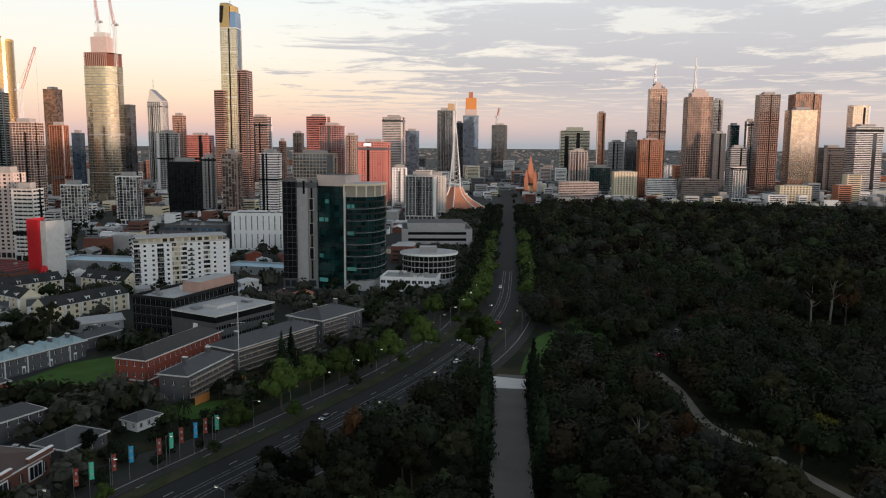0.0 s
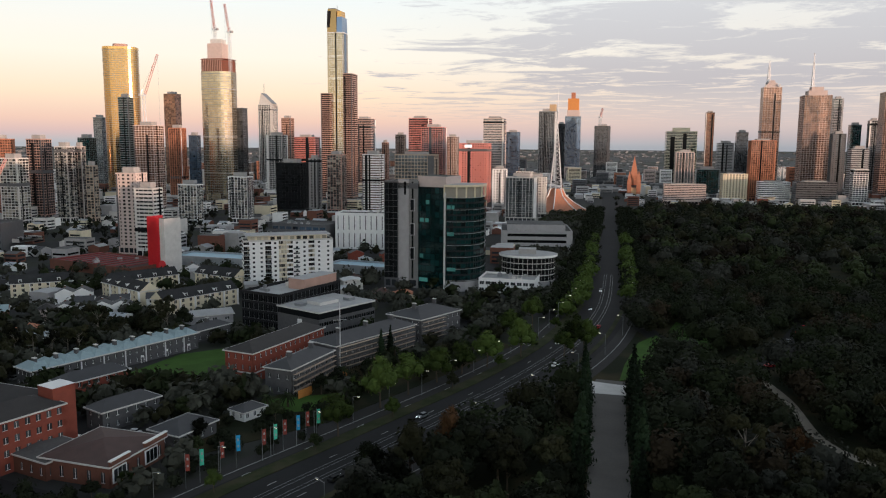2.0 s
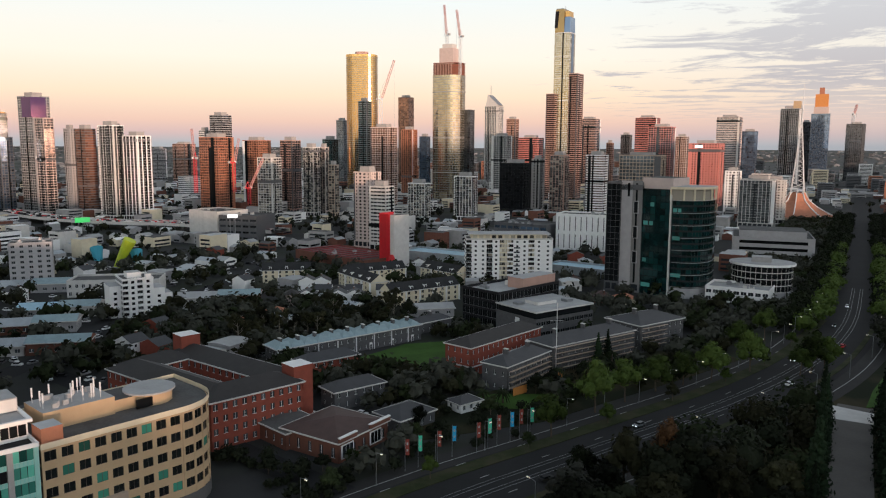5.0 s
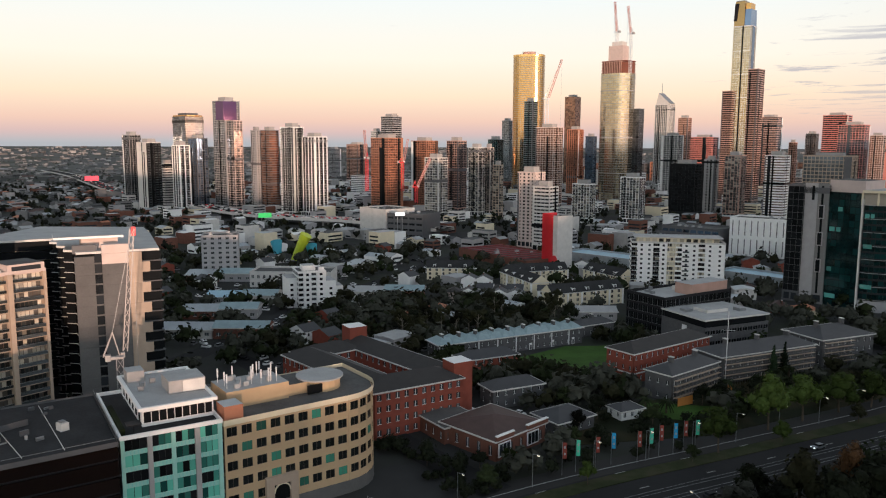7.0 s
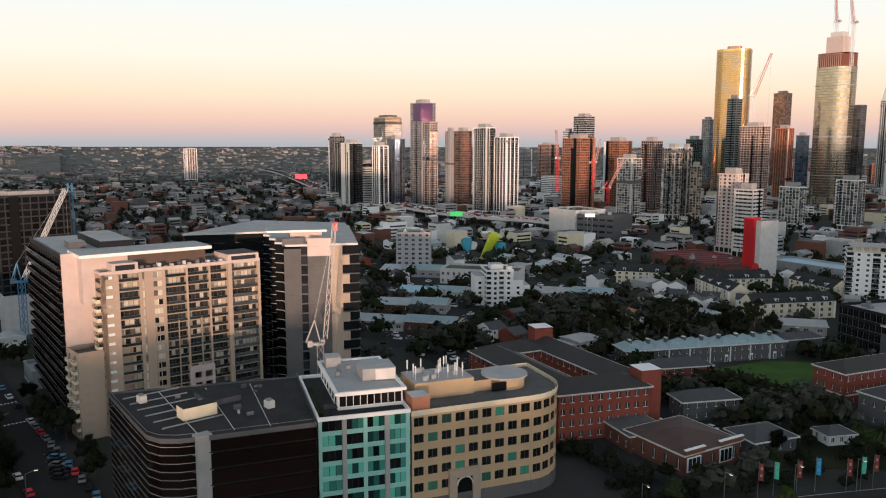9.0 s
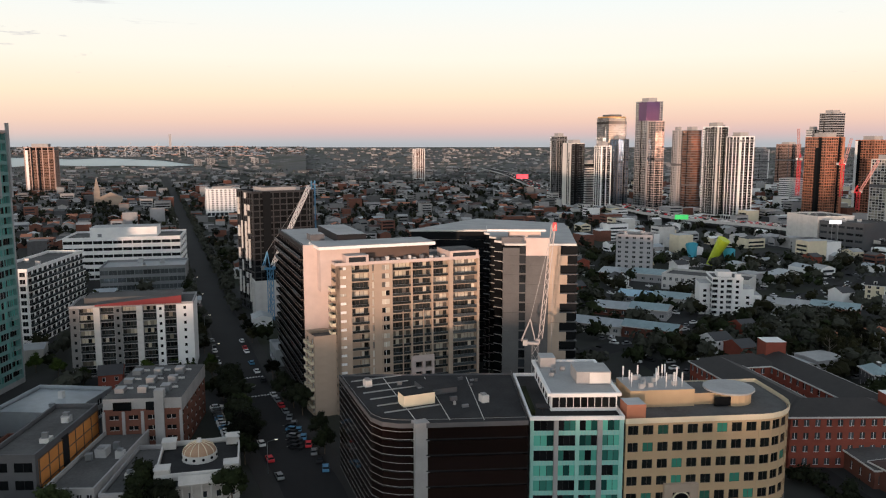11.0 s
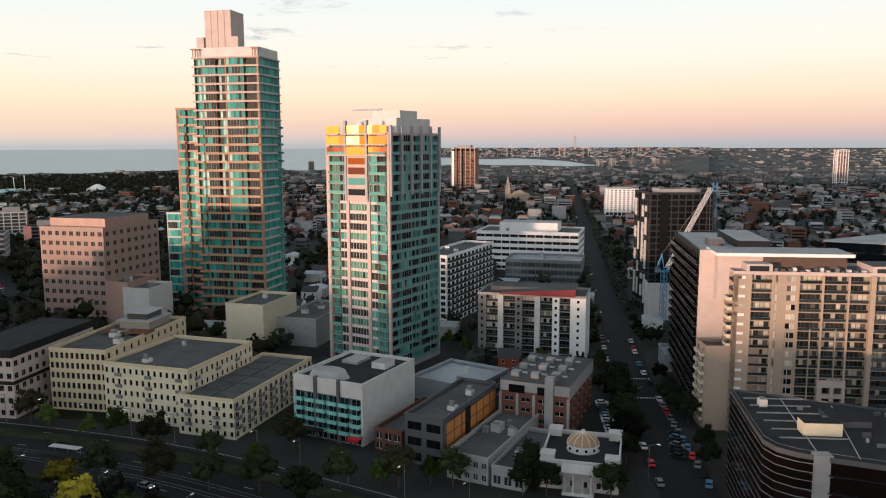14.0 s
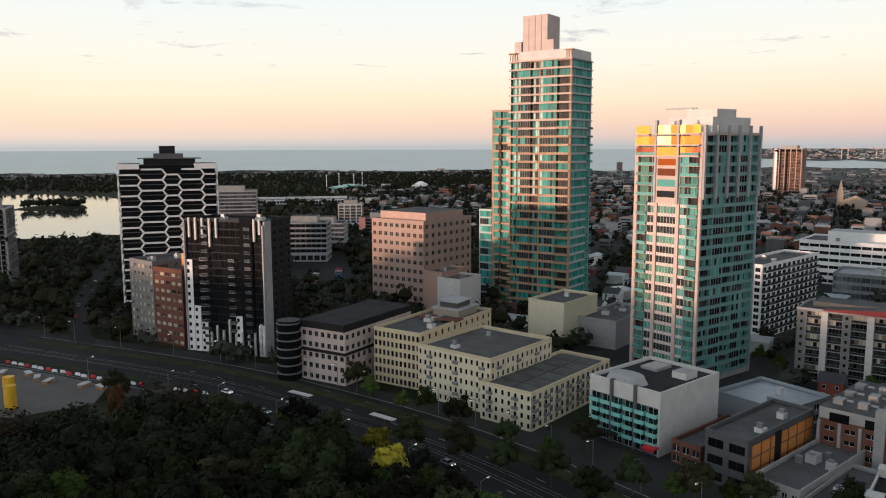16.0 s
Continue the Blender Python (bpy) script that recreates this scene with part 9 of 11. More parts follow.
# every storeyed thing built so far keeps its ground
for o in list(scene.collection.objects):
    if o.parent is None and o.get("category") in ("building", "church", "sculpture", "crane", "turret", "tower", "pavilion") and o.children:
        bpy.context.view_layer.update()
        break
for o in list(scene.collection.objects):
    if o.parent is None and o.get("category") in ("building", "church", "tower", "turret", "sculpture") and o.children:
        pts = [o.matrix_world @ c.matrix_basis @ Vector(v) for c in o.children if c.name.startswith(("core", "glazing", "wall", "block", "roof", "base_hall")) for v in c.bound_box]
        if not pts:
            continue
        xs, ys = [p.x for p in pts], [p.y for p in pts]
        q = o.matrix_world.to_3x3()
        ux, uy = Vector(q.col[0]).normalized(), Vector(q.col[1]).normalized()
        a0, a1 = min(p.dot(ux) for p in pts), max(p.dot(ux) for p in pts)
        b0, b1 = min(p.dot(uy) for p in pts), max(p.dot(uy) for p in pts)
        st = max(4.0, min(a1 - a0, b1 - b0) / 2)
        na, nb = max(1, int((a1 - a0) / st)), max(1, int((b1 - b0) / st))
        for i in range(na + 1):
            for j in range(nb + 1):
                p = ux * (a0 + (a1 - a0) * i / na) + uy * (b0 + (b1 - b0) * j / nb)
                taken.add(p.x, p.y, st * 0.62)

# cypresses along the avenue
for i in range(8):
    y = 184 + i * 12.5
    plant("cypress", 18.2 + (y - 190) * 0.08 - 7.6 - (i % 2) * 1.0, y, 1.12 + 0.12 * ((i * 7) % 3))
    plant("cypress", 18.2 + (y - 190) * 0.08 + 7.8 + (i % 3) * 0.6, y + 2, 1.1 + 0.12 * ((i * 5) % 3))
# bright street trees on the boulevard
for x, y in ((-60, 219), (-53, 247), (-46, 262), (-38, 278), (-30, 290), (-21, 301), (-8, 318), (14, 326), (19, 332), (10, 322), (-14, 352), (-4, 374)):
    plant("bright", x, y, 1.35 + 0.4 * ((int(x * 7) % 5) / 5))
for x, y, k, s in ((-23.3, 195, "rust", 1.05), (-44, 191, "mid", 0.85), (-35, 184, "rust", 0.5), (114, 221, "gold", 1.3), (68, 202, "rust", 0.95), (54, 202, "gum", 1.0), (63, 186, "gum", 0.85), (82, 190, "gum", 0.9), (100, 205, "rust", 0.6), (190, 372, "gum", 1.75), (201, 378, "rust", 1.35), (178, 366, "gum", 1.5), (214, 440, "gum", 1.4), (105, 238, "gum", 1.0), (146, 214, "gum", 1.0)):
    plant(k, x, y, s)
for i, (_, _, q, d) in enumerate(ribbon(BOULEVARD[6:13], 1, cuts=6)[4::3]):
    plant(("mid", "bright", "olive", "bright")[i % 4], q.x - d.y * 12.6 + (i % 3 - 1) * 0.5, q.y + d.x * 12.6, (0.42, 0.62, 0.5, 0.75)[(i * 3) % 4], z=0.3)
for x, y in ((-64.5, 303), (-62, 309)):
    plant("conifer", x, y, 1.0)
for x, y in ((-90, 240), (-84, 243), (-105, 246), (-74, 276), (-67, 290), (-62, 300), (-60, 308), (66, 366), (72, 380), (60, 352)):
    plant("palm", x, y, 0.9)
rng = random.Random(3)
# front garden of the barracks and the street in front
for i in range(40):
    t = rng.uniform(0, 1)
    x, y = -88 + 66 * t + rng.gauss(0, 3.6), 226 + 108 * t + rng.gauss(0, 3.6)
    if taken.free(x, y, 2.5) and not any(math.hypot(x - a, y - b) < r for a, b, r in LAWNS):
        plant(rng.choice(("dark", "mid", "bright", "mid", "olive")), x, y, rng.uniform(0.4, 0.62))
        taken.add(x, y, 2.0)
for x, y, k, s in ((-104, 176, "bright", 0.6), (-101, 160, "mid", 0.6), (-140, 232, "mid", 0.6), (-132, 244, "olive", 0.55), (-122, 250, "olive", 0.6), (-116, 240, "dark", 0.5), (-112, 226, "mid", 0.7), (-100, 224, "dark", 0.6), (-122, 162, "shrub", 1.1), (-110, 170, "shrub", 1.0), (-96, 198, "mid", 0.6), (-100, 210, "dark", 0.5)):
    plant(k, x, y, s)
# tall eucalypts behind the long row
for i in range(50):
    t = rng.uniform(0, 0.8)
    x, y = -216 + 56 * t + rng.gauss(0, 5), 268 + 110 * t + rng.gauss(0, 6)
    if taken.free(x, y, 2.5):
        plant(rng.choice(("gum", "gum", "dark", "olive")), x, y, rng.uniform(0.62, 0.9))
        taken.add(x, y, 2)
# street trees by the south boulevard and the cross street
for x, y in ((-221.5, -143.3), (-226, -152), (-216, -118.1), (-214.5, -126), (-207.5, -101.7), (-202.4, -83.7), (-197.4, -68.5), (-211, -62), (-187.5, -43), (-188.5, -27.9), (-191, -14), (-195, 6), (-184.7, -106.5), (-184.3, -89.7), (-183.4, -76.3), (-183, -63), (-181, -131), (-186, -152), (-176, -50), (-158, -20)):
    plant(rng.choice(("mid", "mid", "bright", "olive")), x, y, rng.uniform(0.75, 1.0))
plant("gold", -180.4, -114.7, 1.2, label="yellow-green bushy tree beside the boulevard")
for x, y, k, s in ((-171.6, -164.7, "mid", 1.1), (-171, -152, "olive", 1.05), (-178, -140, "dark", 1.0), (-167, -102, "gold", 1.4), (-166, -92, "grey", 0.9), (-177, -217, "olive", 1.0), (-162, -200, "rust", 0.7), (-158, -186, "mid", 1.15), (-150, -170, "grey", 1.0)):
    plant(k, x, y, s)
    taken.add(x, y, 4)
for x, y, k, s in ((-189, -33, "bright", 0.8), (-192, -20, "bright", 0.75), (-187, 4, "mid", 0.75), (-187.5, 10, "dark", 0.7), (-231, 36, "dark", 0.9), (-251, 37.5, "dark", 0.9), (-217, 34, "dark", 0.85), (-186, 26, "mid", 0.9), (-242, 37, "mid", 0.8), (-264, 38, "dark", 0.9), (-276, 38.5, "dark", 0.85), (-258, 54.5, "dark", 0.75), (-249, 56, "dark", 0.7), (-241, 57, "dark", 0.75), (-207, 55, "mid", 0.7), (-224, 37, "dark", 0.8), (-238, 35.5, "dark", 0.8), (-209, 33, "mid", 0.75)):
    plant(k, x, y, s)
for i in range(22):
    x = -190 - i * 9.5
    for o in (-10.5, 10.5):
        if rng.random() < 0.7 and taken.free(x, 46 + (x + 237) * -0.062 * (x < -304) + o, 1.5):
            plant(rng.choice(("mid", "dark", "olive")), x, 46 - max(0, -304 - x) * -0.065 + o, rng.uniform(0.38, 0.6))
for x, y in ((-322, -18), (-325, -8), (-318, 4), (-316, 14), (-312, 24), (-330, -26), (-300, 36), (-306, -9), (-300, 1), (-301, 13)):
    plant("bright", x, y, 0.8)

# park trees, thick, in the stretches that the eye looks over
spots = []
tries = 0
KINDS = ("dark", "dark", "mid", "olive", "grey", "dark", "mid", "olive")
while len(spots) < 430 and tries < 60000:
    tries += 1
    if rng.random() < 0.76:
        az, r = rng.uniform(-33, 14), math.sqrt(rng.uniform(140 ** 2, 470 ** 2))
    else:
        az, r = rng.uniform(112, 152), math.sqrt(rng.uniform(150 ** 2, 250 ** 2))
    x, y = polar(az, r)
    if not inside(x, y, PARK) or blocked(x, y, 4.5) or not taken.free(x, y, 3.9):
        continue
    taken.add(x, y, 3.9)
    spots.append((x, y))
spots.sort(key=lambda q: math.hypot(*q))
woods = {"leaf_dark": [], "leaf_olive": [], "leaf_mid": [], "leaf_brown": [], "leaf_grey": []}
for i, (x, y) in enumerate(spots):
    if i < 110:
        south = x < -60
        plant(rng.choice(("mid", "bright", "dark", "olive", "mid", "mid") if south else KINDS), x, y, rng.uniform(1.0, 1.45) if south else rng.uniform(0.85, 1.3))
    else:
        woods[rng.choice(("leaf_dark", "leaf_dark", "leaf_dark", "leaf_olive", "leaf_mid", "leaf_mid", "leaf_brown", "leaf_grey"))].append((x, y, 0.2, rng.uniform(11, 17)))


def far_trees(name, label, places, m, n=46, size=1.5, lobed=False):
    """Woods too far off to count, as one mesh of leaf clumps."""
    s = Shape()
    mi = s.mi(m)
    r2 = random.Random(len(places))
    g2 = r2.gauss
    v, f = s.v, s.f
    for tx, ty, tz, th in places:
        lobes = [(tx, ty, tz, th)]
        if lobed:
            for _ in range(3):
                a, q = r2.uniform(0, 6.3), th * r2.uniform(0.22, 0.4)
                lobes.append((tx + math.cos(a) * q, ty + math.sin(a) * q, tz + th * r2.uniform(0.05, 0.2), th * r2.uniform(0.5, 0.72)))
        for x, y, z, h in lobes:
            w = h * r2.uniform(0.36, 0.5)
            b = len(v)
            for k in range(6):
                a = k * math.pi / 3
                v.append((x + w * 0.62 * math.cos(a), y + w * 0.62 * math.sin(a), z + h * 0.5))
                v.append((x + w * 0.40 * math.cos(a), y + w * 0.40 * math.sin(a), z + h * 0.70))
            v.append((x, y, z + h * 0.78))
            v.append((x, y, z + h * 0.2))
            for k in range(6):
                p0, p1 = b + 2 * k, b + 2 * ((k + 1) % 6)
                f.append((p0, p1, p1 + 1, p0 + 1))
                f.append((p0 + 1, p1 + 1, b + 12))
                f.append((p1, p0, b + 13))
            for _ in range(n if (x, y) == (tx, ty) else n // 2):
                dx, dy, dz = g2(0, 1), g2(0, 1), g2(0.35, 1)
                q = r2.uniform(0.66, 1.08) / (math.sqrt(dx * dx + dy * dy + dz * dz) + 1e-6)
                ex, ey, ez = dx * q, dy * q, dz * q
                px, py, pz = x + ex * w, y + ey * w, z + h * 0.55 + ez * h * 0.4
                a = size * r2.uniform(0.55, 1.3)
                nrm = Vector((ex + g2(0, 0.4), ey + g2(0, 0.4), ez + g2(0.1, 0.4)))
                t = nrm.cross(Vector((g2(0, 1), g2(0, 1), g2(0, 1)))).normalized() * a
                u = nrm.cross(t).normalized() * a * 0.62
                b = len(v)
                v += [(px + t.x, py + t.y, pz + t.z), (px + u.x, py + u.y, pz + u.z), (px - t.x, py - t.y, pz - t.z), (px - u.x, py - u.y, pz - u.z)]
                f.append((b, b + 1, b + 2, b + 3))
    s.m = [mi] * len(f)
    return solid(name, s, Matrix(), label, "trees", kind="stuff")


n_w = 0
# plane trees shading the side lanes of the boulevard
lane_t = {"leaf_bright": [], "leaf_mid": [], "leaf_dark": []}
for y in range(395, 1060, 9):
    k = next(i for i in range(len(BOULEVARD) - 1) if BOULEVARD[i][1] <= y <= BOULEVARD[i + 1][1])
    (x0, y0), (x1, y1) = BOULEVARD[k], BOULEVARD[k + 1]
    cx = x0 + (x1 - x0) * (y - y0) / (y1 - y0)
    for o in (-24, -13.5, 13.5, 24):
        if (y < 440 and o > 0) or rng.random() < 0.12:
            continue
        m = "leaf_bright" if abs(o) < 20 and y < 720 and rng.random() < 0.75 else rng.choice(("leaf_mid", "leaf_dark"))
        lane_t[m].append((cx + o + rng.gauss(0, 0.8), y + rng.gauss(0, 1.2), 0.1, rng.uniform(9.5, 13)))
        taken.add(cx + o, y, 3.5)
for k, w in lane_t.items():
    far_trees("boulevard_trees", "green plane trees in rows along the boulevard", w, k, 80, 0.95, True)
while n_w < 980:
    az, r = rng.uniform(-36, 4), math.sqrt(rng.uniform(440 ** 2, 1150 ** 2))
    x, y = polar(az, r)
    if not inside(x, y, PARK) or blocked(x, y, 3) or not taken.free(x, y, 4.2):
        continue
    taken.add(x, y, 4.2)
    woods[rng.choice(("leaf_dark", "leaf_dark", "leaf_dark", "leaf_olive", "leaf_mid", "leaf_mid", "leaf_brown", "leaf_grey"))].append((x, y, 0, rng.choice((rng.uniform(8, 13), rng.uniform(12, 17), rng.uniform(15, 22)))))
    n_w += 1
for k, w in woods.items():
    far_trees("woodland", "dense dark park woodland", [q for q in w if math.hypot(q[0], q[1]) < 520], k, 230, 0.74, True)
    far_trees("far_woodland", "dark park woodland reaching to the city", [q for q in w if math.hypot(q[0], q[1]) >= 520], k, 46, 1.5, True)

# ---- houses ----
def house_kind(wall, roof, w, d, h, rise, floors, hipped):
    s = Shape().box(-w / 2, w / 2, -d / 2, d / 2, -0.5, h, wall)
    r = Shape().gable(-w / 2, w / 2, -d / 2, d / 2, h, rise, roof, wall, 0.4, d / 2 if hipped else 0)
    win = window_mesh(1.1, 1.4, "white_paint", "glass_black")
    ch = Shape().box(-0.45, 0.45, -0.35, 0.35, 0, 2.2, "brick_brown").box(-0.52, 0.52, -0.42, 0.42, 2.2, 2.4, "pale_concrete").mesh("chimney")
    return s.mesh("house"), r.mesh("roof"), win, ch, w, d, h, rise, floors


HOUSES = [house_kind(*q) for q in (
    ("white_paint", "slate", 9, 10, 6, 2.6, 2, False), ("cream", "terracotta", 10, 11, 3.4, 2.6, 1, True), ("brick_brown", "brown_tile", 10, 10, 3.4, 2.8, 1, True),
    ("pale_concrete", "tin_roof", 11, 12, 5.6, 1.2, 2, False), ("white_paint", "tin_roof", 12, 9, 4, 1.6, 1, False), ("red_brick", "slate", 8, 11, 6.2, 2.4, 2, False),
    ("pink_stone", "dark_tile", 9, 9, 6, 2.4, 2, True), ("grey_stone", "pale_roof", 13, 12, 6.5, 0.6, 2, False))]
HLAB = ("white two-storey terrace house with a slate roof", "cream bungalow with an orange tiled hip roof", "brown brick bungalow with a brown tiled roof", "pale commercial building with a metal roof",
        "white low house with a metal roof", "red brick two-storey terrace with a slate roof", "pink rendered townhouse with a dark tiled roof", "grey flat-roofed warehouse building")


def house(k, x, y, rot):
    wm, rm, win, ch, w, d, h, rise, floors = HOUSES[k]
    ob = new("house", wm)
    ob.matrix_world = pose(x, y, 0, 0, 0, rot)
    tagged(ob, HLAB[k], "house", "houses west of the boulevard")
    part("roof", rm, ob)
    if k in (0, 2):
        part("chimney", ch, ob, at=(w * 0.3, 0.6, h + rise * 0.35))
    for u in (-w * 0.26, w * 0.26) if math.hypot(x, y) < 480 else ():
        for f in range(floors):
            part("window", win, ob, at=(u, -d / 2 - 0.02, 1.0 + f * 2.9))
    return ob


n_h = 0
# two rows of white townhouses, then the scattered streets
for row, (x0, y0, n) in enumerate(((-262, 392, 6), (-238, 372, 6), (-246, 352, 5))):
    for i in range(n):
        x, y = x0 + i * 8.7 * math.cos(radians(26)), y0 + i * 8.7 * math.sin(radians(26))
        if taken.free(x, y, 4.0):
            house((0, 0, 6, 0, 4)[(i + row) % 5], x, y, 26 if row % 2 else 116)
            taken.add(x, y, 4.2)
            n_h += 1
tries = 0
while n_h < 165 and tries < 9000:
    tries += 1
    az, r = rng.choice((rng.uniform(8, 76), rng.uniform(76, 112))), math.sqrt(rng.uniform(300 ** 2, 620 ** 2))
    x, y = polar(az, r)
    x, y = round(x / 13) * 13 + rng.uniform(-1, 1), round(y / 14) * 14 + rng.uniform(-1, 1)
    if inside(x, y, PARK) or blocked(x, y, 8) or not taken.free(x, y, 6.0):
        continue
    taken.add(x, y, 6.2)
    house(rng.choice((0, 3, 3, 4, 4, 7, 5, 2, 1)), x, y, (-5 if az > 30 else 26) + 90 * rng.randrange(4))
    n_h += 1
# garden and street trees between the houses
garden = {"leaf_dark": [], "leaf_olive": [], "leaf_mid": []}
tries = n_t = 0
while n_t < 900 and tries < 30000:
    tries += 1
    az, r = rng.uniform(6, 116), math.sqrt(rng.uniform(255 ** 2, 640 ** 2))
    x, y = polar(az, r)
    if inside(x, y, PARK) or blocked(x, y, 2) or not taken.free(x, y, 2.2):
        continue
    taken.add(x, y, 2.0)
    garden[rng.choice(("leaf_dark", "leaf_dark", "leaf_olive", "leaf_mid"))].append((x, y, 0, rng.uniform(5.5, 12.5)))
    n_t += 1
tries = 0
while n_t < 1180 and tries < 16000:
    tries += 1
    x, y = polar(rng.uniform(24, 66), math.sqrt(rng.uniform(240 ** 2, 450 ** 2)))
    if inside(x, y, PARK) or blocked(x, y, 1) or not taken.free(x, y, 1.6):
        continue
    taken.add(x, y, 1.6)
    garden[rng.choice(("leaf_dark", "leaf_dark", "leaf_olive", "leaf_mid"))].append((x, y, 0, rng.uniform(4.5, 11)))
    n_t += 1
tries = 0
while n_t < 1560 and tries < 20000:
    tries += 1
    y = rng.uniform(320, 1010)
    x = 22 + (y - 350) * 0.09 + rng.uniform(-70, -24) + max(0, 430 - y) * -0.2
    if rng.random() < 0.35:
        x, y = rng.uniform(-175, -95), rng.uniform(170, 330)
    if blocked(x, y, 1) or inside(x, y, PARK) or not taken.free(x, y, 2.3):
        continue
    taken.add(x, y, 2.0)
    garden[rng.choice(("leaf_dark", "leaf_dark", "leaf_mid", "leaf_olive"))].append((x, y, 0, rng.uniform(6, 11)))
    n_t += 1
tries = 0
while n_t < 2500 and tries < 20000:
    tries += 1
    x, y = polar(rng.uniform(111, 153), math.sqrt(rng.uniform(262 ** 2, 800 ** 2)))
    if blocked(x, y, 1) or inside(x, y, PARK) or not taken.free(x, y, 2.6):
        continue
    taken.add(x, y, 2.4)
    garden[rng.choice(("leaf_dark", "leaf_dark", "leaf_olive"))].append((x, y, 0, rng.uniform(7, 12)))
    n_t += 1
for i in range(90):
    for o in (-10, 10):
        x = -405 - i * 13.0
        garden["leaf_dark"].append((x, 46 + max(0, -304 - x) * 0.065 + o, 0, rng.uniform(5, 9)))


# ---- far suburbs ----
def far_houses(name, label, places, walls, roofs):
    s = Shape()
    r2 = random.Random(11)
    for x, y, z, w, d, h, rot in places:
        m, rf = r2.choice(walls), r2.choice(roofs)
        c, q = math.cos(rot), math.sin(rot)

        def p(a, b, e):
            return (x + a * c - b * q, y + a * q + b * c, z + e)

        a, b = w / 2, d / 2
        s.face((p(-a, -b, 0), p(a, -b, 0), p(a, -b, h), p(-a, -b, h)), m)
        s.face((p(a, -b, 0), p(a, b, 0), p(a, b, h), p(a, -b, h)), m)
        s.face((p(a, b, 0), p(-a, b, 0), p(-a, b, h), p(a, b, h)), m)
        s.face((p(-a, b, 0), p(-a, -b, 0), p(-a, -b, h), p(-a, b, h)), m)
        k = h + (0.18 * d if h < 7 else 0.3)
        s.face((p(-a, -b, h), p(a, -b, h), p(a, 0, k), p(-a, 0, k)), rf)
        s.face((p(a, b, h), p(-a, b, h), p(-a, 0, k), p(a, 0, k)), rf)
        s.face((p(a, -b, h), p(a, b, h), p(a, 0, k)), m)
        s.face((p(-a, b, h), p(-a, -b, h), p(-a, 0, k)), m)
        if h > 5:
            for e in range(int(h / 3.2)):
                s.face((p(-a * 0.85, -b - 0.05, 1 + e * 3.2), p(a * 0.85, -b - 0.05, 1 + e * 3.2), p(a * 0.85, -b - 0.05, 2.5 + e * 3.2), p(-a * 0.85, -b - 0.05, 2.5 + e * 3.2)), "glass_dark")
                s.face((p(a + 0.05, -b * 0.8, 1 + e * 3.2), p(a + 0.05, b * 0.8, 1 + e * 3.2), p(a + 0.05, b * 0.8, 2.5 + e * 3.2), p(a + 0.05, -b * 0.8, 2.5 + e * 3.2)), "glass_dark")
    return solid(name, s, Matrix(), label, "houses", kind="stuff")


def wet(az, r):
    return az > 77 and r > shore(az) - 30 and not (az < 97 and r > 3680 + max(0, az - 92) * 60 - max(0, 88 - az) * 120)


def shelf(az, r):
    """Height of the far shore over the plain."""
    return 3.6 if 76 < az < 97.5 and r > 3600 + max(0, az - 92) * 60 - max(0, 88 - az) * 120 else 0.0


mid_h, far_h, far_t = [], [], {"leaf_dark": [], "leaf_olive": [], "leaf_suburb": []}
tries = 0
while len(mid_h) < 3000 and tries < 60000:
    tries += 1
    az, r = rng.uniform(-34, 124), math.sqrt(rng.uniform(560 ** 2, 1700 ** 2))
    if az < 2 and r < 1200:
        continue
    x, y = polar(az, r)
    x, y = round(x / 15) * 15 + rng.uniform(-1, 1), round(y / 15) * 15 + rng.uniform(-1, 1)
    big = rng.random() < (0.42 if az < 60 else 0.12)
    if inside(x, y, PARK) or blocked(x, y, 6) or not taken.free(x, y, 6.2):
        continue
    taken.add(x, y, 6.2)
    mid_h.append((x, y, 0, rng.uniform(9, 15) * (1.4 if big else 1), rng.uniform(8, 12) * (1.3 if big else 1), rng.uniform(7, 16) if big else rng.uniform(3.5, 7), radians(-5 + 90 * rng.randrange(4))))
near_city = [q for q in mid_h if math.degrees(math.atan2(-q[0], q[1])) < 58]
far_houses("suburb_blocks", "low pale-roofed blocks and sheds below the city", near_city, ["white_paint", "pale_concrete", "cream", "brick_brown", "grey_stone", "concrete"], ["tin_roof", "pale_roof", "roof_felt", "pale_roof", "tin_roof", "slate", "white_paint"])
far_houses("suburb_houses", "low mixed houses and shops in inner suburbs", [q for q in mid_h if math.degrees(math.atan2(-q[0], q[1])) >= 58], ["grey_render", "concrete", "grey_stone", "brick_brown", "brick_brown", "grey_render", "bluestone", "concrete"],
           ["tin_roof", "roof_felt", "brown_tile", "slate", "pale_roof", "roof_felt", "roof_felt", "terracotta", "roof_felt"])
for _ in range(15000):
    az, r = rng.uniform(-34, 150), math.sqrt(rng.uniform(1500 ** 2, 4700 ** 2))
    if r > 2800 and rng.random() < 0.62:
        continue
    if wet(az, r) or (az > 112 and r < 2300) or (az > 90 and 3500 < r < 3700):
        continue
    x, y = polar(az, r)
    if near_line(x, y, FREEWAY, 24) or near_line(x, y, PARKST, 12) or not taken.free(x, y, 8):
        continue
    big = rng.random() < 0.14
    far_h.append((x, y, lift(r) - 0.5 + shelf(az, r), rng.uniform(9, 17) * (2.2 if big else 1), rng.uniform(8, 14) * (1.8 if big else 1), rng.uniform(5, 10) if big else rng.uniform(3, 5), radians(-5 + 90 * rng.randrange(4))))
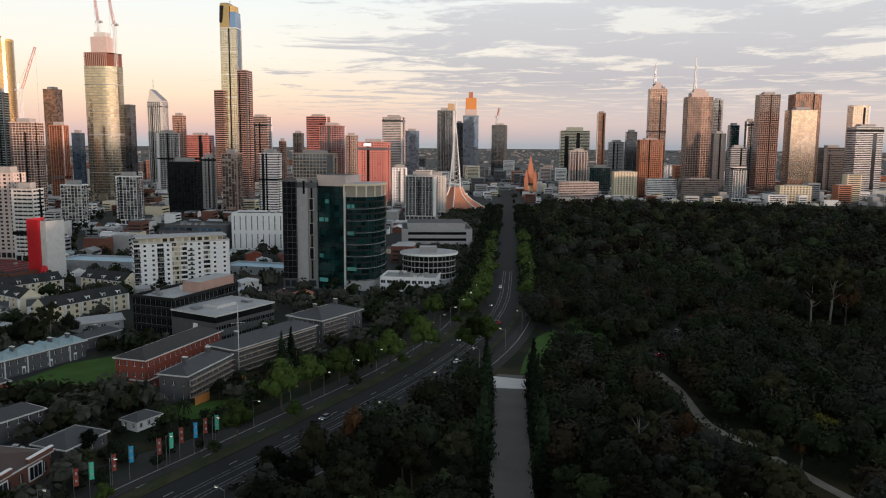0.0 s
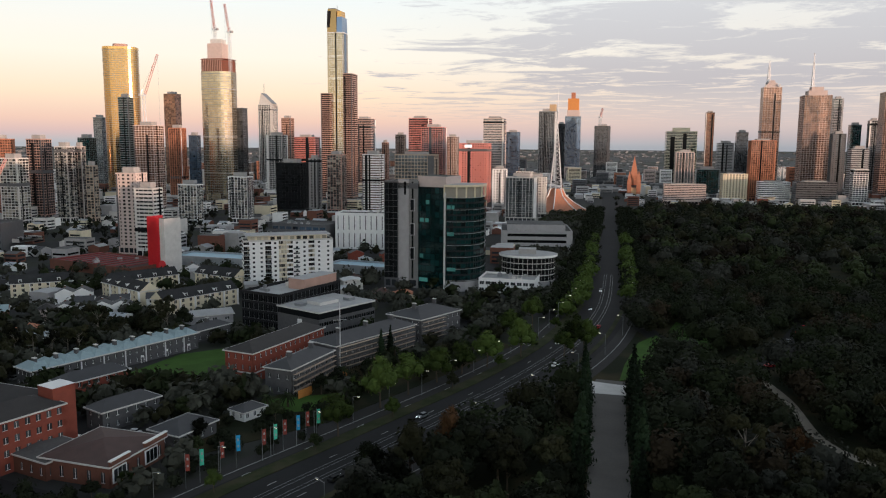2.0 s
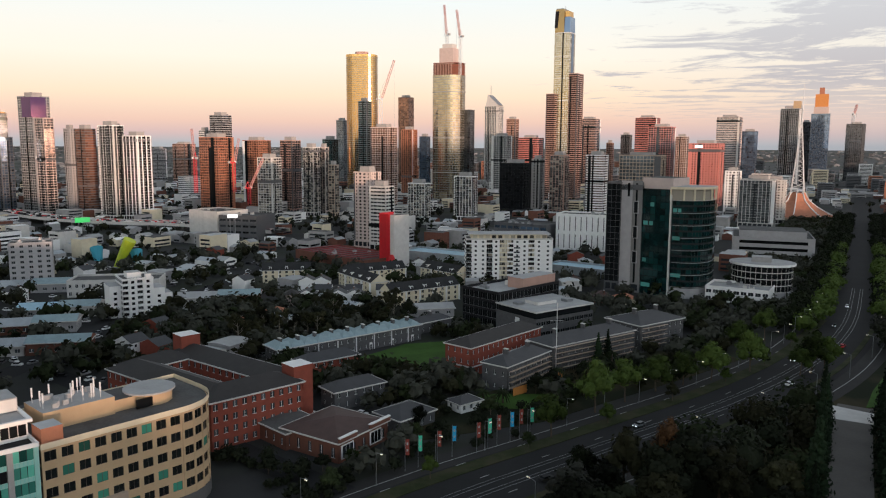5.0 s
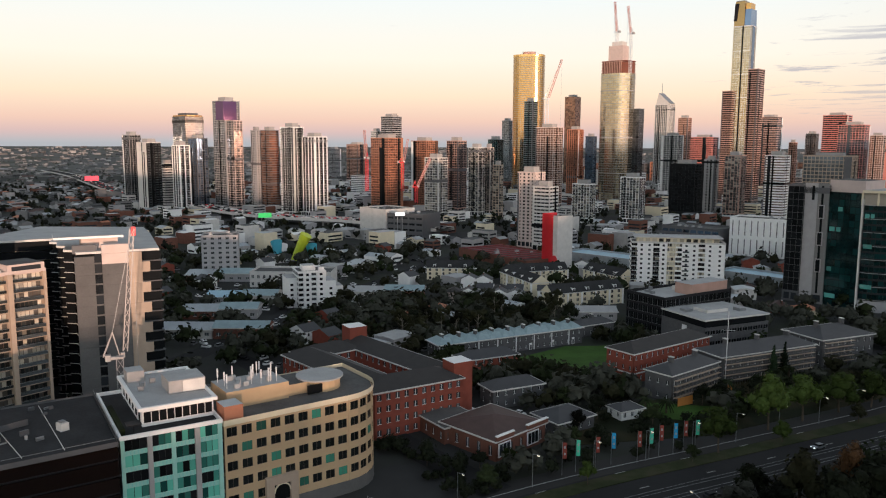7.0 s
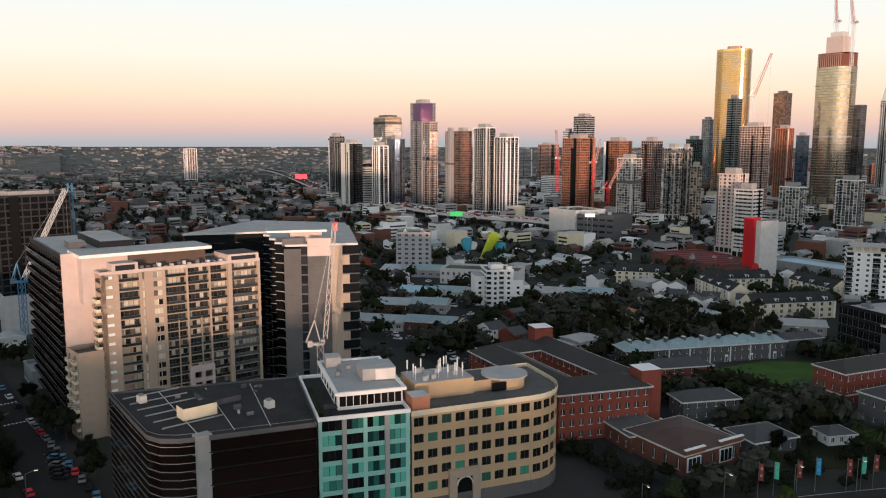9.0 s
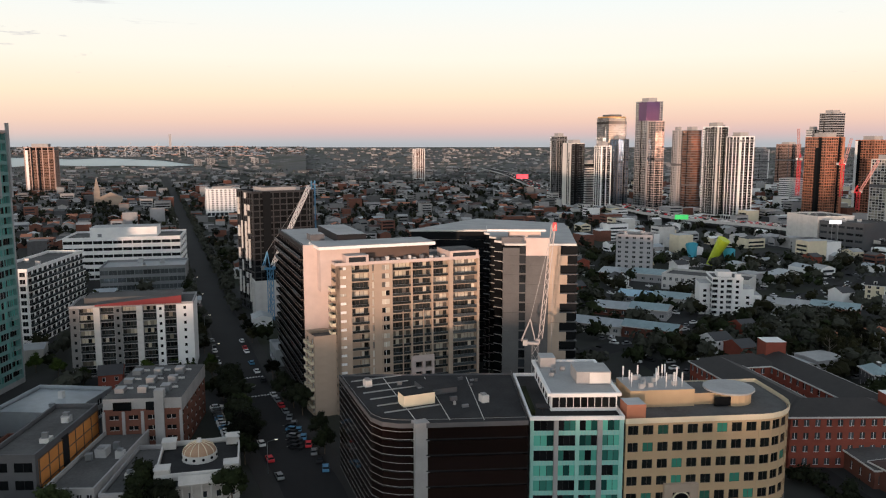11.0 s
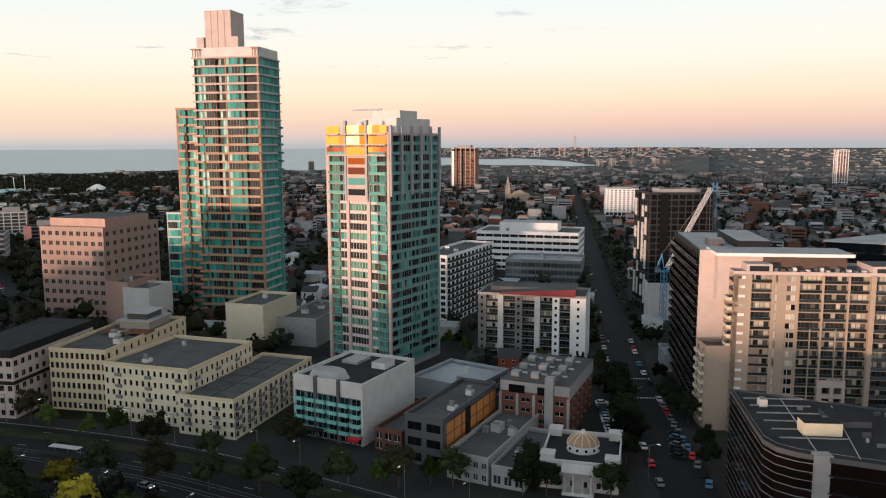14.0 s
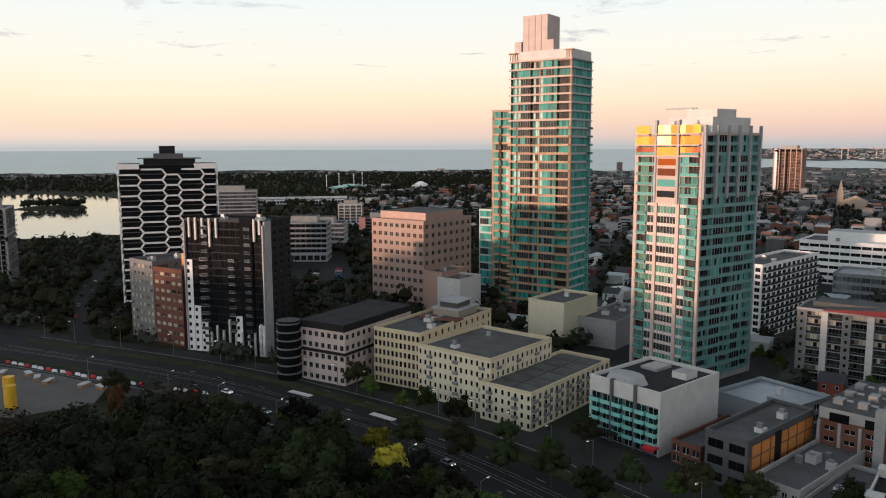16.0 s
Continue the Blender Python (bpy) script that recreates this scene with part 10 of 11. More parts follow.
for az, r, h in ((83.5, 2960, 27), (82.6, 2980, 30), (81.2, 2970, 26), (79.6, 3000, 28), (78.9, 2990, 24), (104.5, 2700, 34), (103.2, 2720, 30), (107.2, 2560, 22)):
    far_h.append((*polar(az, r), lift(r) - 0.5, 22, 18, h, radians(20)))
# close greys on the far houses give them the low contrast of haze
far_houses("far_suburb_houses", "far low suburb roofs spreading to the horizon", far_h, ["grey_render", "raw_concrete", "grey_render", "concrete"], ["grey_render", "roof_felt", "roof_felt", "raw_concrete", "concrete", "brown_tile"])
city = []
for _ in range(420):
    az, r = rng.uniform(-33, 34), math.sqrt(rng.uniform(1220 ** 2, 2300 ** 2))
    x, y = polar(az, r)
    x, y = round(x / 34) * 34 + rng.uniform(-2, 2), round(y / 34) * 34 + rng.uniform(-2, 2)
    if inside(x, y, PARK) or near_line(x, y, BOULEVARD, 26) or not taken.free(x, y, 12):
        continue
    taken.add(x, y, 13)
    city.append((x, y, 0, rng.uniform(20, 30), rng.uniform(18, 28), rng.choice((14, 18, 24, 30, 36, 46)) * rng.uniform(0.85, 1.1), radians(-5)))
far_houses("city_blocks", "middle-height city blocks crowded round the towers", city, ["white_paint", "pink_stone", "grey_stone", "terracotta", "pale_concrete", "dark_grey", "cream"], ["roof_felt", "pale_roof", "tin_roof"])
horizon_t = []
for _ in range(10500):
    az, r = rng.uniform(-34, 152), math.sqrt(rng.uniform(520 ** 2, 4750 ** 2))
    if wet(az, r) or (az < 6 and r < 1150):
        continue
    x, y = polar(az, r)
    if near_line(x, y, FREEWAY, 20) or inside(x, y, LAKE_RING) or not taken.free(x, y, 1.5) or near_line(x, y, PARKST, 8):
        continue
    if r > 2600 and rng.random() < 0.35:
        continue
    (horizon_t if r > 1700 else far_t[rng.choice(("leaf_suburb", "leaf_suburb", "leaf_olive"))]).append((x, y, lift(r) - 0.3 + shelf(az, r), rng.uniform(6, 11) if r < 2600 else rng.uniform(3, 5.5)))
for _ in range(11000):
    az, r = rng.uniform(6, 124), math.sqrt(rng.uniform(560 ** 2, 1800 ** 2))
    if rng.random() < (0.6 if az < 58 else 0.42):
        continue
    x, y = polar(az, r)
    if near_line(x, y, FREEWAY, 22) or not taken.free(x, y, 1.2) or near_line(x, y, PARKST, 8):
        continue
    far_t[rng.choice(("leaf_suburb", "leaf_suburb", "leaf_dark", "leaf_olive"))].append((x, y, 0, rng.uniform(6, 11)))
# parkland round the lake
for i in range(5600):
    az, r = rng.uniform(111, 154), math.sqrt(rng.uniform(340 ** 2, (2500 if i > 1400 else 950) ** 2))
    x, y = polar(az, r)
    if inside(x, y, LAKE_RING) or blocked(x, y, 2) or not taken.free(x, y, 2.5):
        continue
    taken.add(x, y, 2.5)
    far_t[rng.choice(("leaf_dark", "leaf_olive"))].append((x, y, 0, rng.uniform(9, 16)))
for _ in range(60):
    x, y = polar(rng.uniform(142.2, 145.8), rng.uniform(1235, 1330))
    far_t["leaf_dark"].append((x, y, 0.8, rng.uniform(11, 17)))
for k, w in far_t.items():
    far_trees("suburb_trees", "dark tree crowns scattered through suburbs and parkland", w, k, 8, 2.1)

for k, w in garden.items():
    far_trees("garden_trees", "dark garden and street trees among low houses", w, "leaf_suburb" if k == "leaf_dark" else k, 17, 1.4, True)

far_trees("plain_trees", "tree crowns on the far suburban plain, paled as by haze", horizon_t, "leaf_far", 5, 3.0)
# added wooded rise to the east behind the eye, unseen; blocks the low sun
er = []


def ridge(a):
    """The rise is high to the east and falls to the south-east."""
    return 28 + 62 * max(0.0, min(1.0, (a + 110) / 18))


for _ in range(1500):
    az, r = rng.uniform(-165, -60), rng.uniform(560, 760)
    x, y = polar(az, r)
    er.append((x, y, ridge(az) - abs(r - 660) * 0.25, rng.uniform(11, 17)))
hill = Shape()
for i in range(42):
    a0, a1 = -170 + i * 2.7, -170 + (i + 1) * 2.7
    prof = [(430, -0.01), (540, 0.43), (620, 1.0), (700, 1.0), (800, 0.4), (900, -0.01)]
    k0, k1 = ridge(a0), ridge(a1)
    for (r0, z0), (r1, z1) in zip(prof, prof[1:]):
        hill.face([(*polar(a0, r0), z0 * k0), (*polar(a0, r1), z1 * k0), (*polar(a1, r1), z1 * k1), (*polar(a1, r0), z0 * k1)], "park_ground")
solid("hill_ground", hill, Matrix(), "unseen rise added to shade the low ground from the sun", "hill", kind="structure")
far_trees("hill_woodland", "unseen trees added on the rise that shades the low ground", er, "leaf_dark", 8, 3.0)

# ---- freeway ----
s = Shape()
rows = ribbon(FREEWAY, 30, 26, cuts=5)
for (a, b, p, d), (a2, b2, p2, d2) in zip(rows, rows[1:]):
    z, z2 = 7.5 + lift(p.length), 7.5 + lift(p2.length)
    s.face([(b.x, b.y, z), (b2.x, b2.y, z2), (a2.x, a2.y, z2), (a.x, a.y, z)], "asphalt")
    for q, q2 in ((a, a2), (b, b2)):
        s.face([(q.x, q.y, z - 2), (q2.x, q2.y, z2 - 2), (q2.x, q2.y, z2 + 1.1), (q.x, q.y, z + 1.1)], "pale_concrete")
    s.face([(a.x, a.y, z - 2), (a2.x, a2.y, z2 - 2), (b2.x, b2.y, z2 - 2), (b.x, b.y, z - 2)], "concrete")
for a, b, p, d in rows[::2]:
    for q in (a * 0.75 + b * 0.25, a * 0.25 + b * 0.75):
        s.tube(q.x, q.y, 1.2, 1.2, -1, 6 + lift(p.length), "concrete", 6)
solid("freeway", s, Matrix(), "elevated concrete freeway curving to the west", "freeway", kind="structure")
s = Shape()
for a, b, p, d in ribbon(FREEWAY[1:], 22, 20, cuts=34):
    for _ in range(2):
        k = rng.random()
        q = a * k + b * (1 - k)
        z = 7.5 + lift(p.length)
        m = rng.choice(("white_paint", "steel_grey", "black_metal", "red_paint", "pale_concrete"))
        s.box(q.x - 1.9, q.x + 1.9, q.y - 0.9, q.y + 0.9, z + 0.3, z + 1.4, m)
        s.box(q.x - 2.05, q.x - 1.9, q.y - 0.8, q.y + 0.8, z + 0.6, z + 0.95, "lamp_glow" if k > 0.5 else "tail_glow")
solid("freeway_traffic", s, Matrix(), "distant cars with lit lamps on the freeway", "traffic", kind="stuff")


# ---- vehicles ----
def car_kind(paint, van=False):
    L, W, H = (5.2, 1.95, 2.2) if van else (4.5, 1.8, 1.45)
    b = Shape()
    prof = [(-L / 2, 0.35), (L / 2, 0.35), (L / 2, 0.75), (L / 2 - 0.15, 0.9), (L / 2 - (0.9 if van else 1.15), 1.0 if not van else 1.15), (-L / 2 + 0.1, 1.0 if not van else 1.15), (-L / 2, 0.8)]
    for y in (-W / 2, W / 2):
        pts = [(x, y, z) for x, z in prof]
        b.face(pts if y < 0 else pts[::-1], paint)
    for (x0, z0), (x1, z1) in zip(prof, prof[1:] + prof[:1]):
        b.face([(x0, -W / 2, z0), (x0, W / 2, z0), (x1, W / 2, z1), (x1, -W / 2, z1)], paint)
    c = Shape()
    z0 = 1.0 if not van else 1.15
    x0, x1 = (-L / 2 + 0.15, L / 2 - 0.9) if van else (-L / 2 + 0.5, L / 2 - 1.2)
    q = 0.25 if van else 0.5
    lo = [(x0, -W / 2 + 0.05), (x1, -W / 2 + 0.05), (x1, W / 2 - 0.05), (x0, W / 2 - 0.05)]
    hi = [(x0 + q * 0.6, -W / 2 + 0.2), (x1 - q * 1.3, -W / 2 + 0.2), (x1 - q * 1.3, W / 2 - 0.2), (x0 + q * 0.6, W / 2 - 0.2)]
    for i in range(4):
        j = (i + 1) % 4
        c.face([(*lo[i], z0), (*lo[j], z0), (*hi[j], H), (*hi[i], H)], "glass_black")
    c.face([(*p, H) for p in hi], paint)
    wh = Shape().beam((0, -0.1, 0), (0, 0.1, 0), 0.33, "tyre", n=10)
    hl = Shape().box(-0.03, 0.03, -0.18, 0.18, -0.08, 0.08, "lamp_white")
    tl = Shape().box(-0.03, 0.03, -0.16, 0.16, -0.08, 0.08, "tail_glow")
    return b.mesh("car"), c.mesh("cabin"), wh.mesh("wheel"), hl.mesh("headlight"), tl.mesh("tail_light"), L, W


CARS = {k: car_kind(m, v) for k, (m, v) in {"white": ("white_paint", False), "silver": ("steel_grey", False), "black": ("black_metal", False), "red": ("red_paint", False), "blue": ("steel_blue", False), "van": ("white_paint", True)}.items()}


def car(k, x, y, rot, z=0.19, state="parked at the kerb"):
    bm, cm, wm, hm, tm, L, W = CARS[k]
    ob = new("van" if k == "van" else "car", bm)
    ob.matrix_world = pose(x, y, z, 0, 0, rot)
    tagged(ob, {"van": "white panel van "}.get(k, k + " passenger car ") + state, "van" if k == "van" else "car", "vehicles on the streets")
    part("cabin", cm, ob)
    for u in (-L * 0.31, L * 0.31):
        for v in (-W / 2 + 0.06, W / 2 - 0.06):
            part("wheel", wm, ob, at=(u, v, 0.33))
    if state != "parked at the kerb":
        for v in (-W * 0.33, W * 0.33):
            part("headlight", hm, ob, at=(L / 2 - 0.01, v, 0.72))
    return ob


COL = ("white", "silver", "black", "white", "silver", "black", "blue", "black", "white", "silver", "red")
for i in range(26):
    x = -196 - i * 6.2
    for o in (-6.3, 6.3):
        if rng.random() < 0.62:
            car(rng.choice(COL), x, 46 + o + max(0, -304 - x) * 0.065, 90 + 75 if o > 0 and i < 8 else 180)
for t, sh, k in ((0.30, -14, "van"), (0.33, -7, "silver"), (0.24, -15, "silver"), (0.37, -14, "white"), (0.2, -8, "white"), (0.27, 8, "black"), (0.6, 6, "white"), (0.66, -7, "black"), (0.72, 5, "silver"), (0.8, -6, "white"), (0.84, 6, "white"), (0.88, -5, "red"), (0.92, 6, "black"), (0.96, 4, "white")):
    rows = ribbon(BOULEVARD[:14], 1, cuts=8)
    _, _, p, d = rows[int(t * (len(rows) - 1))]
    q = p + Vector((-d.y, d.x, 0)) * sh * 0.9
    car(k, q.x, q.y, math.degrees(math.atan2(d.y, d.x)) + (180 if sh > 0 else 0), state="driving with its lamps on")
for x, y, r in ((100, 340, 60), (106, 350, 60), (112, 362, 62), (120, 376, 62), (92, 318, 30), (84, 312, 10), (128, 392, 62)):
    car(rng.choice(COL), x, y, r, 0.21)
for i in range(10):
    car(rng.choice(COL), -220 - (i % 7) * 2.9, 232 + (i // 7) * 7 + (i % 7) * 1.7, 120, 0.05)
for i in range(12):
    car(rng.choice(COL), -226 - i * 3.0, 32.2, 84, 0.12)
# dotted crossings, a small roundabout and angled bays on the cross street
for x, n in ((-289.3, 13), (-266.5, 11)):
    cr = thing("crossing", "white dotted crossing line over asphalt", "marking", pose(x, 46.8, 0.2), kind="structure")
    for k in range(n):
        part("dot", Shape().box(-0.5, 0.5, (k - n / 2) * 1.1, (k - n / 2) * 1.1 + 0.6, 0, 0.015, "white_paint"), cr)
ri = thing("roundabout", "small round traffic island with dark planting", "island", pose(-279.5, 46.3, 0.2), kind="structure")
part("kerb", Shape().tube(0, 0, 2.7, 2.6, 0, 0.18, "concrete", 16, "verge"), ri)
for k in range(7):
    car(("black", "blue", "black", "silver", "black", "black", "black")[k], -231 + k * 2.9, 51.4 - k * 0.5, 52)
for k in range(4):
    bl = thing("bay_line", "white line of an angled parking bay", "marking", pose(-232.4 + k * 5.8, 51.0 - k * 0.9, 0.2, 0, 0, 52), kind="structure")
    part("line", Shape().box(-2.6, 2.6, -0.07, 0.07, 0, 0.012, "line_white"), bl)

# car park and street beside the park
for i in range(14):
    car(rng.choice(COL), -398 - (i % 7) * 8.5 - (i // 7) * 8, -300 - (i % 7) * 5.6 + (i // 7) * 13, 125, 0.21)
for i in range(9):
    car(rng.choice(COL), -255 - i * 10.5 + (2.2 if i % 2 else -2), -338 - i * 12.2 + (-2 if i % 2 else 2), 230, 0.21)


def tram(x, y, rot):
    t = thing("tram", "pale green and white tram standing in the road", "tram", pose(x, y, 0.2, 0, 0, rot), "vehicles on the streets")
    for k, u in enumerate((-7.2, 0, 7.2)):
        part("car_body", Shape().box(u - 3.5, u + 3.5, -1.3, 1.3, 0.4, 3.3, "pale_concrete", "tin_roof"), t)
        part("window_band", Shape().box(u - 3.2, u + 3.2, -1.34, 1.34, 1.4, 2.6, "glass_black"), t)
        part("roof_pack", Shape().box(u - 2, u + 2, -0.8, 0.8, 3.3, 3.7, "steel_grey"), t)
    return t



for x, y, r in ((-209, -164, 82), (-200, -158, 81), (-202, -126, 79)):
    t = thing("tram_shelter", "pale flat-roofed tram stop shelter", "shelter", pose(x, y, 0.2, 0, 0, r), "shelters at the tram stop")
    part("roof", Shape().box(-5, 5, -1.1, 1.1, 2.6, 2.8, "pale_concrete"), t)
    for u in (-4.4, 0, 4.4):
        part("post", Shape().beam((u, 0.8, -0.2), (u, 0.8, 2.6), 0.07, "steel_grey"), t)
    part("platform", Shape().box(-9, 9, -1.4, 1.4, -0.3, 0.25, "paving"), t)


# ---- street furniture ----
def street_lamp(x, y, rot, h=9.0):
    t = LAMP.get("t")
    if t is None:
        t = thing("street_lamp", "grey steel street lamp with a lit head", "street lamp", pose(x, y, 0.13, 0, 0, rot), "lamps along the boulevard")
        part("pole", Shape().beam((0, 0, 0), (0, 0, 9), 0.11, "steel_grey", 0.07, 6), t)
        part("arm", Shape().beam((0, 0, 8.9), (2.2, 0, 9.4), 0.06, "steel_grey", 0.05, 5), t)
        part("lamp_head", Shape().box(1.9, 2.9, -0.16, 0.16, 9.32, 9.5, "steel_grey").box(2.0, 2.8, -0.13, 0.13, 9.22, 9.32, "lamp_glow"), t)
        LAMP["t"] = t
        return t
    return copy_thing(t, pose(x, y, 0.13, 0, 0, rot))


LAMP = {}
rows = ribbon(BOULEVARD[1:14], 44, 34, cuts=4)
for i, (a, b, p, d) in enumerate(rows):
    r = math.degrees(math.atan2(d.y, d.x))
    street_lamp(a.x, a.y, r - 90)
    if i % 2:
        street_lamp(b.x, b.y, r + 90)
for i in range(6):
    x = -200 - i * 55
    street_lamp(x, 37.5 + max(0, -304 - x) * 0.065, 90)

FLAGC = ("flag_red", "flag_green", "flag_red", "flag_blue")
M["flag_red"] = mat("flag_red", (0.26, 0.06, 0.045), 0.8, var=0.15)
M["flag_green"] = mat("flag_green", (0.08, 0.55, 0.36), 0.8, var=0.15)
M["flag_blue"] = mat("flag_blue", (0.03, 0.34, 0.60), 0.8, var=0.15)
for i, (x, y) in enumerate(((-89.5, 179), (-87.4, 182.8), (-84, 188), (-81.8, 193.4), (-76.4, 198.8), (-74.6, 203), (-73.2, 207), (-70.5, 211), (-68.7, 214.4), (-66.3, 217.4))):
    c = FLAGC[(0, 1, 0, 3, 0, 1, 0, 3, 0, 1)[i]]
    name = {"flag_red": "red", "flag_green": "green", "flag_blue": "blue"}[c]
    t = thing("banner_pole", name + " event banner on a slim steel pole", "banner", pose(x, y, 0.13, 0, 0, 30 + (i % 3) * 6), "banners along the footpath")
    part("pole", Shape().beam((0, 0, 0), (0, 0, 9.4), 0.08, "steel_grey", 0.06, 6), t)
    fl = Shape()
    for k in range(5):
        u0, u1 = 4.6 + k * 0.9, 4.6 + (k + 1) * 0.9
        o0, o1 = 0.10 * math.sin(k * 1.4 + i), 0.10 * math.sin((k + 1) * 1.4 + i)
        fl.face([(0.12, o0, u0), (1.15, -o0, u0), (1.15, -o1, u1), (0.12, o1, u1)], c)
        fl.face([(0.12, o1 + 0.02, u1), (1.15, -o1 + 0.02, u1), (1.15, -o0 + 0.02, u0), (0.12, o0 + 0.02, u0)], c)
    part("banner", fl, t)
    part("emblem", Shape().box(0.4, 0.85, -0.16, -0.13, 7.5, 8.2, "line_white"), t, "plain pale emblem")
    part("emblem", Shape().box(0.4, 0.85, -0.16, -0.13, 5.7, 6.3, "line_white"), t, "plain pale emblem")

# construction yard by the boulevard
for x, y, h in ((-155.5, -243, 9.5), (-158.5, -248, 11)):
    t = thing("silo", "yellow steel silo in a construction yard", "silo", pose(x, y, 0.2))
    part("drum", Shape().tube(0, 0, 1.9, 1.9, 2, h, "yellow_paint", 14).tube(0, 0, 0.5, 1.9, 0.6, 2, "yellow_paint", 14), t)
    for k in range(4):
        part("leg", Shape().beam((1.4 * math.cos(k * 1.57), 1.4 * math.sin(k * 1.57), -0.2), (1.4 * math.cos(k * 1.57), 1.4 * math.sin(k * 1.57), 2.4), 0.12, "steel_grey"), t)
for i in range(26):
    x, y = -205.5 - 6 * (i / 25) ** 2 + 0.3 * math.sin(i * 3), -302 + i * 4.1
    t = solid("road_barrier", Shape().prism([(-1.4, -0.35), (1.4, -0.35), (1.4, 0.35), (-1.4, 0.35)], 0, 1.0, "red_paint" if i % 3 == 0 else "white_paint", shrink=0.7), pose(x + 12, y, 0.2, 0, 0, 90 + (i % 3) * 3), "red plastic road barrier" + " beside a construction yard" if i % 3 == 0 else "white plastic road barrier beside a construction yard", "barrier", "barriers round the works")
t = thing("site_cabin", "yellow site cabin under trees", "cabin", pose(-186, -204, 0.2, 0, 0, 70))
part("body", Shape().box(-4.5, 4.5, -1.5, 1.5, 0, 2.8, "yellow_paint", "orange_panel"), t)
part("window", Shape().box(-3, -1.4, -1.56, -1.5, 1.1, 2, "glass_black"), t)
for x, y, r in ((-183, -262, 20), (-186, -278, 70), (-182, -288, 40), (-186, -246, 10), (-184, -270, 50), (-187, -238, 80)):
    t = thing("material_stack", "orange stacked formwork in a works yard", "stack", pose(x, y, 0.26, 0, 0, r))
    for k in range(3):
        part("panel", Shape().box(-2.4, 2.4, -1.1, 1.1, k * 0.5, k * 0.5 + 0.4, ("orange_panel", "steel_grey", "pale_concrete")[k]), t)
# low shrubs filling the grounds of the barracks
shr = []
for _ in range(2400):
    x, y = rng.uniform(-205, -60), rng.uniform(150, 345)
    if taken.free(x, y, 1.1) and not blocked(x, y, 0) and not inside(x, y, PARK) and len(shr) < 210:
        taken.add(x, y, 1.4)
        shr.append((x, y, 0, rng.uniform(2.5, 6)))
far_trees("shrubbery", "dark shrubs and small trees round the barracks", shr, "leaf_dark", 50, 0.5, True)
# sports ground and a church among the southern suburbs
sg = thing("stadium", "low stadium with a long pale green roof", "stadium", pose(*polar(124.5, 1600), 0, 0, 0, 20))
part("roof", Shape().box(-75, 75, -14, 14, 9, 10.2, "teal_panel").box(-72, -10, 18, 40, 8, 9, "pale_roof"), sg, "pale green metal roof")
part("stand", Shape().box(-74, 74, -10, 12, -1, 9, "concrete"), sg)
for i, (u, v) in enumerate(((-70, 20), (-30, -20), (20, 24), (72, -18))):
    part("light_mast", Shape().beam((u, v, 0), (u, v, 34), 0.7, "steel_white", 0.5, 6).box(u - 3, u + 3, v - 0.5, v + 0.5, 31, 35, "steel_white"), sg)
wr = thing("sports_hall", "white tent-roofed sports hall", "hall", pose(*polar(119, 1640), 0, 0, 0, 24))
part("hall", Shape().box(-36, 36, -14, 14, -1, 8, "pale_concrete"), wr)
for i in range(4):
    part("roof_peak", Shape().prism([(-36 + i * 18, -15), (-18 + i * 18, -15), (-18 + i * 18, 15), (-36 + i * 18, 15)], 8, 15, "white_paint", shrink=0.2), wr)
cs = thing("church", "pale stone church with a pointed spire", "church", pose(*polar(90.1, 1228), 0, 0, 0, -5))
part("nave", Shape().box(-8, 8, 4, 34, -1, 12, "beige").gable(-8, 8, 4, 34, 12, 7, "slate", "beige"), cs)
part("tower", Shape().box(-4, 4, -4, 4, -1, 20, "beige"), cs)
part("spire", Shape().prism([(-4, -4), (4, -4), (4, 4), (-4, 4)], 20, 40, "beige", shrink=0.05), cs)
for az, r in ((84.5, 3720), (86.2, 3730), (88, 3700), (81, 3740), (90, 3720)):
    pc = thing("container_crane", "far pink-lit container crane on the docks", "crane", pose(*polar(az, r), lift(r) + 3, 0, 0, 80), "cranes at the docks")
    for u in (-12, 12):
        part("leg", Shape().beam((u, 0, -1), (u, 0, 46), 1.6, "steel_grey"), pc)
    part("boom", Shape().beam((-40, 0, 44), (40, 0, 44), 1.4, "brown_stone").beam((-4, 0, 44), (14, 0, 62), 1.2, "steel_grey"), pc)
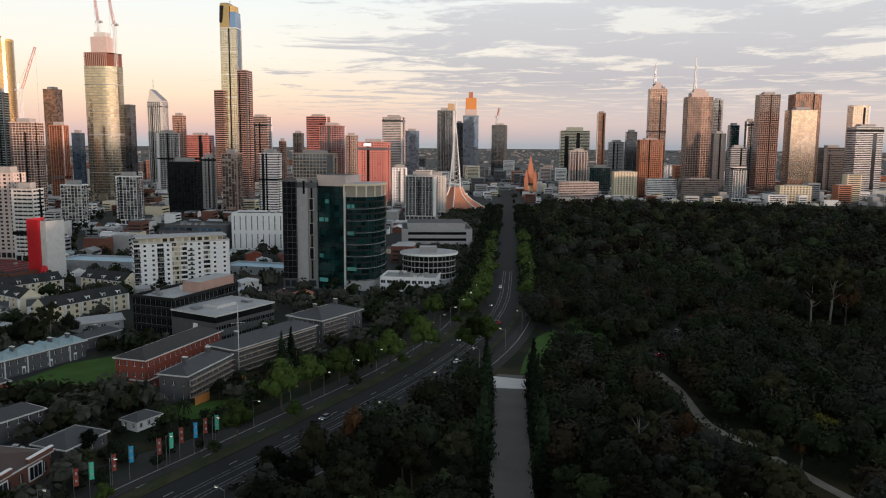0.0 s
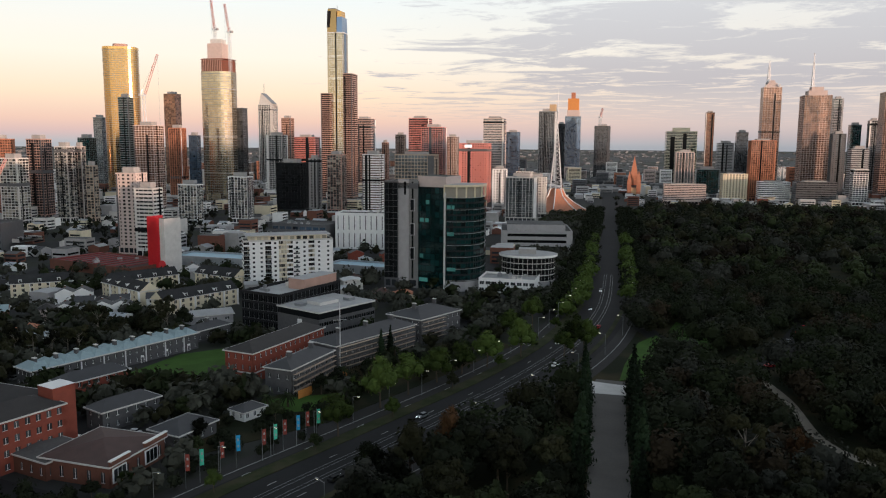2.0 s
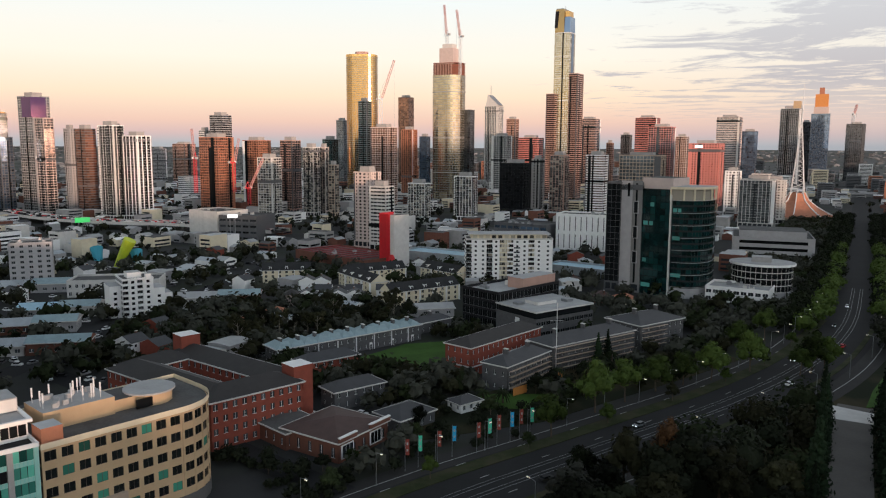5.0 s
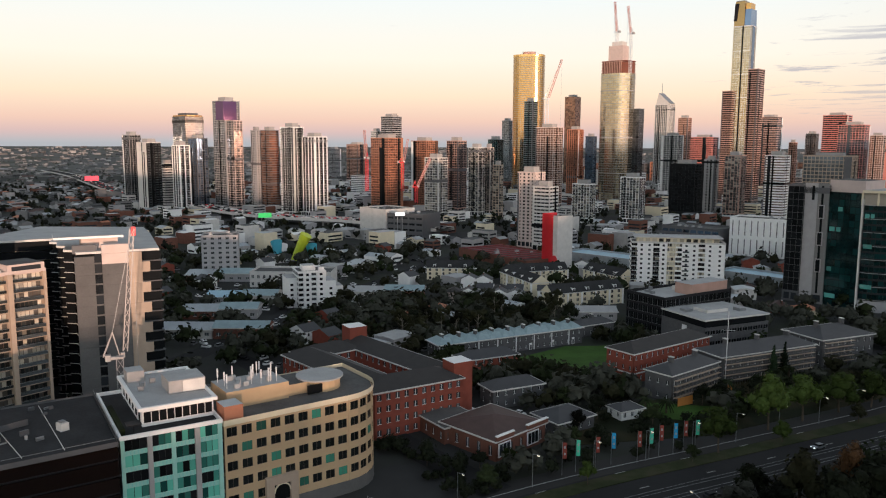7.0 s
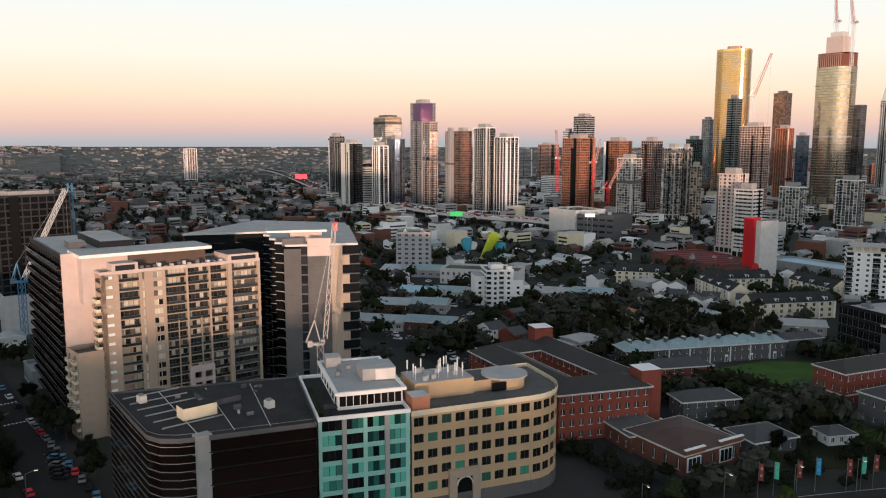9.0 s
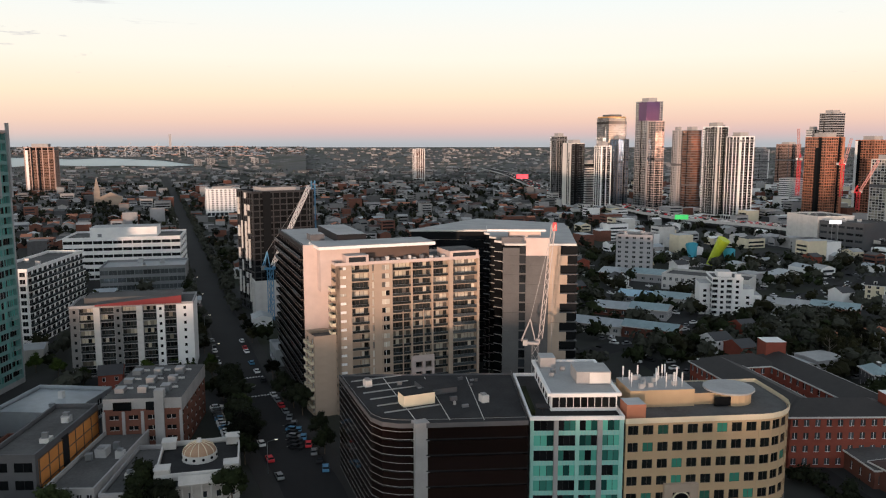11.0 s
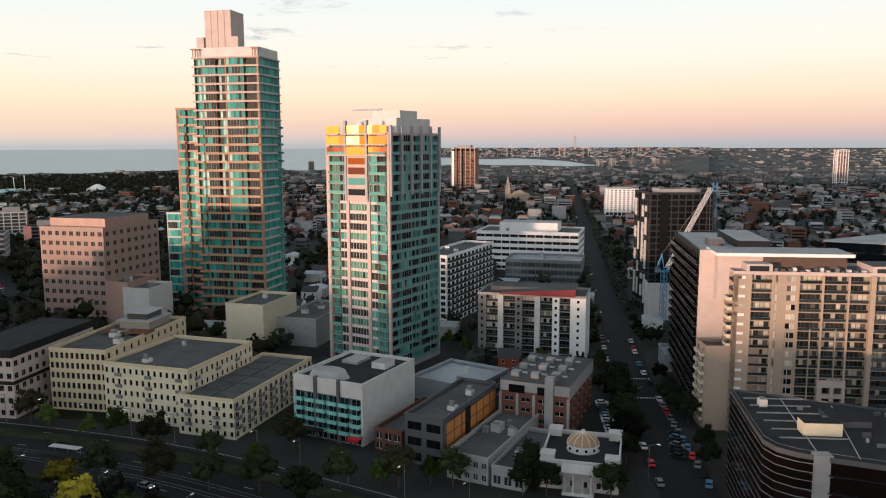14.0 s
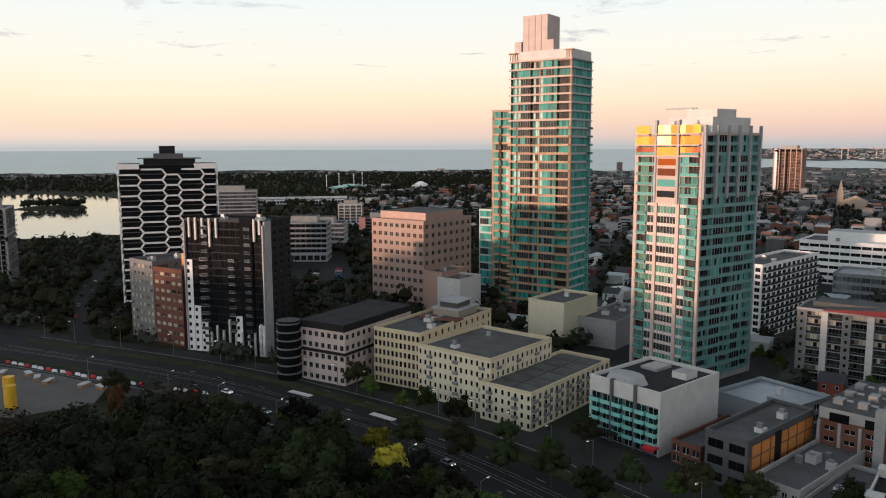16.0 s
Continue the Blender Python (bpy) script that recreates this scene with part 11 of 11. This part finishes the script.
# parked cars in the western streets and yards
pk_ = Shape()
r3 = random.Random(21)
for _ in range(2600):
    az, r = r3.uniform(26, 72), r3.uniform(225, 600)
    x, y = polar(az, r)
    if len(pk_.f) > 5200 or not taken.free(x, y, 0.6) or inside(x, y, PARK) or near_line(x, y, BOULEVARD, 32) or any(math.hypot(x - a, y - b) < r + 4 for a, b, r in LAWNS):
        continue
    m = r3.choice(("white_paint", "steel_white", "black_metal", "dark_grey", "steel_grey", "white_paint"))
    a = radians(r3.choice((26, 116, -5, 85)))
    c, q = math.cos(a), math.sin(a)
    for u0, u1, w0, z0, z1, mm in ((-2.1, 2.1, 0.88, 0.3, 0.85, m), (-1.3, 0.9, 0.78, 0.85, 1.42, "glass_black")):
        pts = [(x + u * c - v * q, y + u * q + v * c) for u, v in ((u0, -w0), (u1, -w0), (u1, w0), (u0, w0))]
        pk_.prism(pts, z0 if z0 > 0.5 else 0.12, z1, mm, m, shrink=0.92)
    taken.add(x, y, 1.6)
solid("parked_cars", pk_, Matrix(), "parked cars in streets and yards of the western suburb", "cars", kind="stuff")
# low sheds and trees on the far shore
sh_t, sh_h = [], []
for _ in range(900):
    az, r = rng.uniform(76, 97), rng.uniform(3660, 4800)
    z = lift(r) + 3.4
    if wet(az, r):
        continue
    if rng.random() < 0.62:
        sh_t.append((*polar(az, r), z - 0.6, rng.uniform(6, 12)))
    else:
        sh_h.append((*polar(az, r), z - 0.6, rng.uniform(14, 40), rng.uniform(12, 22), rng.uniform(4, 7), radians(rng.choice((10, 100)))))
far_trees("far_shore_trees", "trees on the far shore, paled as by haze", sh_t, "leaf_far", 7, 4.0)
far_houses("far_shore_sheds", "low port sheds on the far shore", sh_h, ["grey_stone", "concrete", "brown_stone"], ["tin_roof", "roof_felt", "pale_roof"])
# lit signs along the freeway
for x, y, z, w, h, r, m in ((-1105, 700, 10, 22, 7, 70, "sign_glow"), (-1500, 860, 12, 26, 9, 70, "sign_red"), (-640, 560, 9, 14, 5, 60, "sign_green"), (-452, 558, 22, 9, 3, 40, "sign_glow")):
    t = thing("billboard", "lit plain billboard panel on posts", "billboard", pose(x, y, lift(math.hypot(x, y)), 0, 0, r))
    part("panel", Shape().box(-w / 2, w / 2, -0.3, 0.3, z, z + h, m), t)
    part("post", Shape().beam((-w / 4, 0.5, -1), (-w / 4, 0.5, z + h), 0.3, "steel_grey").beam((w / 4, 0.5, -1), (w / 4, 0.5, z + h), 0.3, "steel_grey"), t)
# far things on the plain and the bay
roof_box("slim far chimney on the horizon plain", -4590, 380, 58, 12, 12, 85, 0, "grey_stone", name="chimney_stack", category="chimney")
sh = thing("cargo_ship", "dark cargo ship far out on the bay", "ship", pose(-4120, -1560, lift(4405) + 2.6, 0, 0, 100))
part("hull", Shape().prism([(-60, -7), (50, -7), (62, 0), (50, 7), (-60, 7)], -1, 9, "dark_grey"), sh)
part("bridge", Shape().box(-56, -44, -6, 6, 9, 22, "pale_concrete"), sh)
